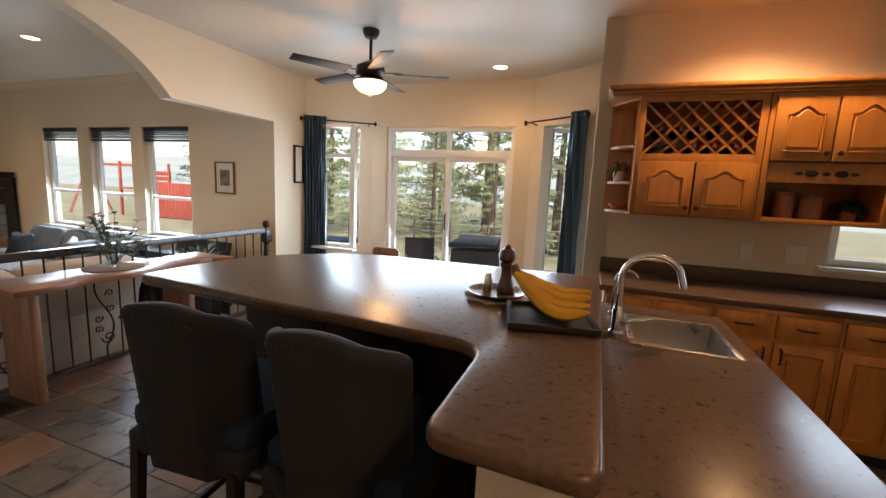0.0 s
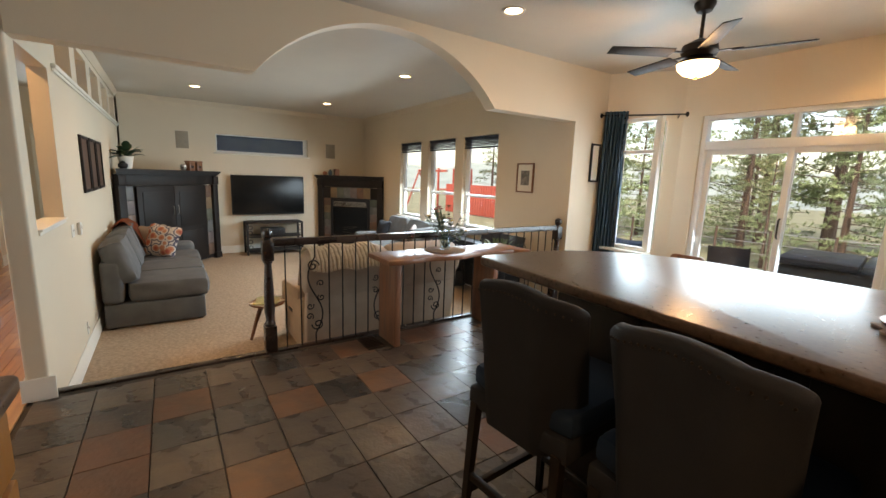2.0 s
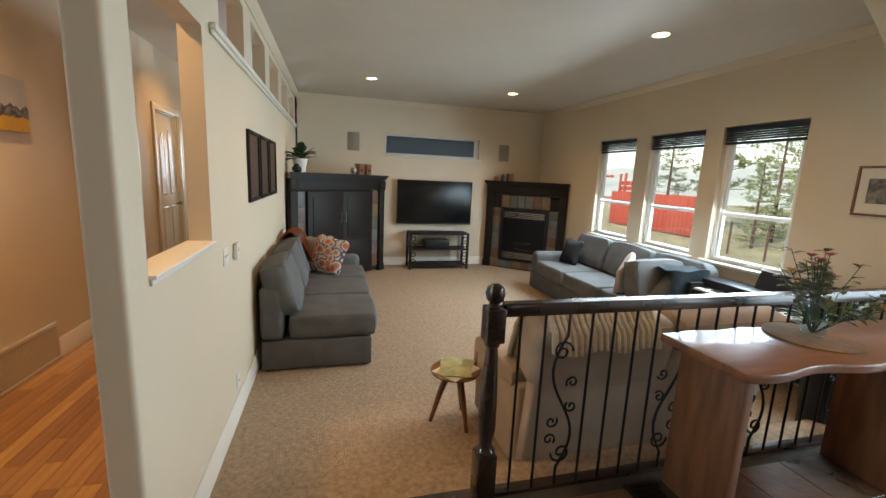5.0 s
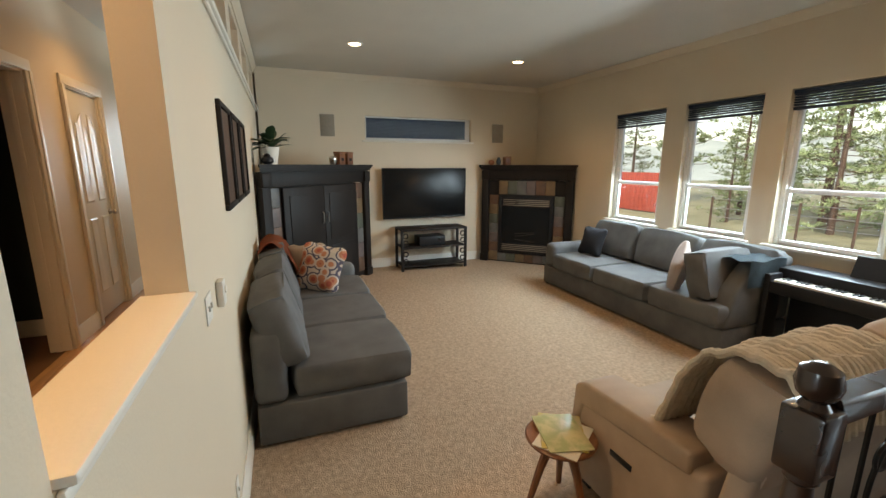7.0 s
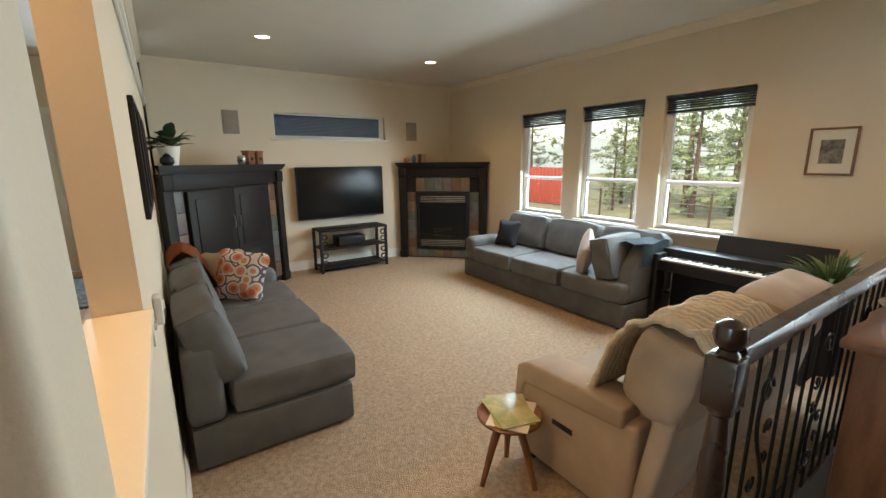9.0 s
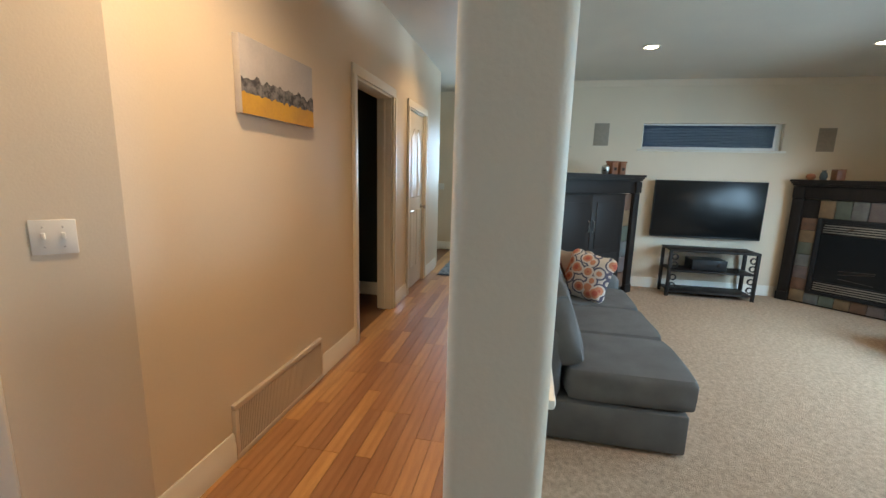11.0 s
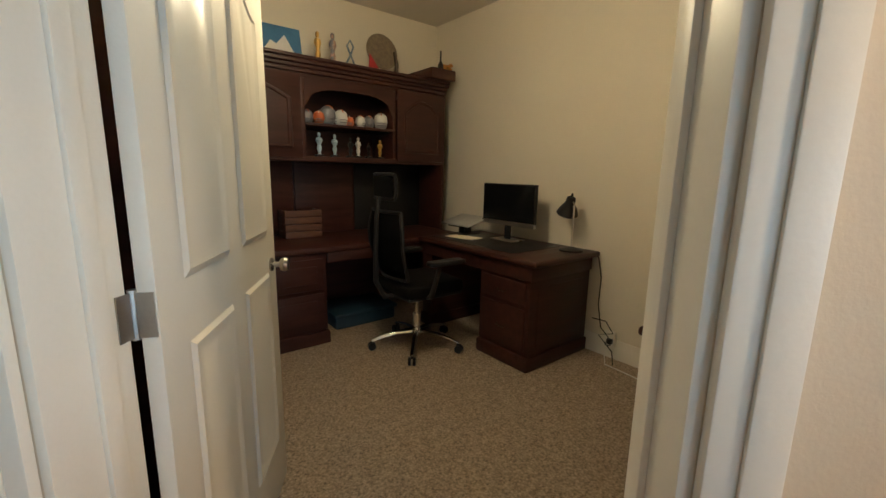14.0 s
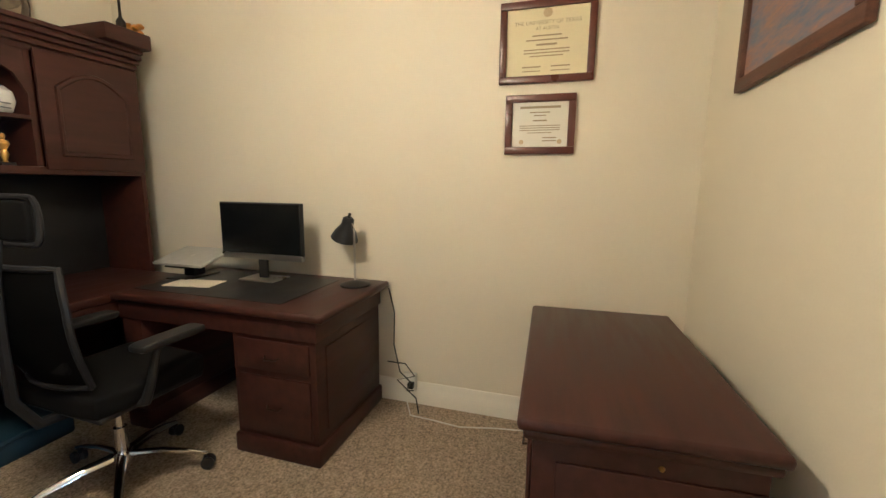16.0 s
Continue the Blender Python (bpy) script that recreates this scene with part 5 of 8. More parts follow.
part("jar", lathe(B(), [(0.04, 0), (0.047, 0.01), (0.05, 0.06), (0.047, 0.11), (0.036, 0.125), (0.038, 0.15), (0.035, 0.15), (0.033, 0.126), (0.044, 0.108), (0.046, 0.02), (0.0, 0.012)], seg=28), CLEARG, vs_)
fl = thing("flower_bunch", -3.86, 2.02, 0.80, 0, "loose bouquet of green stems, pink and yellow flowers", "flowers")
rnd = random.Random(8)
bs, bl_, bf, by = B(), B(), B(), B()
for k in range(26):
    a, e = rnd.uniform(0, 6.283), rnd.uniform(0.6, 1.45)
    l = rnd.uniform(0.24, 0.42)
    tip = Vector((math.cos(a) * math.cos(e) * l, math.sin(a) * math.cos(e) * l, math.sin(e) * l))
    tube(bs, [(0.01 * math.cos(a), 0.01 * math.sin(a), 0), tip * 0.5 + Vector((0, 0, 0.02)), tip], 0.002, 5)
    for j in range(9):
        p = tip * rnd.uniform(0.45, 1.0)
        b2 = rnd.uniform(0, 6.283)
        leaf(bl_, p, p + Vector((math.cos(b2) * 0.05, math.sin(b2) * 0.05, rnd.uniform(-0.01, 0.04))), 0.030)
    if k % 3 == 0:
        tgt = bf if k % 2 == 0 else by
        for j in range(7):
            b2 = j * 0.9
            leaf(tgt, tip, tip + Vector((math.cos(b2) * 0.028, math.sin(b2) * 0.028, 0.012)), 0.022, -0.2)
part("stem_bundle", bs, LEAF, fl)
part("leaves", bl_, mat("olive_leaf", (0.10, 0.12, 0.045), (0.05, 0.07, 0.025), 0.6), fl)
part("petals", bf, mat("pink_petal", (0.5, 0.12, 0.12), (0.42, 0.2, 0.18), 0.6), fl, "pink petals")
part("petals", by, mat("yellow_petal", (0.55, 0.38, 0.08), (0.45, 0.25, 0.06), 0.6), fl, "yellow petals")
bm = box(B(), -4.0, 1.2, 0.0065, -3.72, 1.36, 0.014, 0.002)
fr = thing("floor_register", 0, 0, 0, 0, "dark metal floor register in the slate", "vent")
part("plate", bm, BRONZE, fr)
for k in range(9):
    part("slat", box(B(), -3.985 + k * 0.03, 1.215, 0.0142, -3.97 + k * 0.03, 1.345, 0.017), BRONZE, fr)

# ---- living room furniture ----


def sofa(name, x, y, z, rz, seats, sw, depth, label, arm_left=True, corner_right=False, fab=None, pillow_h=0.46):
    """Local x along the sofa, its front towards -y, its back at y = 0."""
    s = thing(name, x, y, z, rz, label, "sofa")
    aw = 0.22 if arm_left else 0.0
    L = aw + seats * sw
    part("base", box(B(), 0.0, -depth + 0.03, 0.015, L, -0.02, 0.27, 0.02), fab, s)
    part("back_frame", box(B(), 0.0, -0.20, 0.271, L, -0.01, 0.74, 0.05, 3), fab, s)
    if arm_left:
        part("arm", box(B(), 0.0, -depth + 0.02, 0.271, aw - 0.003, -0.21, 0.60, 0.075, 4), fab, s)
    if corner_right:
        bm = prism(B(), [(-depth + 0.035, 0.272), (-0.205, 0.272), (-0.205, 0.84), (-depth + 0.36, 0.84), (-depth + 0.14, 0.60)], "x", L - 0.17, L)
        bmesh.ops.bevel(bm, geom=bm.edges[:], offset=0.035, segments=3, profile=0.5, affect="EDGES")
        part("side_frame", bm, fab, s)
    for k in range(seats):
        x0 = aw + k * sw
        last = corner_right and k == seats - 1
        part("seat_cushion", cushion(B(), x0 + 0.004, -depth - 0.03, 0.272, x0 + sw - 0.004 + (0.02 if k == seats - 1 and not last else 0), -0.22, 0.485, 0.55, 10, 0.012, k), fab, s)
        m = Matrix.Translation((x0 + sw / 2, -0.25, 0.47)) @ Matrix.Rotation(radians(-17), 4, "X")
        part("back_cushion", cushion(B(), -sw / 2 + 0.01, -0.11, 0.0, sw / 2 - 0.01, 0.13, pillow_h, 0.75, 10, 0.03, k + 4, m), fab, s)
    if corner_right:
        m = Matrix.Translation((L - 0.24, -depth / 2 - 0.12, 0.47)) @ Matrix.Rotation(radians(-16), 4, "Y")
        part("back_cushion", cushion(B(), -0.12, -0.34, 0.0, 0.12, 0.32, pillow_h - 0.01, 0.75, 10, 0.03, 11, m), fab, s)
    for xx in (0.06, L - 0.06):
        for yy in (-0.08, -depth + 0.09):
            part("foot", box(B(), xx - 0.03, yy - 0.03, 0, xx + 0.03, yy + 0.03, 0.0149, 0.003), ESPRESSO, s)
    return s


g1 = sofa("grey_sofa", -6.06, YP + 0.035, CARPET, 180, 3, 0.70, 0.97, "grey microfibre sofa with one arm against the wall", False, False, GREYSOFA, 0.48)
part("arm", box(B(), 2.103, -0.95, 0.271, 2.32, -0.21, 0.60, 0.075, 4), GREYSOFA, g1)
part("arm_base", box(B(), 2.101, -0.94, 0.015, 2.32, -0.02, 0.27, 0.02), GREYSOFA, g1)
sofa("grey_sofa", -8.55, 3.84, CARPET, 0, 3, 0.81, 0.92, "grey microfibre corner sofa under the windows", True, True, GREYSOFA, 0.47)
# throw pillows
FLORAL = bpy.data.materials.new("floral_print")
FLORAL.use_nodes = True
nt = FLORAL.node_tree
vo, cr, tc = nt.nodes.new("ShaderNodeTexVoronoi"), nt.nodes.new("ShaderNodeValToRGB"), nt.nodes.new("ShaderNodeTexCoord")
vo.inputs["Scale"].default_value = 9.0
nt.links.new(tc.outputs["Object"], vo.inputs["Vector"])
nt.links.new(vo.outputs["Distance"], cr.inputs[0])
cr.color_ramp.interpolation = "CONSTANT"
for p, c in ((0.0, (0.45, 0.10, 0.06, 1)), (0.25, (0.55, 0.22, 0.12, 1)), (0.42, (0.62, 0.52, 0.44, 1)), (0.55, (0.10, 0.09, 0.13, 1)), (0.66, (0.62, 0.54, 0.46, 1))):
    e = cr.color_ramp.elements.new(p)
    e.color = c
nt.links.new(cr.outputs[0], nt.nodes["Principled BSDF"].inputs["Base Color"])
nt.nodes["Principled BSDF"].inputs["Roughness"].default_value = 0.85


def pillow(name, x, y, z, s, rx, ry, rz, m, label):
    o = lone(name, cushion(B(), -s / 2, -0.08, -s / 2, s / 2, 0.08, s / 2, 0.9, 10, 0.01, x), m, label, "pillow")
    for v in o.data.vertices:
        k = max(abs(v.co.x), abs(v.co.z)) / (s / 2)
        v.co.y *= max(0.12, 1 - 0.9 * k ** 3)
        if abs(v.co.x) > 0.3 * s and abs(v.co.z) > 0.3 * s:
            v.co.x *= 1.1
            v.co.z *= 1.1
    o.matrix_basis = pose(x, y, z, rx, ry, rz)
    return o


pillow("throw_pillow", -7.72, -0.22, 0.42, 0.44, -22, 8, 55, FLORAL, "floral print throw pillow on the grey sofa")
pillow("throw_pillow", -7.9, -0.34, 0.42, 0.40, -18, -6, 60, CREAMSOFA, "cream throw pillow behind the floral one")
ORANGE = mat("rust_orange_knit", (0.34, 0.085, 0.03), (0.25, 0.06, 0.02), 0.95, 12, 200, 0.6)
bm = B()
n = 16
vs = [[bm.verts.new((-8.2 + 0.62 * i / n, YP + 0.03 + 0.36 * j / 10, 0.62 + 0.09 * math.sin(math.pi * min(1, j / 7)) + 0.015 * math.sin(i * 1.1 + j) - 0.25 * max(0, j - 7) / 3)) for j in range(11)] for i in range(n + 1)]
for i in range(n):
    for j in range(10):
        bm.faces.new((vs[i][j], vs[i + 1][j], vs[i + 1][j + 1], vs[i][j + 1]))
bmesh.ops.solidify(bm, geom=bm.faces[:], thickness=0.02)
lone("orange_throw", bm, ORANGE, "rust orange throw over the sofa back", "blanket", smooth=60)
pillow("throw_pillow", -8.05, 3.36, 0.40, 0.36, -20, 0, 8, BLACKFAB, "small black throw pillow with a print on the corner sofa")
pillow("throw_pillow", -6.52, 3.12, 0.40, 0.42, -10, 25, -55, mat("blush_fabric", (0.40, 0.32, 0.28), (0.33, 0.26, 0.23), 0.9), "blush grey throw pillow on the corner sofa")
TEALTHROW = mat("teal_knit_throw", (0.06, 0.09, 0.105), (0.04, 0.06, 0.07), 0.95, 20, 250, 0.5)
bm = B()
vs = [[bm.verts.new((-6.28 + 0.40 * min(1, i / 11) + 0.01 * math.sin(j), 3.16 + 0.46 * j / 8, (0.60 if i < 12 else 0.60 - 0.06 * (i - 11)) + 0.012 * math.sin(i * 1.3 + j * 0.9))) for j in range(9)] for i in range(16)]
for i in range(15):
    for j in range(8):
        bm.faces.new((vs[i][j], vs[i + 1][j], vs[i + 1][j + 1], vs[i][j + 1]))
bmesh.ops.solidify(bm, geom=bm.faces[:], thickness=0.018)
lone("teal_throw", bm, TEALTHROW, "folded teal throw over the corner sofa end", "blanket", smooth=60)
# cream loveseat, its back to the railing
lv = thing("reclining_loveseat", -4.36, 1.70, CARPET, -90, "cream chenille reclining loveseat with rounded arms", "loveseat")


def soft_prism(pts, a, b, r, seg=4):
    bm = prism(B(), pts, "x", a, b)
    bmesh.ops.bevel(bm, geom=bm.edges[:], offset=r, segments=seg, profile=0.5, affect="EDGES")
    return bm


for sx in (-1, 1):
    o0, o1 = sorted((sx * 0.64, sx * 0.84))
    part("arm", soft_prism([(-0.84, 0.04), (-0.15, 0.04), (-0.14, 0.56), (-0.40, 0.53), (-0.84, 0.50)], o0, o1, 0.03), CREAMSOFA, lv)
    part("arm_pad", soft_prism([(-0.88, 0.36), (-0.845, 0.34), (-0.80, 0.47), (-0.20, 0.52), (-0.20, 0.62), (-0.50, 0.615), (-0.80, 0.60), (-0.87, 0.56)], o0 - 0.012, o1 + 0.012, 0.018), CREAMSOFA, lv)
    part("seat_cushion", cushion(B(), sx * 0.318 - 0.316, -0.84, 0.26, sx * 0.318 + 0.316, -0.22, 0.49, 0.62, 12, 0.02, sx + 3), CREAMSOFA, lv)
    part("footrest", cushion(B(), sx * 0.318 - 0.316, -0.89, 0.06, sx * 0.318 + 0.316, -0.76, 0.36, 0.5, 8, 0.012, sx + 6), CREAMSOFA, lv)
    m = Matrix.Translation((sx * 0.36, -0.22, 0.43)) @ Matrix.Rotation(radians(-14), 4, "X")
    part("back_cushion", cushion(B(), -0.36, -0.13, 0, 0.36, 0.15, 0.34, 0.62, 12, 0.025, sx + 9, m), CREAMSOFA, lv)
    m = Matrix.Translation((sx * 0.415, -0.12, 0.60)) @ Matrix.Rotation(radians(-14), 4, "X")
    part("headrest", cushion(B(), -0.43, -0.17, 0, 0.43, 0.13, 0.42, 0.8, 12, 0.025, sx + 12, m), CREAMSOFA, lv)
part("back_shell", soft_prism([(-0.18, 0.05), (-0.09, 0.05), (0.035, 0.86), (-0.06, 0.88)], -0.82, 0.82, 0.025, 3), CREAMSOFA, lv)
part("base", box(B(), -0.63, -0.78, 0.03, 0.63, -0.19, 0.255, 0.02), CREAMSOFA, lv)
part("recline_latch", box(B(), 0.8405, -0.60, 0.33, 0.8465, -0.47, 0.36, 0.002), BLACKPL, lv, "dark recline latch")
for xx in (-0.78, 0.78):
    for yy in (-0.78, -0.24):
        part("foot", box(B(), xx - 0.03, yy - 0.03, 0, xx + 0.03, yy + 0.03, 0.0395, 0.004), ESPRESSO, lv)
KNIT = mat("cream_knit", (0.66, 0.57, 0.44), (0.50, 0.42, 0.31), 0.95, 30, 160, 0.9)
kt = thing("knit_blanket", -4.36, 1.27, CARPET, -90, "chunky cream knit blanket over the loveseat back", "blanket")
drape = [(-0.50, 0.545), (-0.42, 0.60), (-0.375, 0.72), (-0.33, 0.86), (-0.25, 0.98), (-0.12, 1.045), (0.02, 1.03), (0.10, 0.95), (0.12, 0.84)]
for k in range(18):
    x = -0.26 + k * 0.036
    sag = 0.012 * math.sin(k * 0.8)
    fine = []
    for i, (a, b) in enumerate(zip(drape, drape[1:])):
        for q in range(5):
            u = q / 5
            bulge = 0.007 * math.sin((i * 5 + q) * 1.9)
            fine.append(Vector((x + 0.25 * bulge, a[0] + (b[0] - a[0]) * u, a[1] + (b[1] - a[1]) * u + sag + bulge)))
    part("knit_rib", tube(B(), fine, 0.0175, 8), KNIT, kt)
st = thing("side_stool", -5.09, 0.67, CARPET, 20, "round walnut side stool with splayed legs", "stool")
part("top", lathe(B(), [(0.0, 0.365), (0.14, 0.365), (0.17, 0.378), (0.172, 0.388), (0.165, 0.395), (0, 0.395)], seg=36), WALNUT, st)
for k in range(3):
    a = k * 2.094
    part("leg", tube(B(), [(0.05 * math.cos(a), 0.05 * math.sin(a), 0.364), (0.10 * math.cos(a), 0.10 * math.sin(a), 0.22), (0.16 * math.cos(a), 0.16 * math.sin(a), 0.0)], 0.026, 8, 0.014), WALNUT_V, st)
MAG = mat("green_magazine_cover", (0.55, 0.52, 0.30), (0.36, 0.40, 0.20), 0.35, 14, 40, 0.0, spread=0.25)
MAG2 = mat("yellow_magazine_cover", (0.55, 0.42, 0.06), (0.50, 0.47, 0.33), 0.35, 14, 40, 0.0, spread=0.3)
for k, (dx, dy, ang, m) in enumerate(((0.02, 0.0, 35, WHITEPL), (-0.01, 0.01, 60, MAG2), (0.0, 0.0, 75, MAG))):
    mg = lone("magazine", box(B(), -0.105, -0.14, 0, 0.105, 0.14, 0.005, 0.001), m, "glossy magazine lying on the side stool", "magazine", "magazines on the stool")
    mg.matrix_basis = pose(-5.09 + dx, 0.67 + dy, CARPET + 0.3955 + 0.0055 * k, 0, 0, ang)
# television and stand
tv = thing("television", -10.2, 1.70, 0, 0, "large flat black television on the end wall", "television")
part("screen", box(B(), 0.0, -0.715, 0.56, 0.012, 0.715, 1.345, 0.002), SCREEN, tv)
for y0, y1, z0, z1 in ((-0.725, 0.725, 1.345, 1.357), (-0.725, 0.725, 0.54, 0.56), (-0.725, -0.715, 0.56, 1.345), (0.715, 0.725, 0.56, 1.345)):
    part("bezel", box(B(), -0.02, y0, z0, 0.016, y1, z1, 0.003), BLACKPL, tv)
part("back_shell", box(B(), -0.06, -0.6, 0.6, -0.0005, 0.6, 1.3, 0.01), BLACKPL, tv)
part("wall_bracket", box(B(), -0.098, -0.2, 0.8, -0.0605, 0.2, 1.1, 0.004), BLACKPL, tv)
ts = thing("tv_stand", -10.24, 1.74, CARPET, 0, "espresso open-shelf television stand", "tv stand")
part("top", box(B(), 0, -0.56, 0.65, 0.42, 0.56, 0.68, 0.005), ESPRESSO, ts)
for z in (0.06, 0.36):
    part("shelf", box(B(), 0.01, -0.53, z, 0.40, 0.53, z + 0.025, 0.003), ESPRESSO, ts)
for sy in (-1, 1):
    for x0 in (0.01, 0.36):
        part("leg", box(B(), x0, sy * 0.545 - 0.02, 0, x0 + 0.045, sy * 0.545 + 0.02, 0.649, 0.004), ESPRESSO, ts)
    for z in (0.16, 0.28, 0.46, 0.57):
        part("ring_ornament", lathe(B(), [(0.03, -0.01), (0.045, -0.01), (0.045, 0.01), (0.03, 0.01)], seg=18, m=pose(0.39, sy * 0.49, z, 0, 90), ring=True), ESPRESSO, ts)
rc = thing("av_receiver", -10.05, 1.72, CARPET + 0.386, 0, "black audio receiver on the stand shelf", "receiver")
part("case", box(B(), -0.15, -0.22, 0.008, 0.15, 0.22, 0.15, 0.004), BLACKPL, rc)
part("knob", lathe(B(), [(0.03, 0), (0.028, 0.02), (0, 0.022)], seg=18, m=pose(0.15, 0.13, 0.09, 0, 90)), BLACKPL, rc)
part("foot", box(B(), -0.1, -0.18, 0, 0.1, 0.18, 0.0079), BLACKPL, rc)
# corner hutch and fireplace
STONES = [mat("slate_facing_%s" % n, c, c2, 0.5, 9, 50, 0.4) for n, c, c2 in (("ochre", (0.22, 0.14, 0.07), (0.14, 0.09, 0.05)), ("grey", (0.15, 0.15, 0.14), (0.09, 0.09, 0.09)), ("rust", (0.17, 0.085, 0.05), (0.10, 0.06, 0.04)), ("green", (0.11, 0.12, 0.09), (0.07, 0.08, 0.06)), ("mauve", (0.17, 0.13, 0.12), (0.11, 0.085, 0.08)))]


def mantel_unit(name, x, y, rz, W, label, cat):
    H = 1.68
    u = thing(name, x, y, CARPET, rz, label, cat)
    for k, (z0, z1, o) in enumerate(((H - 0.03, H, 0.05), (H - 0.055, H - 0.0305, 0.035), (H - 0.08, H - 0.0555, 0.02))):
        w = W / 2 - 0.06 + o
        part("mantel_shelf", prism(B(), [(-w, -o - 0.02), (w, -o - 0.02), (w - 0.38, 0.36), (-w + 0.38, 0.36)], "z", z0, z1), ESPRESSO, u)
    w = W / 2 - 0.06
    part("frieze", box(B(), -w, -0.015, H - 0.25, w, 0.06, H - 0.081, 0.004), ESPRESSO, u)
    for sx in (-1, 1):
        pil = part("pilaster", box(B(), sx * (w - 0.06) - 0.06, -0.03, 0.12, sx * (w - 0.06) + 0.06, 0.06, H - 0.2505, 0.006), ESPRESSO, u)
        part("plinth", box(B(), sx * (w - 0.06) - 0.07, -0.04, 0, sx * (w - 0.06) + 0.07, 0.06, 0.1195, 0.004), ESPRESSO, u)
        part("corbel", box(B(), sx * (w - 0.06) - 0.065, -0.05, H - 0.25, sx * (w - 0.06) + 0.065, -0.0155, H - 0.09, 0.012), ESPRESSO, u)
    return u, w


fpz, w = mantel_unit("corner_fireplace", -9.66, 3.30, 45, 1.66, "espresso mantel corner gas fireplace with slate surround", "fireplace")
part("chase", prism(B(), [(-w + 0.121, 0.03), (w - 0.121, 0.03), (w - 0.45, 0.42), (-w + 0.45, 0.42)], "z", 0, 1.42), ESPRESSO, fpz)
k = 0
fi = w - 0.13
for side in (-1, 1):
    for j in range(7):
        part("slate_tile", box(B(), side * (fi - 0.005) - (0.16 if side > 0 else 0), 0.008 - 0.0, 0.02 + j * 0.165, side * (fi - 0.005) + (0 if side > 0 else 0.16), 0.0295, 0.18 + j * 0.165, 0.003), STONES[(j * 2 + (side > 0)) % 5], fpz)
for j in range(6):
    x0 = -fi + 0.165 + j * (2 * fi - 0.33) / 6
    part("slate_tile", box(B(), x0 + 0.003, 0.008, 1.185, x0 + (2 * fi - 0.33) / 6 - 0.003, 0.0295, 1.42, 0.003), STONES[(j * 3) % 5], fpz)
    part("slate_tile", box(B(), x0 + 0.003, 0.008, 0.02, x0 + (2 * fi - 0.33) / 6 - 0.003, 0.0295, 0.155, 0.003), STONES[(j * 2 + 1) % 5], fpz)
hw = fi - 0.175
for x0, x1, z0, z1 in ((-hw, -hw + 0.05, 0.165, 1.175), (hw - 0.05, hw, 0.165, 1.175), (-hw + 0.05, hw - 0.05, 1.13, 1.175), (-hw + 0.05, hw - 0.05, 0.165, 0.2)):
    part("firebox_frame", box(B(), x0, -0.01, z0, x1, 0.0075, z1, 0.003), BLACKPL, fpz)
for z0 in (0.205, 0.98):
    gr = part("louvre", box(B(), -hw + 0.055, -0.004, z0, hw - 0.055, 0.004, z0 + 0.145, 0.002), BLACKPL, fpz)
    for j in range(4):
        part("louvre_bar", box(B(), -hw + 0.07, -0.013, z0 + 0.02 + j * 0.03, hw - 0.07, -0.0045, z0 + 0.034 + j * 0.03, 0.003), NICKEL, gr, "pewter louvre bar")
part("fire_glass", box(B(), -hw + 0.052, 0.001, 0.355, hw - 0.052, 0.006, 0.975), SCREEN, fpz, "dark fire glass", 0)
for j, a in enumerate((-25, 20, 5)):
    part("log", tube(B(), [(-0.17, -0.0, 0.42 + 0.05 * j), (0.17, -0.0, 0.44 + 0.05 * j + a * 0.002)], 0.0035, 8), mat("charred_log", (0.05, 0.035, 0.025)) if j == 0 else bpy.data.materials["charred_log"], fpz)

hu, w = mantel_unit("corner_hutch", -9.22, -0.02, 135, 2.14, "espresso corner media hutch with slate tile strips", "cabinet")
part("carcass", prism(B(), [(-w + 0.121, 0.03), (w - 0.121, 0.03), (w - 0.5, 0.45), (-w + 0.5, 0.45)], "z", 0.02, 1.42), ESPRESSO, hu)
for side in (-1, 1):
    for j in range(6):
        a, b = sorted((side * (w - 0.135), side * (w - 0.275)))
        part("slate_tile", box(B(), a, 0.012, 0.09 + j * 0.222, b, 0.0295, 0.305 + j * 0.222, 0.003), STONES[(j * 2 + (side > 0) + 1) % 5], hu)
dw = w - 0.31
for x0, x1, sx in ((-dw, -0.004, -1), (0.004, dw, 1)):
    d = part("door", box(B(), x0, -0.012, 0.07, x1, 0.0295, 1.41, 0.004), ESPRESSO, hu)
    for z0, z1 in ((0.15, 0.62), (0.70, 1.32)):
        part("panel", box(B(), x0 + 0.09, -0.022, z0, x1 - 0.09, -0.0125, z1, 0.008), ESPRESSO, d)
    part("handle", tube(B(), [(sx * 0.05, -0.0125, 0.93), (sx * 0.05, -0.035, 0.94), (sx * 0.05, -0.035, 1.07), (sx * 0.05, -0.0125, 1.08)], 0.006, 8), STEEL, d, "steel bar handle")


def on_unit(rz, x, y, lx, ly):
    a = radians(rz)
    return x + lx * math.cos(a) - ly * math.sin(a), y + lx * math.sin(a) + ly * math.cos(a)


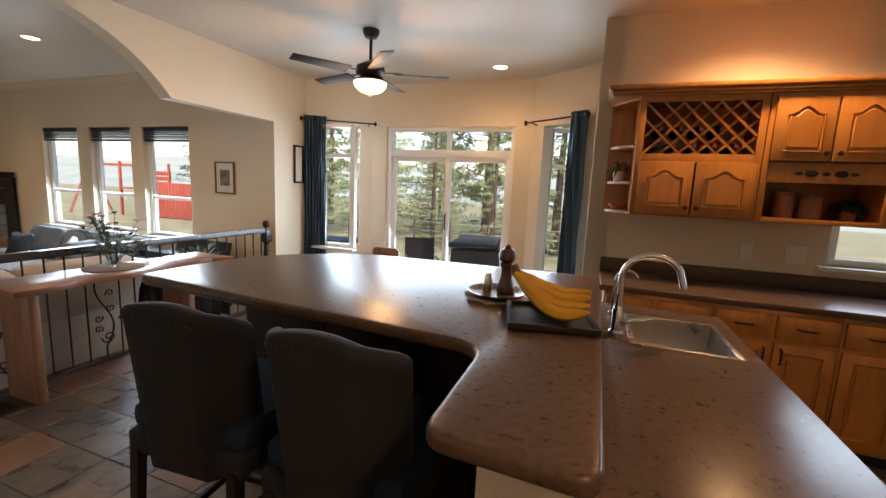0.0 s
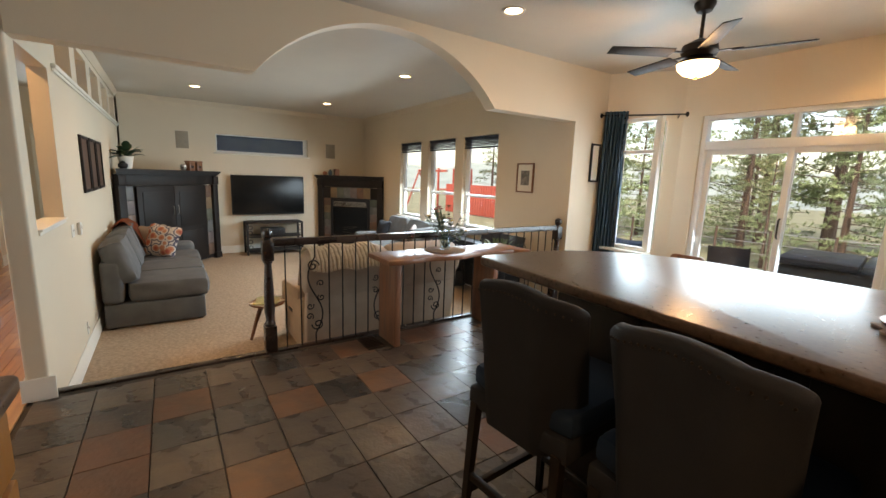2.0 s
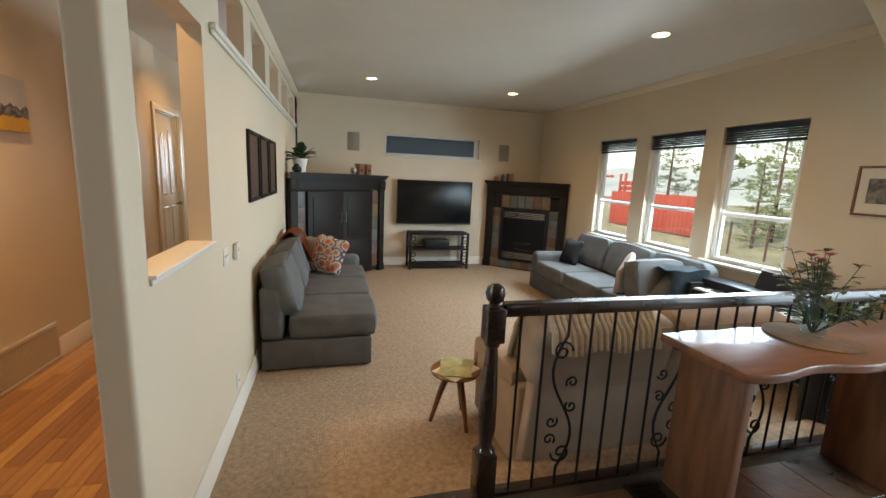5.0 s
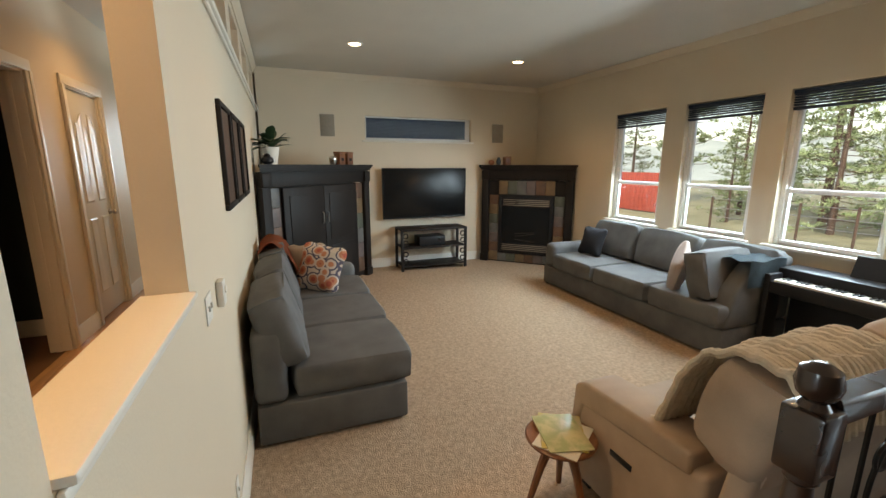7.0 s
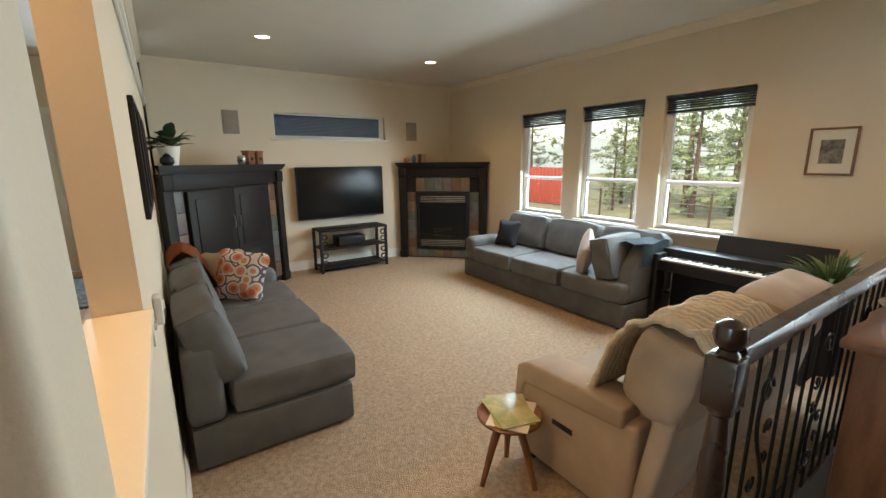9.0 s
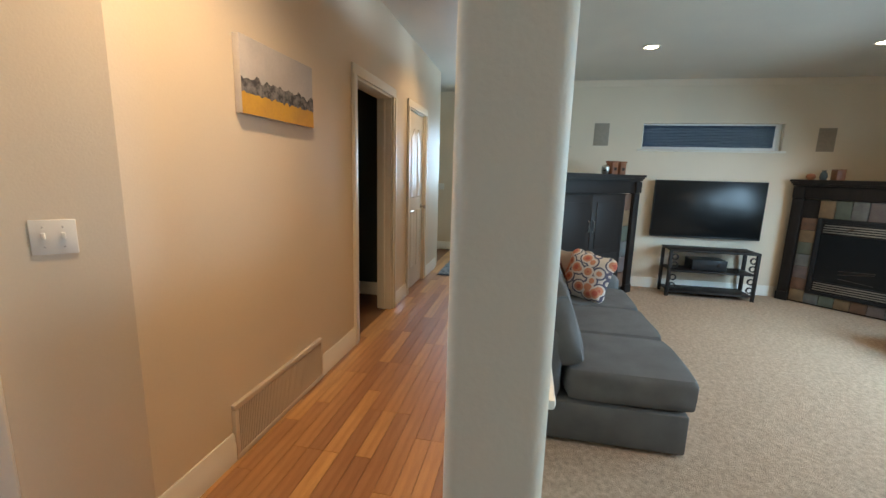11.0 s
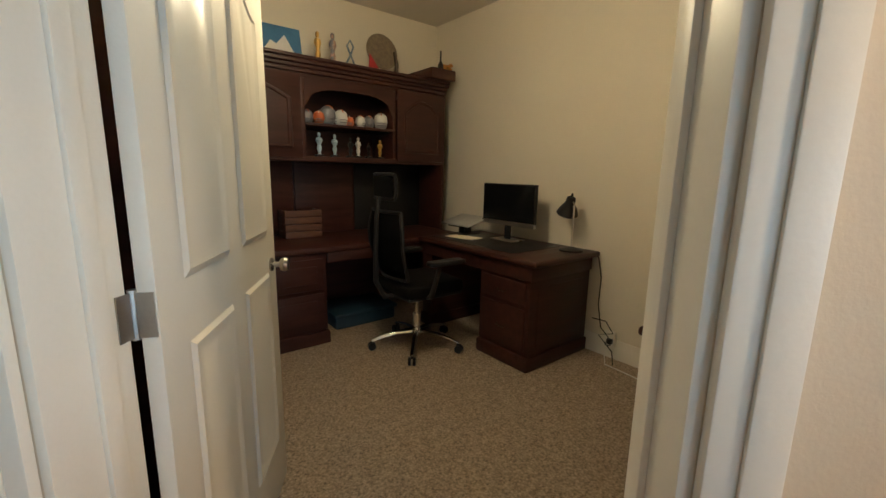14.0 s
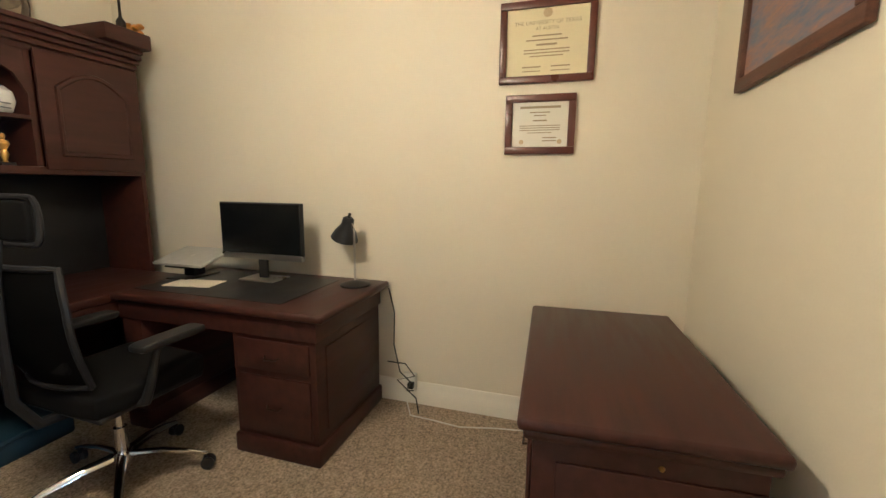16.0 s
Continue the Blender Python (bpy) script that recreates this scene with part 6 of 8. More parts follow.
TOPZ = CARPET + 1.6805
px, py = on_unit(135, -9.22, -0.02, -0.72, 0.12)
plant("potted_plant", px, py, TOPZ, 0.10, 0.19, WHITEPL, 30, 0.30, 0.10, "dark broad-leaved plant in a white pot", LEAF, 0.5, 12, 0.25)
px, py = on_unit(135, -9.22, -0.02, -0.86, 0.02)
lone("dark_jar", lathe(B(), [(0.04, 0), (0.065, 0.03), (0.06, 0.07), (0.03, 0.09), (0.035, 0.1), (0.012, 0.115), (0, 0.12)], px, py, TOPZ), BLACKPL, "small dark lidded jar on the hutch", "jar")
for lx in (0.50, 0.68):
    px, py = on_unit(135, -9.22, -0.02, lx, 0.1)
    bx_ = thing("wooden_box", px, py, TOPZ, 135, "small carved wooden box on the hutch", "box", "boxes on the hutch")
    part("body", box(B(), -0.06, -0.05, 0, 0.06, 0.05, 0.15, 0.004), WALNUT_V, bx_)
    part("lid", box(B(), -0.068, -0.058, 0.1505, 0.068, 0.058, 0.175, 0.005), WALNUT_V, bx_)
    part("label_plate", box(B(), -0.03, -0.0525, 0.05, 0.03, -0.0505, 0.09, 0.001), ESPRESSO, bx_)
px, py = on_unit(135, -9.22, -0.02, 0.33, 0.08)
lone("glass_candle", lathe(B(), [(0.035, 0), (0.05, 0.03), (0.05, 0.09), (0.035, 0.11), (0.03, 0.11), (0.0, 0.02)], px, py, TOPZ), NICKEL, "small metal candle holder on the hutch", "candle holder")
px, py = on_unit(45, -9.66, 3.30, -0.52, 0.1)
pv = mat("blue_pottery", (0.07, 0.10, 0.11), (0.05, 0.06, 0.07), 0.3)
lone("small_vase", lathe(B(), [(0.03, 0), (0.045, 0.04), (0.035, 0.09), (0.02, 0.11), (0.026, 0.125), (0, 0.12)], px, py, TOPZ), pv, "small blue-grey vase on the mantel", "vase")
px, py = on_unit(45, -9.66, 3.30, -0.65, 0.1)
lone("round_pot", lathe(B(), [(0.03, 0), (0.055, 0.035), (0.045, 0.07), (0.015, 0.085), (0, 0.086)], px, py, TOPZ), TERRA, "small round clay pot on the mantel", "pot")
px, py = on_unit(45, -9.66, 3.30, -0.38, 0.12)
lone("wooden_box", box(B(), px - 0.06, py - 0.05, TOPZ, px + 0.06, py + 0.05, TOPZ + 0.14, 0.005), WALNUT_V, "small wooden box on the mantel", "box")
# piano
pn = thing("digital_piano", -5.88, 3.84, CARPET, 0, "black upright digital piano under the wall", "piano")
part("case", box(B(), 0.0, -0.30, 0.55, 1.36, -0.03, 0.80, 0.01), BLACKPL, pn)
part("key_bed", box(B(), 0.02, -0.47, 0.60, 1.34, -0.301, 0.70, 0.006), BLACKPL, pn)
for sx in (0.0, 1.31):
    part("cheek", box(B(), sx, -0.48, 0.0, sx + 0.05, -0.305, 0.76, 0.01), BLACKPL, pn)
part("modesty_panel", box(B(), 0.05, -0.16, 0.10, 1.31, -0.13, 0.549, 0.004), BLACKPL, pn)
for k in range(36):
    x0 = 0.07 + k * 0.0339
    part("white_key", box(B(), x0, -0.46, 0.7005, x0 + 0.0328, -0.32, 0.718, 0.002), WHITEPL, pn)
    if k % 7 in (0, 1, 3, 4, 5) and k < 35:
        part("black_key", box(B(), x0 + 0.025, -0.40, 0.7185, x0 + 0.041, -0.32, 0.727, 0.002), BLACKPL, pn)
part("music_rest", prism(B(), [(-0.13, 0.801), (-0.115, 0.801), (-0.06, 0.97), (-0.075, 0.97)], "x", 0.42, 1.30), BLACKPL, pn)
part("pedal_bar", box(B(), 0.5, -0.22, 0.06, 0.86, -0.161, 0.10, 0.004), STEEL, pn)
plant("fern", -4.47, 3.2, CARPET, 0.14, 0.80, BLACKPL, 120, 0.42, 0.03, "bushy green fern in a dark pot behind the loveseat", LEAF2, 0.75, 21, 0.35)
# wall things
for yc, za, zb in ((0.185, 1.83, 2.15), (3.075, 1.79, 2.10)):
    sp = thing("wall_speaker", XF, yc, (za + zb) / 2, 0, "flush square in-wall speaker grille", "speaker", "in-wall speakers")
    part("frame", box(B(), 0.0005, -0.105, -(zb - za) / 2, 0.006, 0.105, (zb - za) / 2, 0.002), GREYMESH, sp)
    part("grille", box(B(), 0.0062, -0.095, -(zb - za) / 2 + 0.01, 0.009, 0.095, (zb - za) / 2 - 0.01, 0.002), GREYMESH, sp)


def framed(name, m, w, h, fw, framem, mats, label, cat="picture"):
    """A framed picture, local x across, z up, facing -y. mats: list of (inset fraction, material)."""
    f = thing(name, 0, 0, 0, 0, label, cat)
    f.matrix_basis = m
    for x0, x1, z0, z1 in ((-w / 2, w / 2, h / 2 - fw, h / 2), (-w / 2, w / 2, -h / 2, -h / 2 + fw), (-w / 2, -w / 2 + fw, -h / 2 + fw, h / 2 - fw), (w / 2 - fw, w / 2, -h / 2 + fw, h / 2 - fw)):
        part("frame", box(B(), x0, -0.024, z0, x1, -0.001, z1, 0.004), framem, f)
    for k, (q, mm) in enumerate(mats):
        part("mount" if k == 0 and len(mats) > 1 else "print", box(B(), -w / 2 + fw + q * (w / 2 - fw), -0.010 - 0.003 * k, -h / 2 + fw + q * (h / 2 - fw), w / 2 - fw - q * (w / 2 - fw), -0.004 - 0.003 * k, h / 2 - fw - q * (h / 2 - fw)), mm, f, smooth=0)
    return f


PAPER = mat("cream_paper", (0.72, 0.66, 0.55), (0.69, 0.63, 0.52), 0.7)
SEPIA = mat("sepia_landscape_print", (0.25, 0.22, 0.18), (0.05, 0.05, 0.045), 0.5, 9, 40, 0.0, spread=0.35)
framed("framed_picture", pose(-4.77, YW, 1.475), 0.31, 0.385, 0.018, WALNUT_V, [(0.0, PAPER), (0.45, SEPIA)], "wood framed landscape print on the window wall")
RELIEF = mat("carved_brown_panel", (0.12, 0.06, 0.035), (0.05, 0.025, 0.015), 0.5, 16, 60, 0.8, spread=0.3)
for k in range(3):
    framed("wall_panel", pose(-6.27 - k * 0.53, YP, 1.45, 0, 0, 180), 0.47, 0.56, 0.03, ESPRESSO, [(0.0, RELIEF)], "dark framed carved wooden wall panel")["group"] = "triptych on the half wall"
framed("narrow_frame", pose(XE, 4.285, 1.68, 0, 0, 90), 0.17, 0.46, 0.022, ESPRESSO, [(0.0, PAPER)], "narrow dark framed print on the pier")
th = thing("thermostat", -5.50, YP, 0.885, 0, "white wall thermostat on the half wall", "thermostat")
part("case", box(B(), -0.035, 0.001, -0.055, 0.035, 0.03, 0.055, 0.008), WHITEPL, th)
part("dial", lathe(B(), [(0.018, 0), (0.016, 0.006), (0, 0.007)], seg=18, m=pose(0, 0.0305, 0.015, -90)), TRIM, th)


def switch_plate(m, gangs, label, cat="light switch"):
    s = thing("light_switch", 0, 0, 0, 0, label, cat)
    s.matrix_basis = m
    w = 0.066 + 0.042 * (gangs - 1)
    part("plate", box(B(), -w / 2, -0.006, -0.053, w / 2, -0.0005, 0.053, 0.003), WHITEPL, s)
    for k in range(gangs):
        x = (k - (gangs - 1) / 2) * 0.046
        part("toggle", box(B(), x - 0.005, -0.014, -0.006, x + 0.005, -0.0062, 0.014, 0.002), WHITEPL, s)
        for z in (-0.03, 0.03):
            part("screw", lathe(B(), [(0.003, 0), (0, 0.001)], seg=8, m=pose(x, -0.0062, z, 90)), NICKEL, s)
    return s


switch_plate(pose(-5.27, YP, 0.895, 0, 0, 180), 2, "white double light switch on the half wall")
switch_plate(pose(-5.45, YP, -0.02, 0, 0, 180), 1, "white wall plate low on the half wall", "wall plate")
# dining set in the nook
dt = thing("small_table", -3.35, 4.05, 0.006, 0, "low dark wooden table in the dining bay", "table")
part("tabletop", box(B(), -0.42, -0.28, 0.47, 0.6, 0.30, 0.50, 0.006), ESPRESSO, dt)
for x in (-0.38, 0.54):
    for y in (-0.24, 0.26):
        part("leg", box(B(), x - 0.022, y - 0.022, 0.0, x + 0.022, y + 0.022, 0.4695, 0.004), WALNUT_V, dt)
ch = thing("small_chair", -3.3, 3.72, 0.006, 180, "low brown wooden chair with a cut-out back", "chair", "chairs at the low table")
part("seat", box(B(), -0.17, -0.17, 0.33, 0.17, 0.17, 0.355, 0.01), WALNUT_V, ch)
for x in (-0.14, 0.14):
    for y in (-0.14, 0.14):
        part("leg", tube(B(), [(x, y, 0.33), (x * 1.12, y * 1.12, 0)], 0.016, 8, 0.012), WALNUT_V, ch)
bm = B()
prism(bm, rounded([(-0.17, 0.356), (0.17, 0.356), (0.18, 0.68), (-0.18, 0.68)], [0, 0, 0.06, 0.06]), "y", 0.145, 0.168)
part("backrest", bm, WALNUT_V, ch)
part("hand_slot", box(B(), -0.05, 0.143, 0.58, 0.05, 0.17, 0.615, 0.013), ESPRESSO, ch, "dark hand slot")
copy_thing(ch, pose(-2.95, 4.5, 0.006, 0, 0, 4))

# ---- hall ----
ART1 = mat("grey_sky_paint", (0.50, 0.47, 0.46), (0.42, 0.40, 0.40), 0.7, 6, 60, 0.3)
ART2 = mat("charcoal_brush_paint", (0.05, 0.05, 0.055), (0.22, 0.21, 0.21), 0.7, 26, 90, 0.4, spread=0.3)
ART3 = mat("yellow_ochre_paint", (0.62, 0.36, 0.04), (0.50, 0.28, 0.04), 0.7, 9, 60, 0.4)
cv = thing("canvas_painting", -5.605, YH, 1.76, 0, "abstract grey and yellow canvas painting on the hall wall", "painting")
part("canvas", box(B(), -0.31, 0.001, -0.165, 0.31, 0.035, 0.165, 0.003), ART1, cv)
rnd = random.Random(3)
top = [(-0.309 + 0.618 * k / 40, -0.01 + 0.035 * noise.noise(Vector((k * 0.35, 0, 0))) + 0.02 * noise.noise(Vector((k * 1.3, 5, 0)))) for k in range(41)]
bot = [(-0.309 + 0.618 * k / 40, -0.075 + 0.018 * noise.noise(Vector((k * 0.6, 9, 0)))) for k in range(41)]
bm = B()
prism(bm, bot + top[::-1], "y", 0.0352, 0.0372)
part("treeline", bm, ART2, cv, "charcoal painted treeline", 0)
bm = B()
prism(bm, [(-0.309, -0.164), (0.309, -0.164)] + bot[::-1], "y", 0.0351, 0.0366)
part("field", bm, ART3, cv, "yellow painted field", 0)
VENTP = mat("cream_painted_steel", (0.62, 0.54, 0.44), (0.57, 0.49, 0.40), 0.45, 4, 120, 0.05)
vt = thing("return_vent", -5.56, YH, 0, 0, "cream painted steel return air grille at the floor", "vent")
part("backing", box(B(), -0.405, 0.001, 0.012, 0.405, 0.008, 0.268), GREYMESH, vt)
for x0, x1, z0, z1 in ((-0.42, 0.42, 0.252, 0.28), (-0.42, 0.42, 0.0, 0.028), (-0.42, -0.394, 0.028, 0.252), (0.394, 0.42, 0.028, 0.252), (-0.003, 0.003, 0.028, 0.252)):
    part("frame", box(B(), x0, 0.001, z0, x1, 0.024, z1, 0.004), VENTP, vt)
for k in range(62):
    part("fin", box(B(), -0.388 + k * 0.0126, 0.0082, 0.0285, -0.3805 + k * 0.0126, 0.021, 0.2515), VENTP, vt, smooth=0)
switch_plate(pose(*on_angle(1.535), 1.135, 0, 0, 135), 2, "white double toggle light switch beside the office door")
switch_plate(pose(-10.95, -2.35, 1.13, 0, 0, 90), 2, "white light switch beside the garden door")
RUGB = mat("blue_white_rug", (0.30, 0.36, 0.40), (0.12, 0.16, 0.2), 0.95, 18, 200, 0.5, spread=0.25)
hr = thing("hall_rug", -9.75, -1.55, 0.0005, 0, "blue and white woven rug before the garden door", "rug")
part("field", box(B(), -0.72, -0.42, 0, 0.72, 0.42, 0.008, 0.003), RUGB, hr)
for sx in (-1, 1):
    part("border", box(B(), sx * 0.745 - 0.024, -0.42, 0, sx * 0.745 + 0.024, 0.42, 0.009, 0.003), NAVYFAB, hr)
    for k in range(28):
        part("tassel", tube(B(), [(sx * 0.769, -0.41 + k * 0.0303, 0.005), (sx * 0.81, -0.41 + k * 0.0303, 0.004)], 0.004, 5), NAVYFAB, hr)
for x, z in ((-5.62, 1.47), (-5.62, 1.24)):
    framed("small_plaque", pose(x, YP - PT, z), 0.13, 0.16, 0.015, WALNUT_V, [(0.0, RELIEF)], "small wooden framed plaque in the hall")["group"] = "hall plaques"

# ---- entry ----
DARKDOOR = mat("dark_walnut_door", (0.030, 0.017, 0.012), (0.016, 0.010, 0.008), 0.35, 4, 50, 0.08, stretch=(8, 8, 1))
# door glass is opaque; its emission stands in for daylight behind it
LEADED = mat("glowing_frosted_leaded_glass", (0.55, 0.72, 0.70), (0.40, 0.60, 0.58), 0.25, 20, 90, 0.3, emit=0.45)
LEADED2 = mat("glowing_bright_leaded_glass", (0.82, 0.82, 0.86), (0.66, 0.74, 0.76), 0.25, 20, 90, 0.3, emit=0.6)
EX0, EX1 = -3.12, -1.30
ec = (EX0 + EX1) / 2
bm = B()
zs = []
for k in range(21):
    x = EX0 + (EX1 - EX0) * k / 20
    zs.append((x, 2.2 + 0.42 * math.sqrt(max(0, 1 - ((x - ec) / ((EX1 - EX0) / 2)) ** 2))))
for (xa, za), (xb, zb) in zip(zs, zs[1:]):
    prism(bm, [(xa, za), (xb, zb), (xb, 2.66), (xa, 2.66)], "y", -8.5, -8.35)
lone("wall_entry_arch", bm, PAINT, "cream arch over the front door", "wall", kind="structure", smooth=0)
fd = thing("door_front", 0, -8.42, 0, 0, "dark walnut front door with oval leaded glass", "door", kind="structure")
for x0, x1, z0, z1 in ((EX0, EX0 + 0.06, 0, 2.2), (EX1 - 0.06, EX1, 0, 2.2), (EX0 + 0.06, EX1 - 0.06, 2.12, 2.2), (-2.72, -2.66, 0, 2.12), (-1.76, -1.70, 0, 2.12)):
    part("door_frame", box(B(), x0, -0.05, z0, x1, 0.05, z1, 0.006), DARKDOOR, fd)
part("transom_glass", prism(B(), [(x, min(z, 2.61)) for x, z in zs] + [(EX1, 2.2), (EX0, 2.2)][:0] or [(x, z) for x, z in zs], "y", -0.01, 0.0), LEADED2, fd, "arched transom with daylight painted as a glow", 0)
part("leaf", box(B(), -2.655, -0.025, 0.01, -1.765, 0.025, 2.115, 0.004), DARKDOOR, fd)
part("oval_glass", lathe(B(), [(0.0, 0), (0.21, 0), (0.21, 0.006), (0, 0.008)], seg=36, m=pose(-2.21, 0.0255, 1.35, -90) @ Matrix.Diagonal((1, 2.4, 1, 1))), LEADED, fd, "oval leaded glass")
part("oval_rim", lathe(B(), [(0.21, 0), (0.245, 0), (0.24, 0.018), (0.212, 0.018)], seg=36, m=pose(-2.21, 0.0255, 1.35, -90) @ Matrix.Diagonal((1, 2.2, 1, 1)), ring=True), DARKDOOR, fd)
for z0, z1 in ((0.15, 0.6),):
    part("panel", box(B(), -2.55, 0.0255, z0, -1.87, 0.035, z1, 0.01), DARKDOOR, fd)
for x0, x1 in ((-3.06, -2.72), (-1.70, -1.36)):
    for a, b, z0, z1 in ((x0, x0 + 0.08, 0, 2.12), (x1 - 0.08, x1, 0, 2.12), (x0 + 0.08, x1 - 0.08, 0, 0.25), (x0 + 0.08, x1 - 0.08, 1.93, 2.12)):
        part("sidelight_frame", box(B(), a, -0.03, z0, b, 0.03, z1, 0.004), DARKDOOR, fd)
    g = part("sidelight_glass", box(B(), x0 + 0.08, -0.006, 0.25, x1 - 0.08, 0.0, 1.93), LEADED2, fd, "leaded sidelight glass", 0)
    for zc in (0.4, 0.75, 1.1, 1.45, 1.8):
        part("leaded_diamond", tube(B(), [((x0 + x1) / 2, 0.004, zc - 0.09), ((x0 + x1) / 2 + 0.06, 0.004, zc), ((x0 + x1) / 2, 0.004, zc + 0.09), ((x0 + x1) / 2 - 0.06, 0.004, zc), ((x0 + x1) / 2, 0.004, zc - 0.09)], 0.004, 5), NICKEL, g)
for x0, x1 in ((EX0 - 0.09, EX0), (EX1, EX1 + 0.09)):
    part("casing", box(B(), x0, 0.071, 0, x1, 0.092, 2.2, 0.004), TRIM, fd)
bm = B()
outer = [(ec + (x - ec) * 1.1, 2.2 + (z - 2.2) * 1.22) for x, z in zs]
for k in range(20):
    prism(bm, [zs[k], zs[k + 1], outer[k + 1], outer[k]], "y", 0.071, 0.092)
part("arch_casing", bm, TRIM, fd)
BLUEV = mat("blue_grey_velvet", (0.10, 0.16, 0.19), (0.07, 0.115, 0.14), 0.75, 6, 200, 0.2)
be = thing("storage_bench", -3.2, -7.72, 0.0005, 0, "blue-grey upholstered bench with turned dark legs", "bench")
part("body", box(B(), -0.25, -0.45, 0.17, 0.25, 0.45, 0.37, 0.015), BLUEV, be)
part("lid", box(B(), -0.26, -0.46, 0.372, 0.26, 0.46, 0.46, 0.03, 3), BLUEV, be)
for x in (-0.2, 0.2):
    for y in (-0.4, 0.4):
        part("leg", lathe(B(), [(0.012, 0), (0.022, 0.02), (0.016, 0.05), (0.028, 0.08), (0.02, 0.11), (0.03, 0.169)], x, y, 0, 14), ESPRESSO, be)
RUGD = mat("grey_brown_rug", (0.19, 0.17, 0.145), (0.10, 0.088, 0.075), 0.95, 22, 220, 0.6)
er = thing("entry_rug", -2.25, -4.5, 0.0005, 0, "grey woven rug with a cream diamond pattern", "rug")
part("field", box(B(), -1.1, -0.64, 0, 1.1, 0.64, 0.008, 0.003), RUGD, er)
CRM = mat("cream_wool_line", (0.5, 0.45, 0.37), (0.42, 0.37, 0.3), 0.95)
for sgn in (1, -1):
    for k in range(-6, 15):
        pa = [(-1.1 + k * 0.17, -0.63 * sgn), (-1.1 + k * 0.17 + 0.9, 0.63 * sgn)]
        cl = []
        for t_ in range(19):
            q = (pa[0][0] + (pa[1][0] - pa[0][0]) * t_ / 18, pa[0][1] + (pa[1][1] - pa[0][1]) * t_ / 18)
            if abs(q[0]) < 1.08:
                cl.append((q[0], q[1], 0.008))
        if len(cl) > 2:
            part("pattern_line", tube(B(), [cl[0], cl[-1]], 0.007, 4, flat=0.3), CRM, er)
for sy in (-1, 1):
    for k in range(40):
        part("tassel", tube(B(), [(-1.08 + k * 0.0554, sy * 0.64, 0.006), (-1.08 + k * 0.0554 + 0.012, sy * 0.69, 0.004)], 0.007, 5), mat("tassel_wool", (0.12, 0.10, 0.09)) if k == 0 and sy < 0 else bpy.data.materials["tassel_wool"], er)
lone("blue_mat", box(B(), -3.05, -7.35, 0.0005, -1.5, -6.45, 0.007, 0.002), mat("slate_blue_mat", (0.10, 0.14, 0.17), (0.07, 0.10, 0.12), 0.8, 14, 200, 0.4), "slate blue floor mat in the entry", "rug")
lone("door_mat", box(B(), -2.9, -8.15, 0.0005, -1.7, -7.6, 0.012, 0.003), mat("coir_doormat", (0.14, 0.10, 0.065), (0.08, 0.055, 0.035), 0.95, 40, 260, 0.8), "brown coir mat at the front door", "rug")

# ---- office ----
ceiling_fan(-4.82, -3.95, CEIL, 5, 0.6, "dark ceiling fan with three lit glass shades in the office", False, 50, 0.16)
bulb("office_lamp", (-4.82, -3.95, CEIL - 0.5), 36, (1.0, 0.77, 0.47), 0.12)
OF = 0.0065
hx0, hx1 = -6.43, -4.30
YF, YL, YBK = -5.46, -5.11, YB + 0.004
oh = thing("desk_hutch", 0, 0, OF, 0, "dark cherry desk hutch with an arched open niche", "hutch")
part("side_panel", box(B(), hx0, YF, 0.0, hx0 + 0.03, YBK, 2.0, 0.004), CHERRY, oh)
part("side_panel", box(B(), hx1 - 0.03, YF, 0.0, hx1, YBK, 2.0, 0.004), CHERRY, oh)
part("back_panel", box(B(), hx0 + 0.03, YBK + 0.02, 0.0, hx1 - 0.03, YBK, 2.0), CHERRY, oh, smooth=0)
part("upper_bottom", box(B(), hx0 + 0.03, YF + 0.005, 1.36, hx1 - 0.03, YBK + 0.0205, 1.40, 0.003), CHERRY, oh)
part("upper_top", box(B(), hx0 + 0.03, YF, 1.97, hx1 - 0.03, YBK + 0.0205, 2.0, 0.003), CHERRY, oh)
NX0, NX1 = -5.86, -5.09
for x in (NX0 - 0.03, NX1):
    part("divider", box(B(), x, YF, 1.4005, x + 0.03, YBK + 0.0205, 1.9695, 0.003), CHERRY, oh)
part("niche_shelf", box(B(), NX0, YF + 0.015, 1.63, NX1, YBK + 0.0205, 1.65, 0.003), CHERRY, oh)
bm = B()
arcp = []
for k in range(17):
    u = -1 + 2 * k / 16
    arcp.append((NX0 + (NX1 - NX0) * k / 16, 1.76 + 0.15 * (1 - abs(u) ** 3.2) ** 0.5))
prism(bm, [(NX0, 1.9695)] + arcp + [(NX1, 1.9695)], "y", YF + 0.001, YF - 0.02)
part("niche_arch", bm, CHERRY, oh)


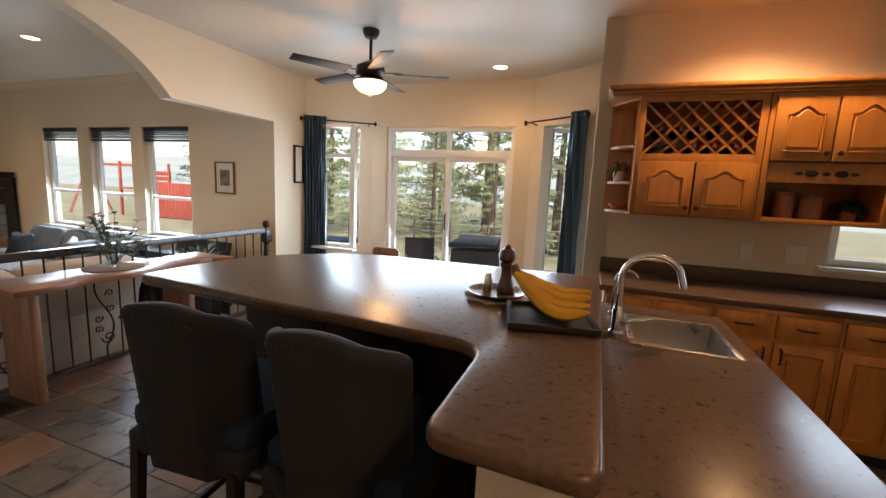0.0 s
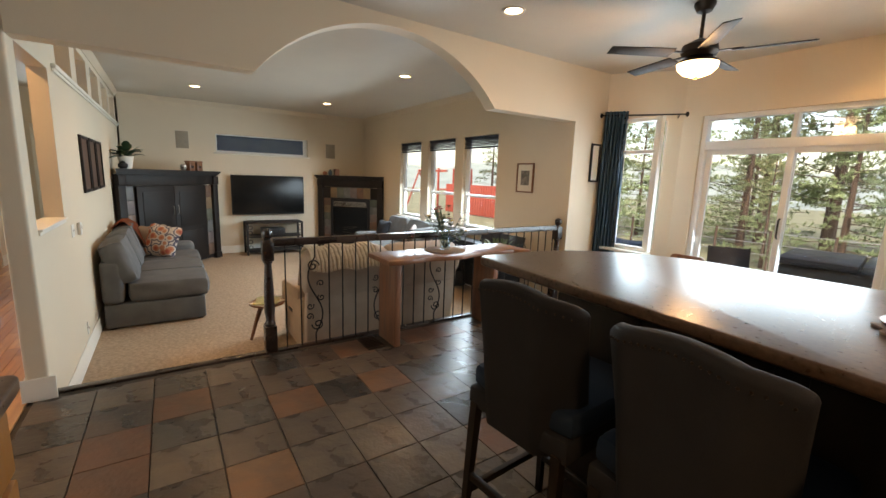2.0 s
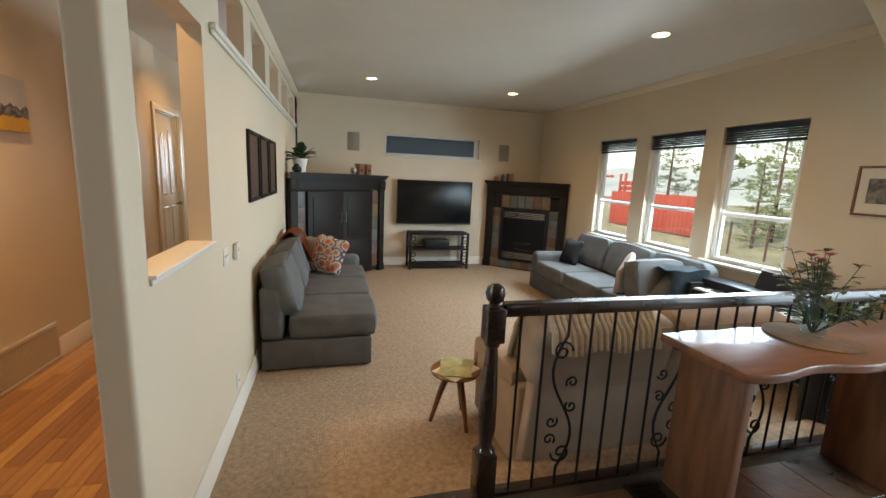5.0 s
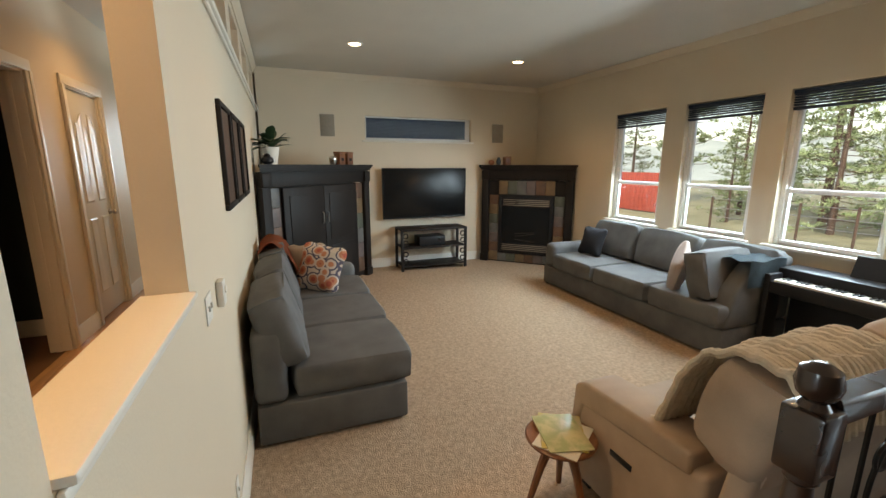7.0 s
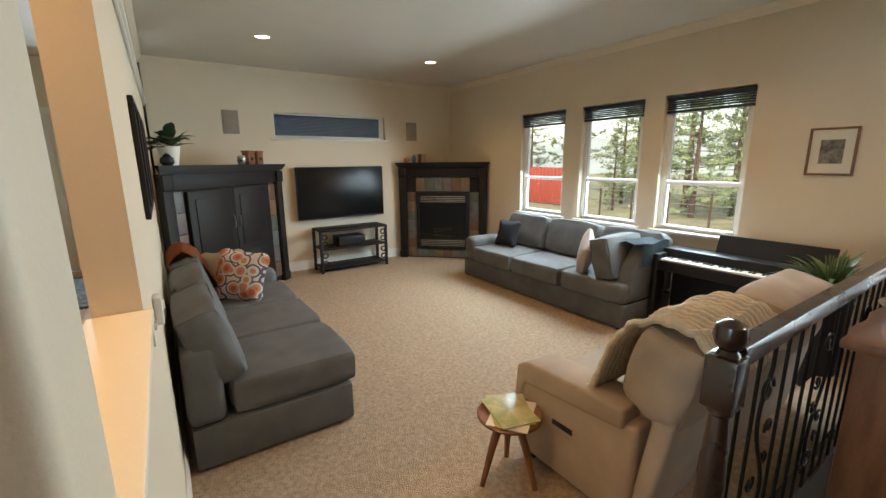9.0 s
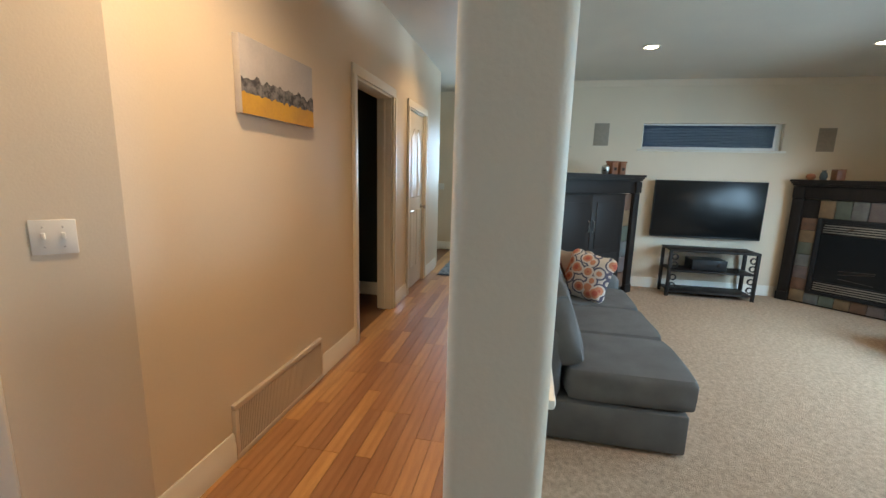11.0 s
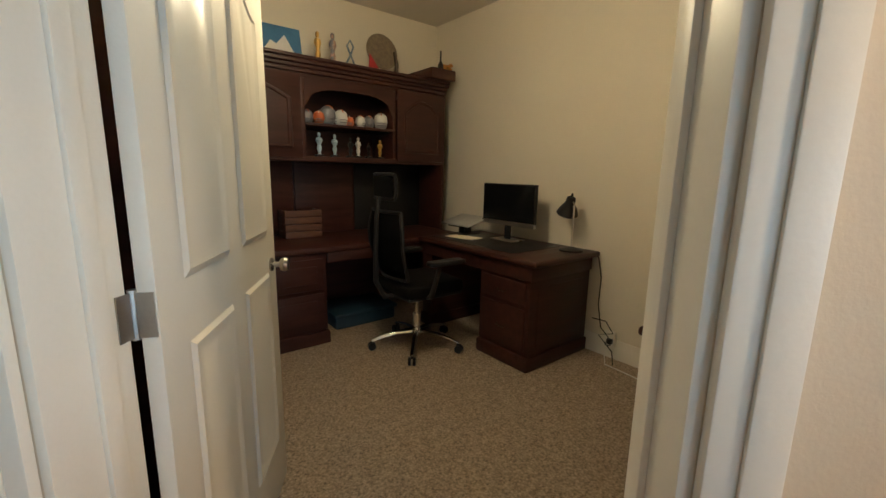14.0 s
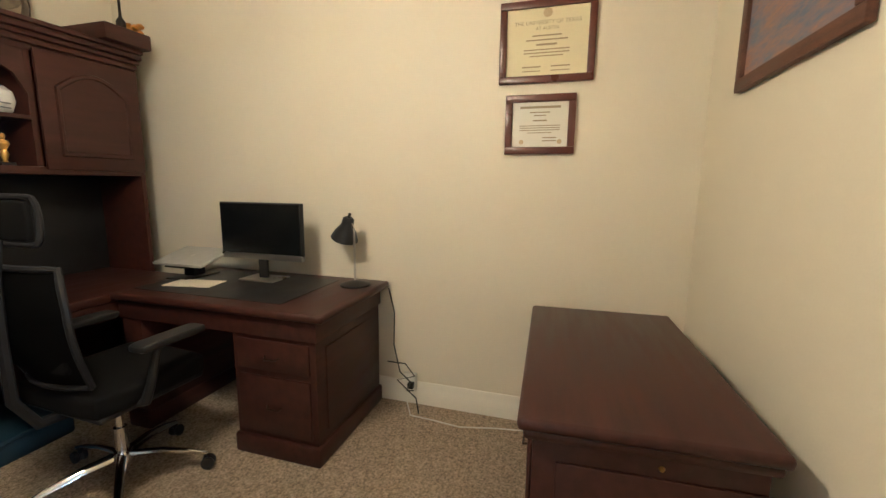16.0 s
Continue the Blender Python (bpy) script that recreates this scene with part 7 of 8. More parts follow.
def arched_door(parent, x0, x1, z0, z1, y, arch=0.10):
    d = part("door", box(B(), x0, y, z0, x1, y + 0.02, z1, 0.004), CHERRY, parent)
    bm = B()
    q = 0.07
    pts = [(x0 + q, z0 + q), (x1 - q, z0 + q)] + [(x1 - q - (x1 - x0 - 2 * q) * k / 12, z1 - q - arch + arch * math.sin(math.pi * k / 12)) for k in range(13)]
    cx, cz = (x0 + x1) / 2, (z0 + z1) / 2
    loops = [[bm.verts.new((cx + (p[0] - cx) * s, y + dy, cz + (p[1] - cz) * s)) for p in pts] for s, dy in ((1.0, 0.0205), (0.97, 0.032), (0.90, 0.032), (0.87, 0.024))]
    for A, C in zip(loops, loops[1:]):
        for j in range(len(A)):
            bm.faces.new((A[j], A[(j + 1) % len(A)], C[(j + 1) % len(A)], C[j]))
    bm.faces.new(loops[-1])
    bmesh.ops.recalc_face_normals(bm, faces=bm.faces[:])
    part("panel", bm, CHERRY, d, smooth=25)
    return d


arched_door(oh, hx0 + 0.01, NX0 - 0.035, 1.385, 1.985, YF + 0.0005)
arched_door(oh, NX1 + 0.035, hx1 - 0.01, 1.385, 1.985, YF + 0.0005)
for k, (z0, z1, o) in enumerate(((2.0005, 2.03, 0.02), (2.0305, 2.055, 0.04), (2.0555, 2.085, 0.065), (2.0855, 2.11, 0.08))):
    part("crown", box(B(), hx0 - 0.0 * o, YF - 0.0 + o, z0, hx1 + o * 0.5, YBK, z1, 0.006), CHERRY, oh)
part("corner_block", box(B(), hx0 - 0.02, YF + 0.13, 2.1105, hx0 + 0.25, YBK, 2.20, 0.01), CHERRY, oh)
part("desk_surface", box(B(), hx0 + 0.0305, YL, 0.70, hx1 + 0.02, YBK + 0.0205, 0.745, 0.01), CHERRY, oh)
part("apron", box(B(), -6.0, YL - 0.03, 0.62, -5.09, YL - 0.01, 0.6995, 0.004), CHERRY, oh)
pd = part("pedestal", box(B(), -5.08, YL - 0.02, 0.10, hx1 - 0.031, YBK + 0.021, 0.6995, 0.004), CHERRY, oh)
part("plinth", box(B(), -5.095, YL + 0.0, 0.0, hx1 - 0.031, YBK + 0.021, 0.0995, 0.012), CHERRY, pd)
for z0, z1 in ((0.13, 0.40), (0.43, 0.66)):
    part("drawer", box(B(), -5.05, YL - 0.0195, z0, -4.62, YL - 0.004, z1, 0.006), CHERRY, pd)
    part("drawer_panel", box(B(), -5.0, YL - 0.0035, z0 + 0.05, -4.67, YL + 0.006, z1 - 0.05, 0.006), CHERRY, pd)
part("cubby_door", box(B(), -5.06, YBK + 0.021, 0.80, -4.40, YBK + 0.12, 1.3595, 0.004), CHERRY, oh)
part("keyhole_panel", box(B(), -5.62, YBK + 0.021, 0.7455, -5.1, YBK + 0.06, 1.3595, 0.004), CHERRY, oh)
# black sheet painted in for the unlit opening under the upper cabinets
part("dark_recess_panel", box(B(), -6.395, YBK + 0.0212, 0.7455, -5.66, YBK + 0.035, 1.3595, 0.003), BLACKPL, oh, "black sheet standing in for the dark open recess")
wc = thing("wooden_crate", -5.08, -5.625, OF + 0.7455, 0, "small rough wooden crate on the hutch desk", "crate")
OLDW = mat("reddish_crate_wood", (0.13, 0.05, 0.028), (0.065, 0.027, 0.018), 0.6, 8, 60, 0.3, stretch=(1, 6, 6))
for k in range(4):
    part("board", box(B(), -0.15, 0.06, 0.005 + k * 0.057, 0.15, 0.075, 0.057 + k * 0.057, 0.003), OLDW, wc)
    for sx in (-0.15, 0.135):
        part("board", box(B(), sx, -0.10, 0.005 + k * 0.057, sx + 0.015, 0.0595, 0.057 + k * 0.057, 0.003), OLDW, wc)
part("bottom", box(B(), -0.135, -0.1, 0.0, 0.135, 0.0595, 0.0045), OLDW, wc)
bt = thing("storage_tub", -5.5, -5.5, OF, 0, "dark blue plastic storage tub under the hutch", "storage tub")
TUB = mat("dark_blue_plastic", (0.018, 0.045, 0.07), (0.012, 0.032, 0.05), 0.5)
part("body", box(B(), -0.28, -0.2, 0, 0.28, 0.2, 0.11, 0.02), TUB, bt)
part("lid", box(B(), -0.295, -0.215, 0.1105, 0.295, 0.215, 0.135, 0.008), TUB, bt)


def figure(name, x, y, z, h, m, label, cat, prof=None):
    prof = prof or [(0.3, 0), (0.3, 0.04), (0.12, 0.08), (0.16, 0.25), (0.1, 0.42), (0.2, 0.6), (0.16, 0.74), (0.07, 0.78), (0.11, 0.86), (0.1, 0.95), (0, 1.0)]
    return lone(name, lathe(B(), [(r * h * 0.62, t * h) for r, t in prof], x, y, z, 14), m, label, cat)


NZ1, NZ2, TZ = OF + 1.651, OF + 1.4005, OF + 2.1112
GREYM = mat("grey_sport_plastic", (0.20, 0.19, 0.2), (0.12, 0.12, 0.13), 0.35)
WHM = mat("white_sport_plastic", (0.62, 0.6, 0.56), (0.5, 0.48, 0.45), 0.35)
ORG = mat("orange_plastic", (0.55, 0.13, 0.03), (0.45, 0.10, 0.03), 0.4)
CRY = mat("pale_blue_crystal", (0.35, 0.45, 0.52), (0.25, 0.33, 0.4), 0.15)
GOLD = mat("gold_award", (0.55, 0.33, 0.08), (0.42, 0.25, 0.06), 0.3, metal=0.4)
helmet = [(0.35, 0), (0.55, 0.1), (0.72, 0.45), (0.62, 0.8), (0.3, 0.97), (0, 1.0)]
for k, (x, m, h) in enumerate(((-5.78, WHM, 0.135), (-5.68, GREYM, 0.105), (-5.585, WHM, 0.095), (-5.50, ORG, 0.085), (-5.41, WHM, 0.125), (-5.31, GREYM, 0.15), (-5.225, ORG, 0.10), (-5.14, GREYM, 0.105))):
    hm = thing("mini_helmet", x, YF - 0.07 - 0.03 * (k % 2), NZ1, 90 + 25 * (k % 3 - 1), "small collectible sports helmet on the niche shelf", "collectible", "helmets in the niche")
    part("shell", lathe(B(), [(r * h * 0.62, q * h) for r, q in helmet], seg=18), m, hm)
    part("stripe", tube(B(), [(0.0 + h * 0.46 * math.cos(q), 0.0, 0.42 * h + h * 0.60 * math.sin(q)) for q in [k2 * math.pi / 10 for k2 in range(2, 9)]], 0.006, 6, flat=0.5), ORG if m is not ORG else WHM, hm)
    for z in (0.18, 0.34):
        part("mask_bar", tube(B(), [(0.40 * h, -0.26 * h, z * h), (0.60 * h, 0.0, z * h), (0.40 * h, 0.26 * h, z * h)], 0.0035, 6), GREYM, hm)
for k, (x, m, h) in enumerate(((-5.77, GOLD, 0.16), (-5.66, ESPRESSO, 0.13), (-5.56, WHM, 0.17), (-5.49, BLACKPL, 0.16), (-5.35, CRY, 0.18), (-5.22, CRY, 0.19))):
    tp = thing("trophy", x, YF - 0.07, NZ2, 0, "small trophy statuette in the lower niche", "trophy", "trophies in the niche")
    part("base", box(B(), -0.03, -0.025, 0, 0.03, 0.025, 0.016, 0.003), BLACKPL, tp)
    part("statuette", lathe(B(), [(0.10 * h, 0.0162), (0.05 * h, 0.14 * h), (0.11 * h, 0.34 * h), (0.07 * h, 0.48 * h), (0.15 * h, 0.66 * h), (0.12 * h, 0.76 * h), (0.045 * h, 0.80 * h), (0.075 * h, 0.88 * h), (0.06 * h, 0.97 * h), (0.0, h)], seg=12), m, tp)
pz = thing("mountain_picture", -4.95, YF - 0.10, TZ, 0, "blue unframed mountain picture leaning on the hutch", "picture")
part("panel", prism(B(), [(0.0, 0.0), (0.012, 0.0), (-0.035, 0.22), (-0.047, 0.22)], "x", -0.17, 0.17), mat("sky_blue_print", (0.06, 0.17, 0.30), (0.04, 0.12, 0.24), 0.4), pz)
part("mountain", prism(B(), [(-0.13, 0.005), (0.13, 0.005), (0.06, 0.1), (0.02, 0.08), (-0.04, 0.15)], "y", 0.0125, 0.0127), WHM, pz, smooth=0)
figure("gold_trophy", -5.23, YF - 0.06, TZ, 0.22, GOLD, "slim gold trophy on the hutch", "trophy")
figure("toy_figure", -5.36, YF - 0.08, TZ, 0.24, mat("painted_toy", (0.10, 0.10, 0.13), (0.5, 0.3, 0.2), 0.4, 25, 60, 0.0, spread=0.2), "colourful painted toy figure on the hutch", "figurine")
rb = thing("ribbon_sculpture", -5.50, YF - 0.06, TZ, 0, "blue looped ribbon sculpture on the hutch", "ornament")
RBM = mat("slate_blue_ribbon", (0.10, 0.16, 0.22), (0.07, 0.11, 0.16), 0.4)
part("ribbon", tube(B(), [(-0.045, 0, 0.008), (0.0, 0, 0.10), (0.028, 0.0, 0.16), (0.0, 0, 0.205), (-0.028, 0, 0.16), (0.0, 0.01, 0.10), (0.045, 0, 0.008)], 0.008, 8), RBM, rb)
part("base", box(B(), -0.06, -0.025, 0, 0.06, 0.025, 0.0079, 0.002), RBM, rb)
pf = lone("red_pennant", prism(B(), [(-0.055, 0), (0.055, 0), (-0.045, 0.13)], "y", 0, 0.006), mat("red_felt", (0.40, 0.03, 0.035), (0.33, 0.02, 0.03), 0.9), "small red felt pennant on the hutch", "pennant")
pf.matrix_basis = pose(-5.70, YF - 0.02, TZ, 0, 0, 180)
sh = thing("woven_shield", -5.83, YF - 0.14, TZ, 0, "round woven grass shield on the hutch", "ornament")
part("disc", lathe(B(), [(0.0, 0), (0.12, 0.004), (0.15, 0.012), (0.15, 0.018), (0, 0.026)], seg=30, m=pose(0, 0, 0.19, -80)), mat("woven_grass", (0.22, 0.17, 0.11), (0.13, 0.10, 0.065), 0.9, 40, 200, 0.8), sh)
part("fringe", tube(B(), [(-0.10, 0.05, 0.20), (-0.12, 0.06, 0.10), (-0.11, 0.06, 0.0)], 0.012, 6, 0.02), mat("dark_fringe", (0.07, 0.05, 0.035)), sh)
part("stand", box(B(), -0.06, -0.02, 0, 0.06, 0.04, 0.035, 0.004), ESPRESSO, sh)
fz = thing("flower_ornament", -6.40, YF + 0.04, OF + 2.2008, 0, "small orange flowers and a dark bottle on the hutch", "ornament")
part("bottle", lathe(B(), [(0.025, 0), (0.025, 0.05), (0.008, 0.08), (0.007, 0.17), (0, 0.172)], 0.06, 0.0, 0, 14), ESPRESSO, fz)
for k in range(6):
    a = k * 1.05
    part("blossom", lathe(B(), [(0.0, 0), (0.02, 0.008), (0.024, 0.02), (0.012, 0.032), (0, 0.034)], 0.03 * math.cos(a) - 0.02, 0.03 * math.sin(a), 0.008 + 0.014 * (k % 3), 10), mat("orange_petal", (0.6, 0.25, 0.03)) if k == 0 else bpy.data.materials["orange_petal"], fz)
part("tray", box(B(), -0.07, -0.05, 0, 0.09, 0.05, 0.008, 0.003), ESPRESSO, fz)

# bookcase behind the door
bk = thing("bookcase", -3.648, -4.42, OF, 0, "tall dark cherry bookcase filled with books behind the door", "bookcase")
for y0 in (-0.62, 0.595):
    part("side_panel", box(B(), -0.29, y0, 0.0, 0.0, y0 + 0.025, 2.05, 0.003), CHERRY, bk)
part("back_panel", box(B(), -0.012, -0.594, 0.06, 0.0, 0.594, 2.02), CHERRY, bk, smooth=0)
part("plinth", box(B(), -0.28, -0.594, 0.0, -0.013, 0.594, 0.0595, 0.003), CHERRY, bk)
part("crown", box(B(), -0.32, -0.64, 2.0505, 0.0, 0.64, 2.10, 0.012), CHERRY, bk)
SHELVES = (0.06, 0.42, 0.78, 1.12, 1.44, 1.74)
for z in SHELVES:
    part("shelf", box(B(), -0.285, -0.594, z + 0.0005, -0.0125, 0.594, z + 0.022, 0.003), CHERRY, bk)
rnd = random.Random(17)
SPINES = [mat("book_spine_" + n, c, None, 0.6, 12, 90, 0.05) for n, c in (("red", (0.20, 0.035, 0.03)), ("navy", (0.03, 0.04, 0.09)), ("tan", (0.30, 0.20, 0.11)), ("green", (0.04, 0.09, 0.06)), ("black", (0.02, 0.02, 0.02)), ("cream", (0.48, 0.43, 0.34)))]
for z in SHELVES[1:]:
    y = 0.585
    while y > -0.40:
        wd, hh, dp = rnd.uniform(0.022, 0.052), rnd.uniform(0.18, 0.26), rnd.uniform(0.15, 0.20)
        book = thing("book", -3.72, -4.42 + y, OF + z + 0.0225, 0, "upright hardback book on the cherry bookcase", "book", "books in the bookcase")
        part("cover", box(B(), -dp, -wd + 0.001, 0.0, 0.0, -0.001, hh, 0.002), rnd.choice(SPINES), book)
        part("page_block", box(B(), -dp + 0.006, -wd + 0.004, hh - 0.0005, -0.002, -0.004, hh + 0.001), PAPER, book, smooth=0)
        y -= wd + rnd.choice((0.0, 0.0, 0.0, 0.01))

# desk against the wall
dk = thing("writing_desk", 0, 0, OF, 0, "dark cherry pedestal desk with a black inlay", "desk")
part("desktop", box(B(), -6.6, -5.10, 0.72, -5.88, -3.835, 0.76, 0.016, 3), CHERRY, dk)
part("inlay", box(B(), -6.5, -5.05, 0.7602, -5.98, -4.12, 0.7625), BLACKPL, dk, "black leather inlay", 0)
part("frieze", box(B(), -6.58, -5.08, 0.62, -5.91, -3.885, 0.7195, 0.004), CHERRY, dk)
for y0, y1 in ((-4.36, -3.90), (-5.08, -4.95)):
    p = part("pedestal", box(B(), -6.58, y0, 0.10, -5.925, y1, 0.6195, 0.004), CHERRY, dk)
    part("plinth", box(B(), -6.59, y0 - 0.01, 0, -5.905, y1 + 0.015, 0.0995, 0.012), CHERRY, p)
    if y1 - y0 > 0.3:
        for z0, z1 in ((0.13, 0.42), (0.45, 0.60)):
            part("drawer", box(B(), -5.9248, y0 + 0.03, z0, -5.912, y1 - 0.03, z1, 0.005), CHERRY, p)
            part("pull", tube(B(), [(-5.912, (y0 + y1) / 2 - 0.04, (z0 + z1) / 2), (-5.895, (y0 + y1) / 2 - 0.03, (z0 + z1) / 2 - 0.01), (-5.895, (y0 + y1) / 2 + 0.03, (z0 + z1) / 2 - 0.01), (-5.912, (y0 + y1) / 2 + 0.04, (z0 + z1) / 2)], 0.004, 6), BRONZE, p, "dark bronze pull")
        part("side_panel", box(B(), -6.5, y1 + 0.0005, 0.15, -6.0, y1 + 0.008, 0.57, 0.006), CHERRY, p)
DZ = OF + 0.7605
mo = thing("monitor", -6.38, -4.55, DZ + 0.002, 94, "black computer monitor on a silver stand", "monitor")
part("screen", box(B(), -0.272, -0.012, 0.155, 0.272, -0.008, 0.445, 0.001), SCREEN, mo)
part("shell", box(B(), -0.28, -0.0078, 0.13, 0.28, 0.022, 0.452, 0.004), BLACKPL, mo)
part("chin", box(B(), -0.28, -0.0125, 0.12, 0.28, 0.0225, 0.1535, 0.003), STEEL, mo)
part("neck", box(B(), -0.03, 0.0, 0.008, 0.03, 0.018, 0.1195, 0.004), BLACKPL, mo)
part("foot", box(B(), -0.12, -0.07, 0.0, 0.12, 0.09, 0.0078, 0.003), STEEL, mo)
mo.matrix_basis = pose(-6.38, -4.55, DZ + 0.002, 0, 0, 90)
dl = thing("desk_lamp", -6.43, -3.97, DZ, 60, "black and chrome gooseneck desk lamp", "desk lamp")
part("base", lathe(B(), [(0.085, 0), (0.085, 0.01), (0.05, 0.022), (0.012, 0.03)]), BLACKPL, dl)
part("stem", tube(B(), [(0, 0, 0.025), (0, 0, 0.26), (0, 0, 0.31), (-0.02, 0, 0.345), (-0.05, 0, 0.35)], 0.006, 8), STEEL, dl)
part("shade", lathe(B(), [(0.02, 0.06), (0.032, 0.05), (0.035, 0.01), (0.06, -0.03), (0.078, -0.075), (0.074, -0.075), (0.05, -0.03), (0.0, 0.0)], m=pose(-0.075, 0, 0.325, 0, 24)), BLACKPL, dl)
part("shade_knob", lathe(B(), [(0.008, 0.06), (0.008, 0.085), (0, 0.088)], seg=10, m=pose(-0.075, 0, 0.325, 0, 24)), BLACKPL, dl)
ALU = mat("brushed_aluminium_lid", (0.52, 0.51, 0.49), (0.46, 0.45, 0.43), 0.5, 30, 300, 0.02, metal=0.35)
lp = thing("laptop", -6.32, -5.02, DZ + 0.10, 100, "closed silver laptop on a dark stand", "laptop")
part("lid", box(B(), -0.18, -0.125, 0.009, 0.18, 0.125, 0.016, 0.003), ALU, lp)
part("base", box(B(), -0.18, -0.125, 0.0, 0.18, 0.125, 0.0087, 0.003), ALU, lp)
part("emblem", lathe(B(), [(0.014, 0), (0, 0.0006)], seg=14, m=pose(0, 0, 0.0162)), WHM, lp)
lp.matrix_basis = pose(-6.32, -5.0, DZ + 0.1135, 0, 14.7, 0) @ pose(0, 0, 0, 0, 0, 90)
lstand = thing("laptop_stand", -6.32, -5.0, DZ + 0.0, 0, "dark laptop stand on the desk", "stand")
part("deck", prism(B(), [(-0.12, 0.135), (0.12, 0.072), (0.12, 0.080), (-0.12, 0.143)], "y", -0.09, 0.06), BLACKPL, lstand)
part("pillar", box(B(), -0.05, -0.05, 0.008, 0.03, 0.03, 0.10, 0.005), BLACKPL, lstand)
part("foot", box(B(), -0.12, -0.09, 0.0, 0.12, 0.07, 0.0079, 0.003), BLACKPL, lstand)
ppr = lone("paper_sheet", box(B(), -0.14, -0.075, 0, 0.14, 0.075, 0.005, 0.001), PAPER, "white note pad lying on the desk", "note pad")
ppr.matrix_basis = pose(-6.16, -4.83, DZ + 0.0022, 0, 0, 100)
# swivel chair
oc = thing("office_chair", -5.59, -4.685, OF, 268, "black mesh swivel chair with headrest and chrome star base", "office chair")
MESHB = mat("black_mesh_fabric", (0.005, 0.005, 0.0055), (0.003, 0.003, 0.0035), 0.9, 30, 400, 0.5)
MESHB.node_tree.nodes["Principled BSDF"].inputs["Specular IOR Level"].default_value = 0.15
for k in range(5):
    a = radians(50 - 268 + 72 * k)
    ca, sa = math.cos(a), math.sin(a)
    sp_ = part("base_spoke", tube(B(), [(0.025 * ca, 0.025 * sa, 0.125), (0.15 * ca, 0.15 * sa, 0.118), (0.26 * ca, 0.26 * sa, 0.095), (0.335 * ca, 0.335 * sa, 0.07)], 0.024, 10, 0.015, 0.7), CHROME, oc, "chrome spoke")
    part("caster_stem", tube(B(), [(0.325 * ca, 0.325 * sa, 0.045), (0.325 * ca, 0.325 * sa, 0.08)], 0.008, 8), BLACKPL, sp_)
    for off in (-0.016, 0.016):
        part("caster", lathe(B(), [(0.0, -0.009), (0.026, -0.009), (0.029, -0.004), (0.029, 0.004), (0.026, 0.009), (0.0, 0.009)], seg=16, m=pose(0.335 * ca - off * sa, 0.335 * sa + off * ca, 0.0295, 90, 0, math.degrees(a))), BLACKPL, sp_)
part("hub", lathe(B(), [(0.0, 0.09), (0.04, 0.09), (0.045, 0.12), (0.034, 0.15), (0.0, 0.152)], seg=20), CHROME, oc, "chrome hub")
part("gas_column", lathe(B(), [(0.026, 0.15), (0.026, 0.26), (0.016, 0.261), (0.016, 0.40)], seg=16), CHROME, oc)
part("mechanism", box(B(), -0.10, -0.14, 0.39, 0.10, 0.14, 0.44, 0.014, 3), BLACKPL, oc)
part("seat", cushion(B(), -0.25, -0.27, 0.44, 0.25, 0.23, 0.54, 0.65, 10, 0.006), MESHB, oc)
part("seat_pan", box(B(), -0.235, -0.24, 0.43, 0.235, 0.21, 0.455, 0.01, 3), BLACKPL, oc)


def back_point(u, v):
    """Waisted backrest: u across, v up."""
    w = 0.235 * (0.80 + 0.20 * math.sin(min(1.0, v * 1.5) * math.pi / 2)) * (1 - 0.18 * max(0, v - 0.72) / 0.28)
    return (w * u, 0.235 + 0.055 * math.sin(v * 2.6) + 0.03 * v - 0.045 * u * u, 0.57 + 0.46 * v)


bm = B()
vs = [[bm.verts.new(back_point(-1 + i / 6, j / 10)) for i in range(13)] for j in range(11)]
for j in range(10):
    for i in range(12):
        bm.faces.new((vs[j][i], vs[j][i + 1], vs[j + 1][i + 1], vs[j + 1][i]))
bmesh.ops.solidify(bm, geom=bm.faces[:], thickness=0.008)
part("backrest", bm, MESHB, oc, smooth=60)
loop = [back_point(-1, j / 10) for j in range(11)] + [back_point(-1 + i / 6, 1) for i in range(1, 12)] + [back_point(1, 1 - j / 10) for j in range(11)] + [back_point(1 - i / 6, 0) for i in range(1, 13)]
part("back_frame", tube(B(), loop, 0.013, 8), BLACKPL, oc, "glossy black back frame")
part("lumbar_pad", cushion(B(), -0.17, 0.215, 0.63, 0.17, 0.255, 0.76, 0.7, 6, 0.004), MESHB, oc)
part("spine", tube(B(), [(0, 0.08, 0.42), (0, 0.27, 0.43), (0, 0.335, 0.55), (0, 0.335, 0.75), (0, 0.325, 1.0), (0, 0.305, 1.13)], 0.024, 8, 0.014), BLACKPL, oc)
hd = part("headrest", cushion(B(), -0.13, 0.262, 1.125, 0.13, 0.285, 1.265, 0.6, 8, 0.003), MESHB, oc)
ring = [(0.145 * max(-1, min(1, 1.35 * math.cos(q))), 0.276 - 0.02 * math.cos(q) ** 2, 1.195 + 0.082 * max(-1, min(1, 1.35 * math.sin(q)))) for q in [k * 6.2832 / 32 for k in range(33)]]
part("headrest_frame", tube(B(), ring, 0.011, 8), BLACKPL, hd)
for sx in (-1, 1):
    part("arm_post", tube(B(), [(sx * 0.2, 0.06, 0.445), (sx * 0.27, 0.06, 0.46), (sx * 0.285, 0.04, 0.54), (sx * 0.285, 0.0, 0.672)], 0.022, 10, 0.016), BLACKPL, oc)
    part("arm_pad", cushion(B(), sx * 0.275 - 0.045, -0.21, 0.672, sx * 0.275 + 0.045, 0.09, 0.705, 0.75, 6, 0.0), BLACKPL, oc)
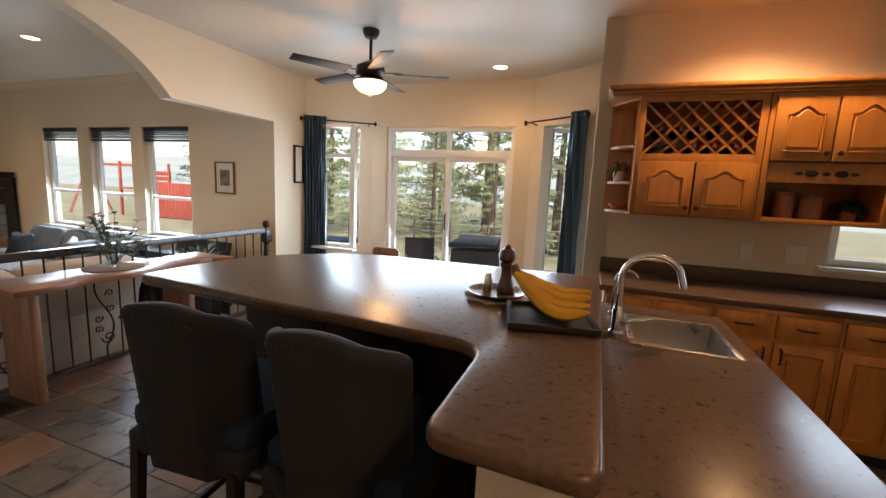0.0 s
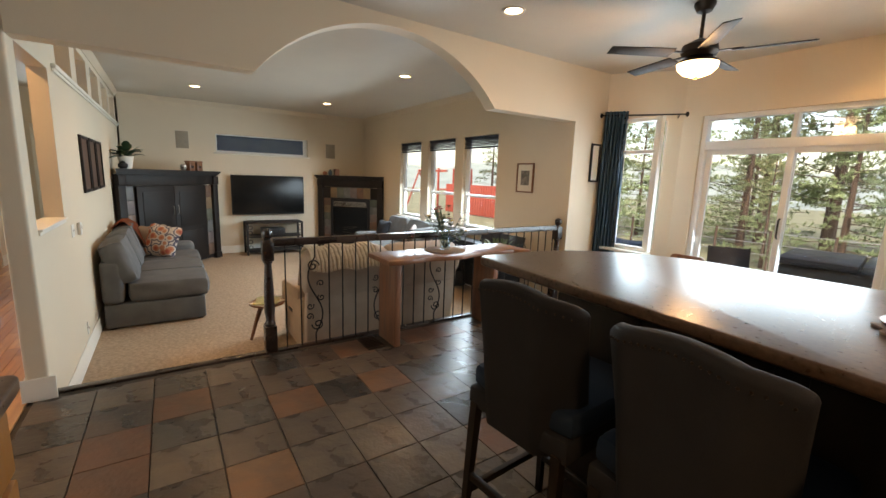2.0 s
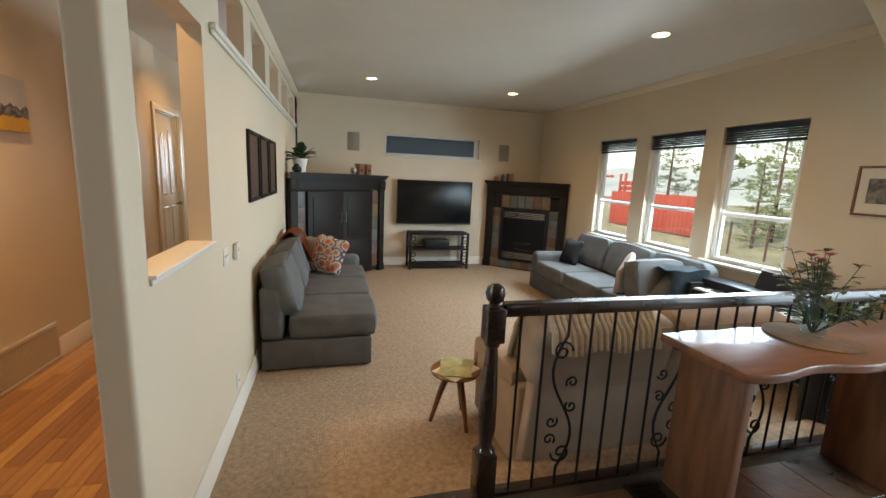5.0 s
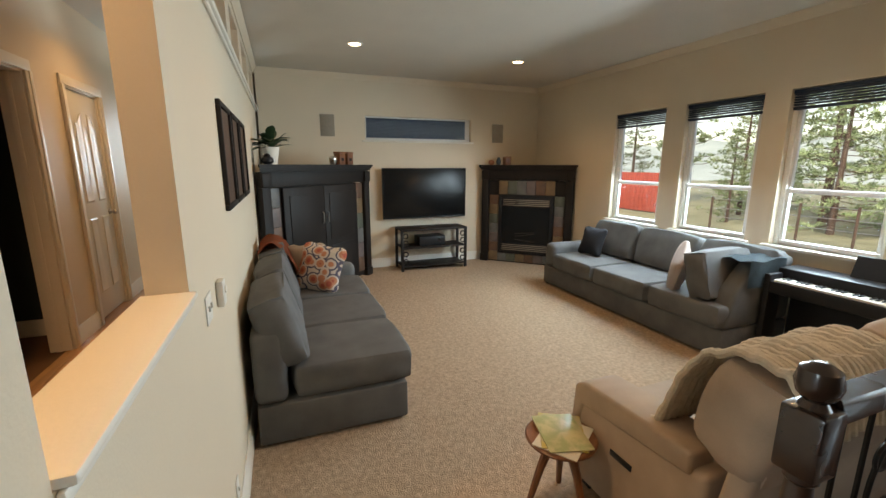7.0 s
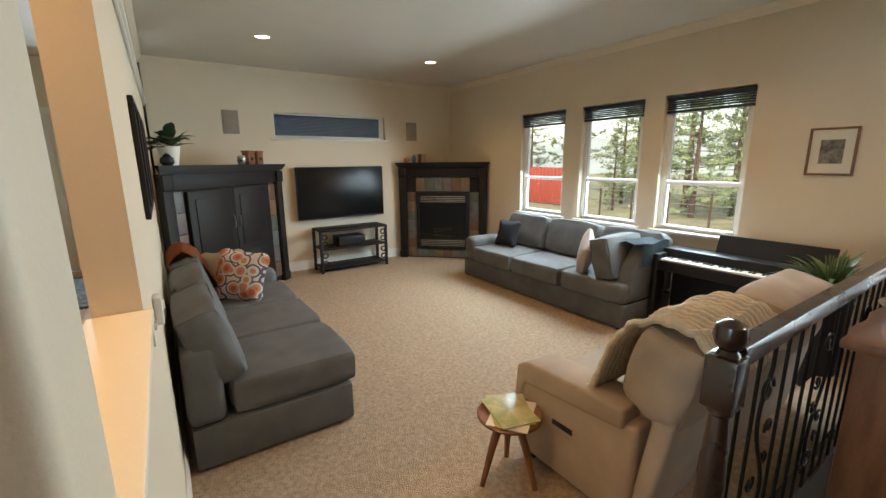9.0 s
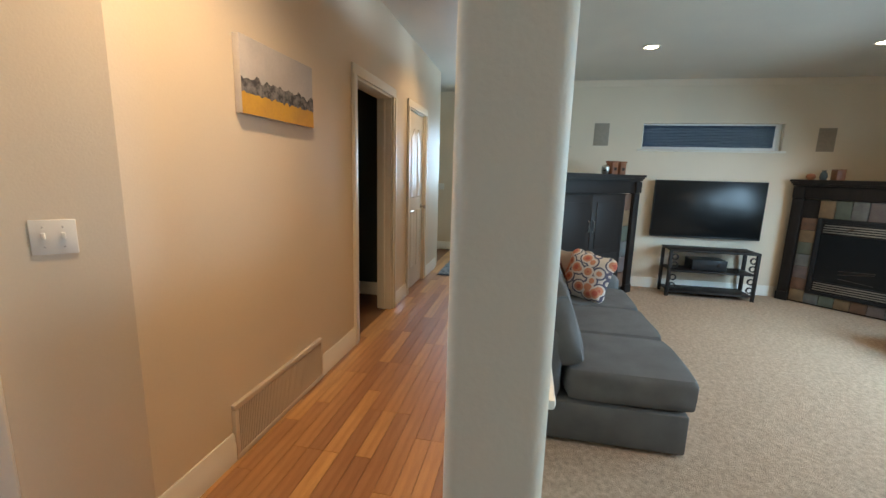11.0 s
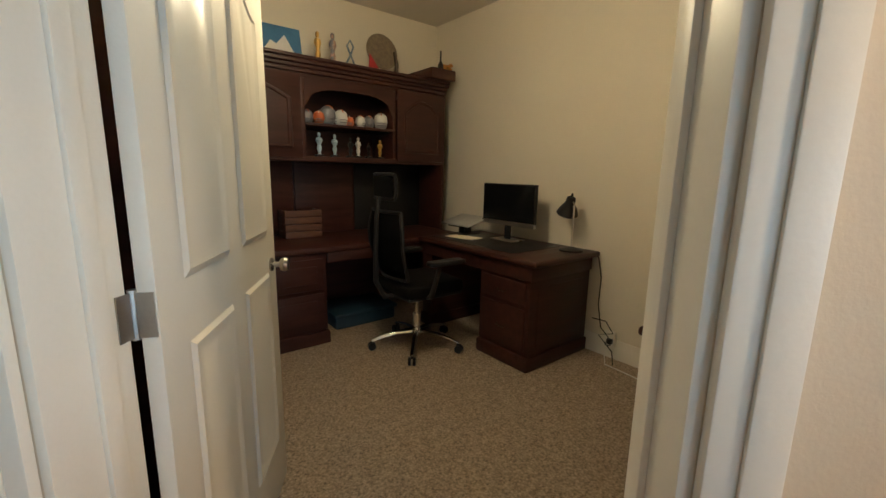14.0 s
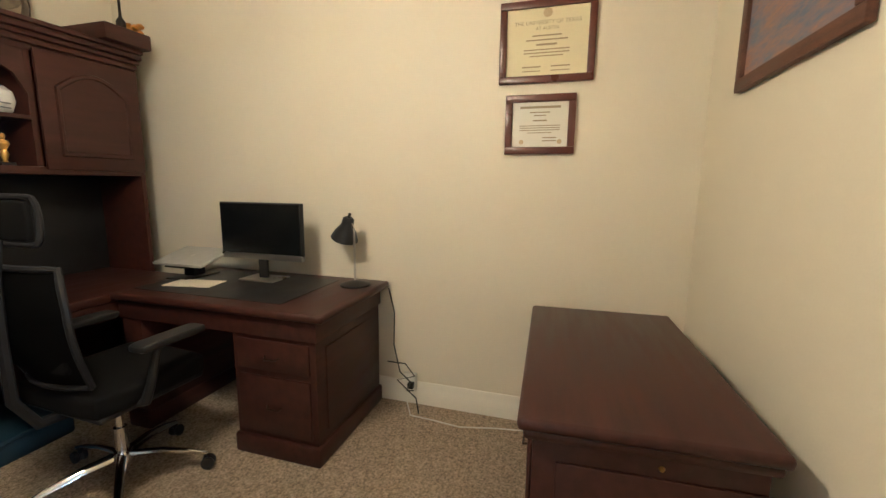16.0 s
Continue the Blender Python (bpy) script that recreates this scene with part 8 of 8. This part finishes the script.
part("height_lever", tube(B(), [(0.08, 0.0, 0.415), (0.24, -0.02, 0.41)], 0.006, 6), BLACKPL, oc)
# dresser
ds = thing("low_dresser", 0, 0, OF, 0, "dark cherry low file cabinet with a moulded top", "cabinet")
part("top", box(B(), -6.40, -2.98, 0.72, -5.37, -2.375, 0.755, 0.014, 3), CHERRY, ds)
part("top_moulding", box(B(), -6.405, -2.965, 0.69, -5.385, -2.385, 0.7195, 0.012), CHERRY, ds)
part("body", box(B(), -6.38, -2.94, 0.10, -5.41, -2.40, 0.6895, 0.004), CHERRY, ds)
part("plinth", box(B(), -6.39, -2.96, 0, -5.39, -2.39, 0.0995, 0.012), CHERRY, ds)
for z0, z1 in ((0.13, 0.38), (0.41, 0.66)):
    for x0, x1 in ((-6.36, -5.90), (-5.88, -5.42)):
        part("drawer", box(B(), x0, -2.953, z0, x1, -2.9405, z1, 0.005), CHERRY, ds)
        part("pull", tube(B(), [((x0 + x1) / 2 - 0.04, -2.953, (z0 + z1) / 2), ((x0 + x1) / 2 - 0.03, -2.97, (z0 + z1) / 2 - 0.01), ((x0 + x1) / 2 + 0.03, -2.97, (z0 + z1) / 2 - 0.01), ((x0 + x1) / 2 + 0.04, -2.953, (z0 + z1) / 2)], 0.004, 6), BRONZE, ds, "dark bronze pull")
part("side_panel", box(B(), -5.4095, -2.88, 0.16, -5.402, -2.39, 0.63, 0.006), CHERRY, ds)
part("lock", lathe(B(), [(0.008, 0), (0.006, 0.004), (0, 0.005)], seg=12, m=pose(-5.4095, -2.63, 0.655, 0, 90)), GOLD, ds)
ds.matrix_basis = pose(-6.39, -2.68, OF, 0, 0, 2.5) @ pose(6.39, 2.68, 0)
# diplomas
MAHOG = mat("mahogany_frame", (0.11, 0.028, 0.018), (0.07, 0.018, 0.012), 0.3, 6, 60, 0.04)
CERT = mat("ivory_certificate", (0.70, 0.63, 0.42), (0.67, 0.60, 0.40), 0.6)
CERTW = mat("white_certificate", (0.74, 0.71, 0.64), (0.72, 0.69, 0.62), 0.6)
INK = mat("brown_ink", (0.34, 0.27, 0.17), (0.28, 0.22, 0.14), 0.7)


def text_lines(parent, lines):
    for k, (x, z, w, h) in enumerate(lines):
        part("text_bar", box(B(), x - w / 2, -0.0122, z - h / 2, x + w / 2, -0.0108, z + h / 2), INK, parent, smooth=0)


def lettering(parent, body, x, z, size, material):
    cu = bpy.data.curves.new("lettering", "FONT")
    cu.body, cu.size, cu.align_x, cu.align_y = body, size, "CENTER", "CENTER"
    tmp = bpy.data.objects.new("tmp_text", cu)
    scene.collection.objects.link(tmp)
    me = bpy.data.meshes.new_from_object(tmp.evaluated_get(bpy.context.evaluated_depsgraph_get()))
    bpy.data.objects.remove(tmp)
    me.materials.append(material)
    o = new("lettering", me)
    o.parent = parent
    o.matrix_basis = pose(x, -0.0112, z, 90)
    return o


f1 = framed("framed_diploma", pose(-6.62, -2.987, 2.035, 0, 0, 90), 0.46, 0.385, 0.035, MAHOG, [(0.0, CERT)], "mahogany framed ivory diploma on the office wall", "diploma")
lettering(f1, "THE UNIVERSITY OF TEXAS", 0, 0.09, 0.026, INK)
lettering(f1, "AT AUSTIN", 0, 0.063, 0.022, INK)
part("seal", lathe(B(), [(0.022, 0), (0.02, 0.001), (0, 0.0012)], seg=20, m=pose(0, -0.0102, 0.135, 90)), mat("pale_seal", (0.55, 0.42, 0.25)), f1)
text_lines(f1, [(0, 0.03, 0.14, 0.006), (0, 0.01, 0.20, 0.006), (0, -0.012, 0.10, 0.009), (0, -0.035, 0.22, 0.005), (0, -0.05, 0.22, 0.005), (0, -0.065, 0.16, 0.005), (-0.07, -0.115, 0.09, 0.006), (0.07, -0.115, 0.09, 0.006), (-0.07, -0.135, 0.09, 0.004), (0.07, -0.135, 0.09, 0.004)])
f2 = framed("framed_certificate", pose(-6.62, -3.003, 1.641, 0, 0, 90), 0.347, 0.293, 0.036, MAHOG, [(0.0, CERTW)], "mahogany framed white certificate on the office wall", "diploma")
text_lines(f2, [(0, 0.085, 0.20, 0.011), (0, 0.06, 0.10, 0.005), (0, 0.045, 0.06, 0.005), (0, 0.02, 0.07, 0.007), (0, -0.005, 0.20, 0.004), (0, -0.016, 0.2, 0.004), (0, -0.027, 0.2, 0.004), (0, -0.04, 0.12, 0.004), (0.05, -0.065, 0.07, 0.005), (0.05, -0.08, 0.07, 0.005)])
for sx in (-0.09, 0.1):
    part("seal", lathe(B(), [(0.012, 0), (0, 0.001)], seg=16, m=pose(sx, -0.0102, -0.085, 90)), bpy.data.materials["pale_seal"], f2)
SUNSET = mat("sunset_landscape_print", (0.30, 0.16, 0.12), (0.10, 0.13, 0.20), 0.5, 5, 30, 0.1, stretch=(1, 1, 4), spread=0.4)
framed("framed_landscape", pose(-5.87, YH - 0.146, 1.94), 0.72, 0.52, 0.045, OLDW, [(0.0, SUNSET)], "rustic framed sunset landscape picture in the office")
# cords by the desk
ol = thing("wall_outlet", -6.62, -3.70, 0.16, 0, "white outlet box low on the office wall", "outlet")
part("plate", box(B(), 0.019, -0.04, -0.06, 0.05, 0.04, 0.05, 0.004), WHITEPL, ol)
part("plug", box(B(), 0.0505, 0.0, -0.03, 0.085, 0.035, 0.005, 0.004), BLACKPL, ol, "black power plug")
cd = thing("power_cord", -6.55, -3.75, 0.0, 0, "black power cords hanging beside the desk", "cable")
part("cord", tube(B(), [(0.02, -0.06, 0.74), (0.03, -0.02, 0.6), (0.02, -0.03, 0.4), (0.05, 0.02, 0.25), (0.06, 0.09, 0.2), (0.02, 0.05, 0.12), (0.04, 0.10, 0.14)], 0.004, 6), BLACKPL, cd)
part("cord", tube(B(), [(0.0, -0.08, 0.28), (0.04, 0.05, 0.30), (0.02, 0.10, 0.22), (0.0, -0.02, 0.17), (0.05, 0.12, 0.10), (0.06, 0.14, 0.012)], 0.004, 6), BLACKPL, cd)
wcd = thing("white_cable", -6.5, -3.7, OF, 0, "white cable trailing along the carpet", "cable")
part("cord", tube(B(), [(-0.03, 0.0, 0.05), (0.04, 0.05, 0.006), (0.05, 0.2, 0.006), (0.07, 0.35, 0.007), (0.02, 0.55, 0.007), (0.03, 0.72, 0.03)], 0.004, 6), WHITEPL, wcd)

# ---- outdoors ----
GRASS = mat("dry_winter_grass", (0.27, 0.26, 0.16), (0.16, 0.165, 0.09), 0.95, 1.2, 40, 0.6)
CONC = mat("pale_concrete", (0.48, 0.47, 0.45), (0.40, 0.39, 0.37), 0.85, 3, 60, 0.3)
REDW = mat("red_stained_fence", (0.34, 0.06, 0.035), (0.25, 0.045, 0.03), 0.7, 5, 50, 0.2)
BARK = mat("pine_bark", (0.11, 0.07, 0.05), (0.05, 0.035, 0.027), 0.9, 12, 50, 0.9)
NEEDLE = mat("pine_needles", (0.25, 0.32, 0.15), (0.15, 0.20, 0.09), 0.7, 2, 30, 0.0, piece=0.25)
# HILL: distance haze is mixed into the pale wood colour
HILL = mat("haze_tinted_hill_woods", (0.33, 0.38, 0.35), (0.23, 0.28, 0.25), 0.95, 0.15, 2, 0.0)
bm = B()
box(bm, -400, 5.1, -0.9, 400, 800, -0.42)
box(bm, -400, -400, -0.9, -11.12, 5.1, -0.42)
box(bm, -11.12, -400, -0.9, 400, -8.52, -0.42)
lone("ground", bm, GRASS, "dry winter grass ground around the house", "ground", kind="structure", smooth=0)
bm = B()
box(bm, -13.0, 4.1, -0.5, 0.8, 9.2, -0.34, 0.02)
lone("pavement", bm, CONC, "pale concrete patio behind the house", "patio", kind="structure")
bm = B()
rnd = random.Random(2)
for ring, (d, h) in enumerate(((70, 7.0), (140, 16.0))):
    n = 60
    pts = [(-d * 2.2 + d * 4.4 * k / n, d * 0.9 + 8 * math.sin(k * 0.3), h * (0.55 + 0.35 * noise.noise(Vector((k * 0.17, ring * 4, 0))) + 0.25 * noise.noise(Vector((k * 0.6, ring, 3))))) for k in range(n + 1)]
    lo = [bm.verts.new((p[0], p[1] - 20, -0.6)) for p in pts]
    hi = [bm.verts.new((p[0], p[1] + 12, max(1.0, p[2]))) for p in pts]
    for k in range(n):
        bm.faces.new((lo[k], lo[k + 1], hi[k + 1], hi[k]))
lone("backdrop_hills", bm, HILL, "distant wooded hills with haze painted into their colour", "hills", kind="structure")


def pine(name, x, y, h, seed, label, spread=1.0, low=0.16, dense=9):
    rnd = random.Random(seed)
    t = thing(name, x, y, -0.42, rnd.uniform(0, 360), label, "tree", "pines behind the house")
    lean = rnd.uniform(-0.3, 0.3)
    tr_ = [(lean * (k / 8) ** 2, 0, h * k / 8) for k in range(9)]
    part("trunk", tube(B(), tr_, 0.14 * h / 8, 9, 0.02), BARK, t)
    bl, nd = B(), B()
    n = int(h * dense)
    for k in range(n):
        u = low + (0.98 - low) * (k + rnd.random()) / n
        a = rnd.uniform(0, 6.283)
        L = spread * h * 0.19 * (1.08 - u) ** 0.7 * rnd.uniform(0.6, 1.15)
        b0 = Vector((lean * u * u, 0, h * u))
        tip = b0 + Vector((math.cos(a) * L, math.sin(a) * L, L * rnd.uniform(-0.1, 0.35)))
        tube(bl, [b0, b0.lerp(tip, 0.5) - Vector((0, 0, 0.05 * L)), tip], 0.022 * h / 8, 4, 0.005)
        for j in range(int(7 + L * 5)):
            q = b0.lerp(tip, rnd.uniform(0.3, 1.05)) + Vector((rnd.gauss(0, 0.08), rnd.gauss(0, 0.08), rnd.gauss(0, 0.06))) * h / 8
            for s in range(7):
                d = Vector((rnd.gauss(0, 1), rnd.gauss(0, 1), rnd.gauss(0.25, 0.8))).normalized() * rnd.uniform(0.10, 0.19) * h / 8
                w = d.cross(Vector((rnd.random(), rnd.random(), 1))).normalized() * 0.026 * h / 8
                nd.faces.new([nd.verts.new(q - w), nd.verts.new(q + w), nd.verts.new(q + d)])
    part("limb_structure", bl, BARK, t)
    o = part("crown", nd, NEEDLE, t, smooth=0)
    o["kind"] = "stuff"
    return t


P1 = pine("pine_tree", -4.2, 14.5, 9.0, 1, "tall open-branched pine tree behind the house")
P2 = pine("pine_tree", -1.6, 13.0, 8.0, 2, "tall open-branched pine tree behind the house", 1.2)
P3 = pine("pine_tree", -3.1, 17.5, 6.0, 3, "bushy young pine tree behind the house", 1.4, 0.04, 16)
rnd = random.Random(6)
for k, (x, y, s, src) in enumerate(((-6.6, 17, 1.0, P1), (-5.4, 20, 0.9, P2), (-0.2, 16, 0.9, P3), (0.9, 13.5, 1.0, P1), (-8.4, 21, 0.9, P3), (-7.6, 13.2, 0.8, P3), (-5.6, 13.0, 0.75, P3), (-10.5, 19, 1.0, P2), (-12.5, 22, 1.0, P1), (-15, 19, 0.9, P3), (2.2, 18, 1.0, P2), (-2.2, 12.0, 0.5, P3), (-4.6, 11.6, 0.45, P3), (-18, 24, 1.1, P1), (4.5, 15, 1.0, P3), (-9.6, 14.5, 0.7, P3), (-1.0, 26, 1.2, P1), (-3.9, 24, 1.0, P2), (-10.2, 13.2, 0.85, P3), (-11.8, 16, 0.9, P1), (-9.2, 15.5, 1.0, P3), (-14.2, 15.5, 0.8, P3), (-15.8, 19, 1.0, P3), (-19, 18.5, 1.1, P1), (-20.5, 16.5, 0.9, P3), (-3.5, 12.8, 0.8, P3), (-0.9, 12.2, 0.75, P3), (-6.4, 15.0, 1.0, P3), (1.6, 14.8, 0.9, P3), (-12.9, 13.0, 0.5, P3))):
    c = copy_thing(src, pose(x, y, -0.42, 0, 0, rnd.uniform(0, 360)))
    c.scale = (s, s, s)
fn = thing("garden_fence", -20.0, 12.8, -0.42, 0, "red stained board fence at the patio end", "fence")
for k in range(26):
    part("board", box(B(), k * 0.2, 0, 0.05, k * 0.2 + 0.185, 0.02, 1.55, 0.004), REDW, fn)
for z in (0.3, 1.3):
    part("rail", box(B(), 0, 0.0205, z, 5.2, 0.06, z + 0.08, 0.004), REDW, fn)
pl = thing("play_set", -19.5, 14.2, -0.42, 190, "red wooden play set with a green slide", "play set")
for x, y in ((0, 0), (1.4, 0), (0, 1.2), (1.4, 1.2)):
    part("post", box(B(), x, y, 0, x + 0.09, y + 0.09, 2.4, 0.006), REDW, pl)
part("deck", box(B(), 0, 0, 1.2, 1.49, 1.29, 1.26, 0.005), REDW, pl)
for z in (1.45, 1.7, 1.95):
    part("side_board", box(B(), 0.0, -0.022, z - 0.1, 1.49, -0.002, z + 0.1, 0.004), REDW, pl)
part("beam", box(B(), 1.49, 0.5, 2.2, 4.0, 0.62, 2.32, 0.006), REDW, pl)
for x in (3.7, 3.95):
    part("brace", tube(B(), [(3.95, 0.56, 2.25), (x + 0.1, 0.56 + (0.9 if x > 3.8 else -0.9), 0)], 0.05, 6), REDW, pl)
SLIDE = mat("green_slide_plastic", (0.03, 0.30, 0.22), (0.02, 0.22, 0.16), 0.35)
part("slide", tube(B(), [(0.7, -0.02, 1.26), (0.7, -0.5, 1.1), (0.7, -1.3, 0.4), (0.7, -1.7, 0.15)], 0.22, 8, flat=0.25), SLIDE, pl, "green plastic slide")
gc = thing("covered_grill", -4.9, 6.4, -0.34, 10, "patio grill under a dark blue cover", "grill")
part("cover", cushion(B(), -0.35, -0.28, 0.0, 0.35, 0.28, 0.82, 0.35, 8, 0.04, 3), mat("navy_tarp", (0.03, 0.05, 0.08), (0.02, 0.035, 0.055), 0.6), gc)
ht = thing("hot_tub", -2.0, 7.0, -0.34, 8, "dark covered hot tub on the patio", "hot tub")
part("shell", box(B(), -0.75, -0.6, 0, 0.75, 0.6, 0.86, 0.06, 3), ESPRESSO, ht)
part("cover", box(B(), -0.78, -0.63, 0.8605, -0.01, 0.63, 0.95, 0.03), BLACKPL, ht)
part("cover", box(B(), 0.01, -0.63, 0.8605, 0.78, 0.63, 0.95, 0.03), BLACKPL, ht)
lc = thing("patio_chair", -3.2, 6.4, -0.34, 30, "dark folding patio chair outside the slider", "chair")
part("seat", box(B(), -0.24, -0.22, 0.40, 0.24, 0.22, 0.415, 0.004), BLACKPL, lc)
part("back", prism(B(), [(0.22, 0.42), (0.235, 0.42), (0.36, 0.92), (0.345, 0.92)], "x", -0.24, 0.24), BLACKPL, lc)
for sx in (-0.25, 0.25):
    part("leg", tube(B(), [(sx, -0.3, 0), (sx, 0.24, 0.5), (sx, 0.36, 0.93)], 0.012, 6), IRON, lc)
    part("leg", tube(B(), [(sx, 0.3, 0), (sx, -0.2, 0.5), (sx, -0.2, 0.62)], 0.012, 6), IRON, lc)
    part("arm", box(B(), sx - 0.02, -0.22, 0.62, sx + 0.02, 0.26, 0.64, 0.006), BLACKPL, lc)
wf = thing("wire_fence", -12, 11.0, -0.42, 0, "low post and wire fence beyond the patio", "fence")
for k in range(15):
    part("post", tube(B(), [(k * 1.1, 0, 0), (k * 1.1, 0, 0.95)], 0.03, 6), BARK, wf)
for z in (0.4, 0.65, 0.9):
    part("wire", tube(B(), [(0, 0, z), (15.4, 0, z)], 0.008, 5), NICKEL, wf)

# ---- floor pieces ----
TILE = 0.305


def piece_mesh(name, sx, sy, h, material, b=0.004):
    bm = B()
    v = [bm.verts.new(p) for p in ((-sx, -sy, 0), (sx, -sy, 0), (sx, sy, 0), (-sx, sy, 0), (-sx, -sy, h - b), (sx, -sy, h - b), (sx, sy, h - b), (-sx, sy, h - b), (-sx + b, -sy + b, h), (sx - b, -sy + b, h), (sx - b, sy - b, h), (-sx + b, sy - b, h))]
    for f in ((0, 1, 5, 4), (1, 2, 6, 5), (2, 3, 7, 6), (3, 0, 4, 7), (4, 5, 9, 8), (5, 6, 10, 9), (6, 7, 11, 10), (7, 4, 8, 11), (8, 9, 10, 11)):
        bm.faces.new([v[i] for i in f])
    me = bpy.data.meshes.new(name)
    bm.to_mesh(me)
    bm.free()
    me.materials.append(material)
    return me


slate_floor = thing("floor_slate", 0, 0, -0.0118, 0, "brown, grey and rust slate tile floor", "floor", kind="structure")
rnd = random.Random(4)
kinds = [piece_mesh("tile", TILE / 2 - 0.0022, TILE / 2 - 0.0022, 0.0165, m, 0.0022) for m in (SLATE_M, SLATE_GREY, SLATE_RUST)]
rest = B()
count = 0
gx0, gy0 = -3.38, 0.04
for i in range(-3, 22):
    for j in range(-4, 17):
        x, y = gx0 + (i + 0.5) * TILE, gy0 + (j + 0.5) * TILE
        if x - TILE / 2 < XE - 0.06 or x > 2.9 or y > 4.85 or y < YP - 0.2 or (y > YK - 0.1 and x > -0.6):
            continue
        if y > 4.4 and (x < -3.6 or x > -0.9):
            continue
        me = kinds[rnd.choices((0, 1, 2), (0.6, 0.28, 0.12))[0]]
        if x < 0.1 and count < 300:
            o = new("tile", me)
            o.parent = slate_floor
            o.matrix_basis = pose(x, y, rnd.uniform(-0.0008, 0.0008), rnd.uniform(-0.25, 0.25), rnd.uniform(-0.25, 0.25), 0)
            count += 1
        else:
            box(rest, x - TILE / 2 + 0.003, y - TILE / 2 + 0.003, 0, x + TILE / 2 - 0.003, y + TILE / 2 - 0.003, 0.0165)
part("far_tiles", rest, SLATE_M, slate_floor, smooth=0)["kind"] = "stuff"

oak_floor = thing("floor_oak", 0, 0, -0.0118, 0, "honey oak strip floor of the hall and entry", "floor", kind="structure")
rnd = random.Random(9)
PW = 0.083
lens = {L: piece_mesh("plank", L / 2 - 0.0006, PW / 2 - 0.0006, 0.012, OAKFLOOR, 0.0012) for L in (0.4, 0.6, 0.8, 1.0)}
rest = B()
count = 0
y = YP - PT - PW / 2
row = 0
while y > -8.3:
    x = -10.9 if y > YH - 0.02 else (max(-4.80, -6.99 - y) if y > -3.36 else -3.515)
    xend = 2.9 if y < -1.25 else -2.3
    while x < xend:
        L = rnd.choice((0.4, 0.6, 0.8, 1.0))
        xc = x + L / 2
        x += L
        if xc - L / 2 < -11.0:
            continue
        near = -9.0 < xc < -2.6 and y > -3.4
        if near and count < 300:
            o = new("plank", lens[L])
            o.parent = oak_floor
            o.matrix_basis = pose(xc, y, 0)
            count += 1
        else:
            box(rest, xc - L / 2 + 0.0006, y - PW / 2 + 0.0006, 0, xc + L / 2 - 0.0006, y + PW / 2 - 0.0006, 0.012)
    y -= PW
OAK_ISL = OAKFLOOR.copy()
OAK_ISL.name = "oak_floor_far_boards"
nt = OAK_ISL.node_tree
gi = nt.nodes.new("ShaderNodeNewGeometry")
oi = [n for n in nt.nodes if n.bl_idname == "ShaderNodeObjectInfo"][0]
for lk in list(nt.links):
    if lk.from_node == oi:
        nt.links.new(gi.outputs["Random Per Island"], lk.to_socket)
part("far_planks", rest, OAK_ISL, oak_floor, smooth=0)["kind"] = "stuff"
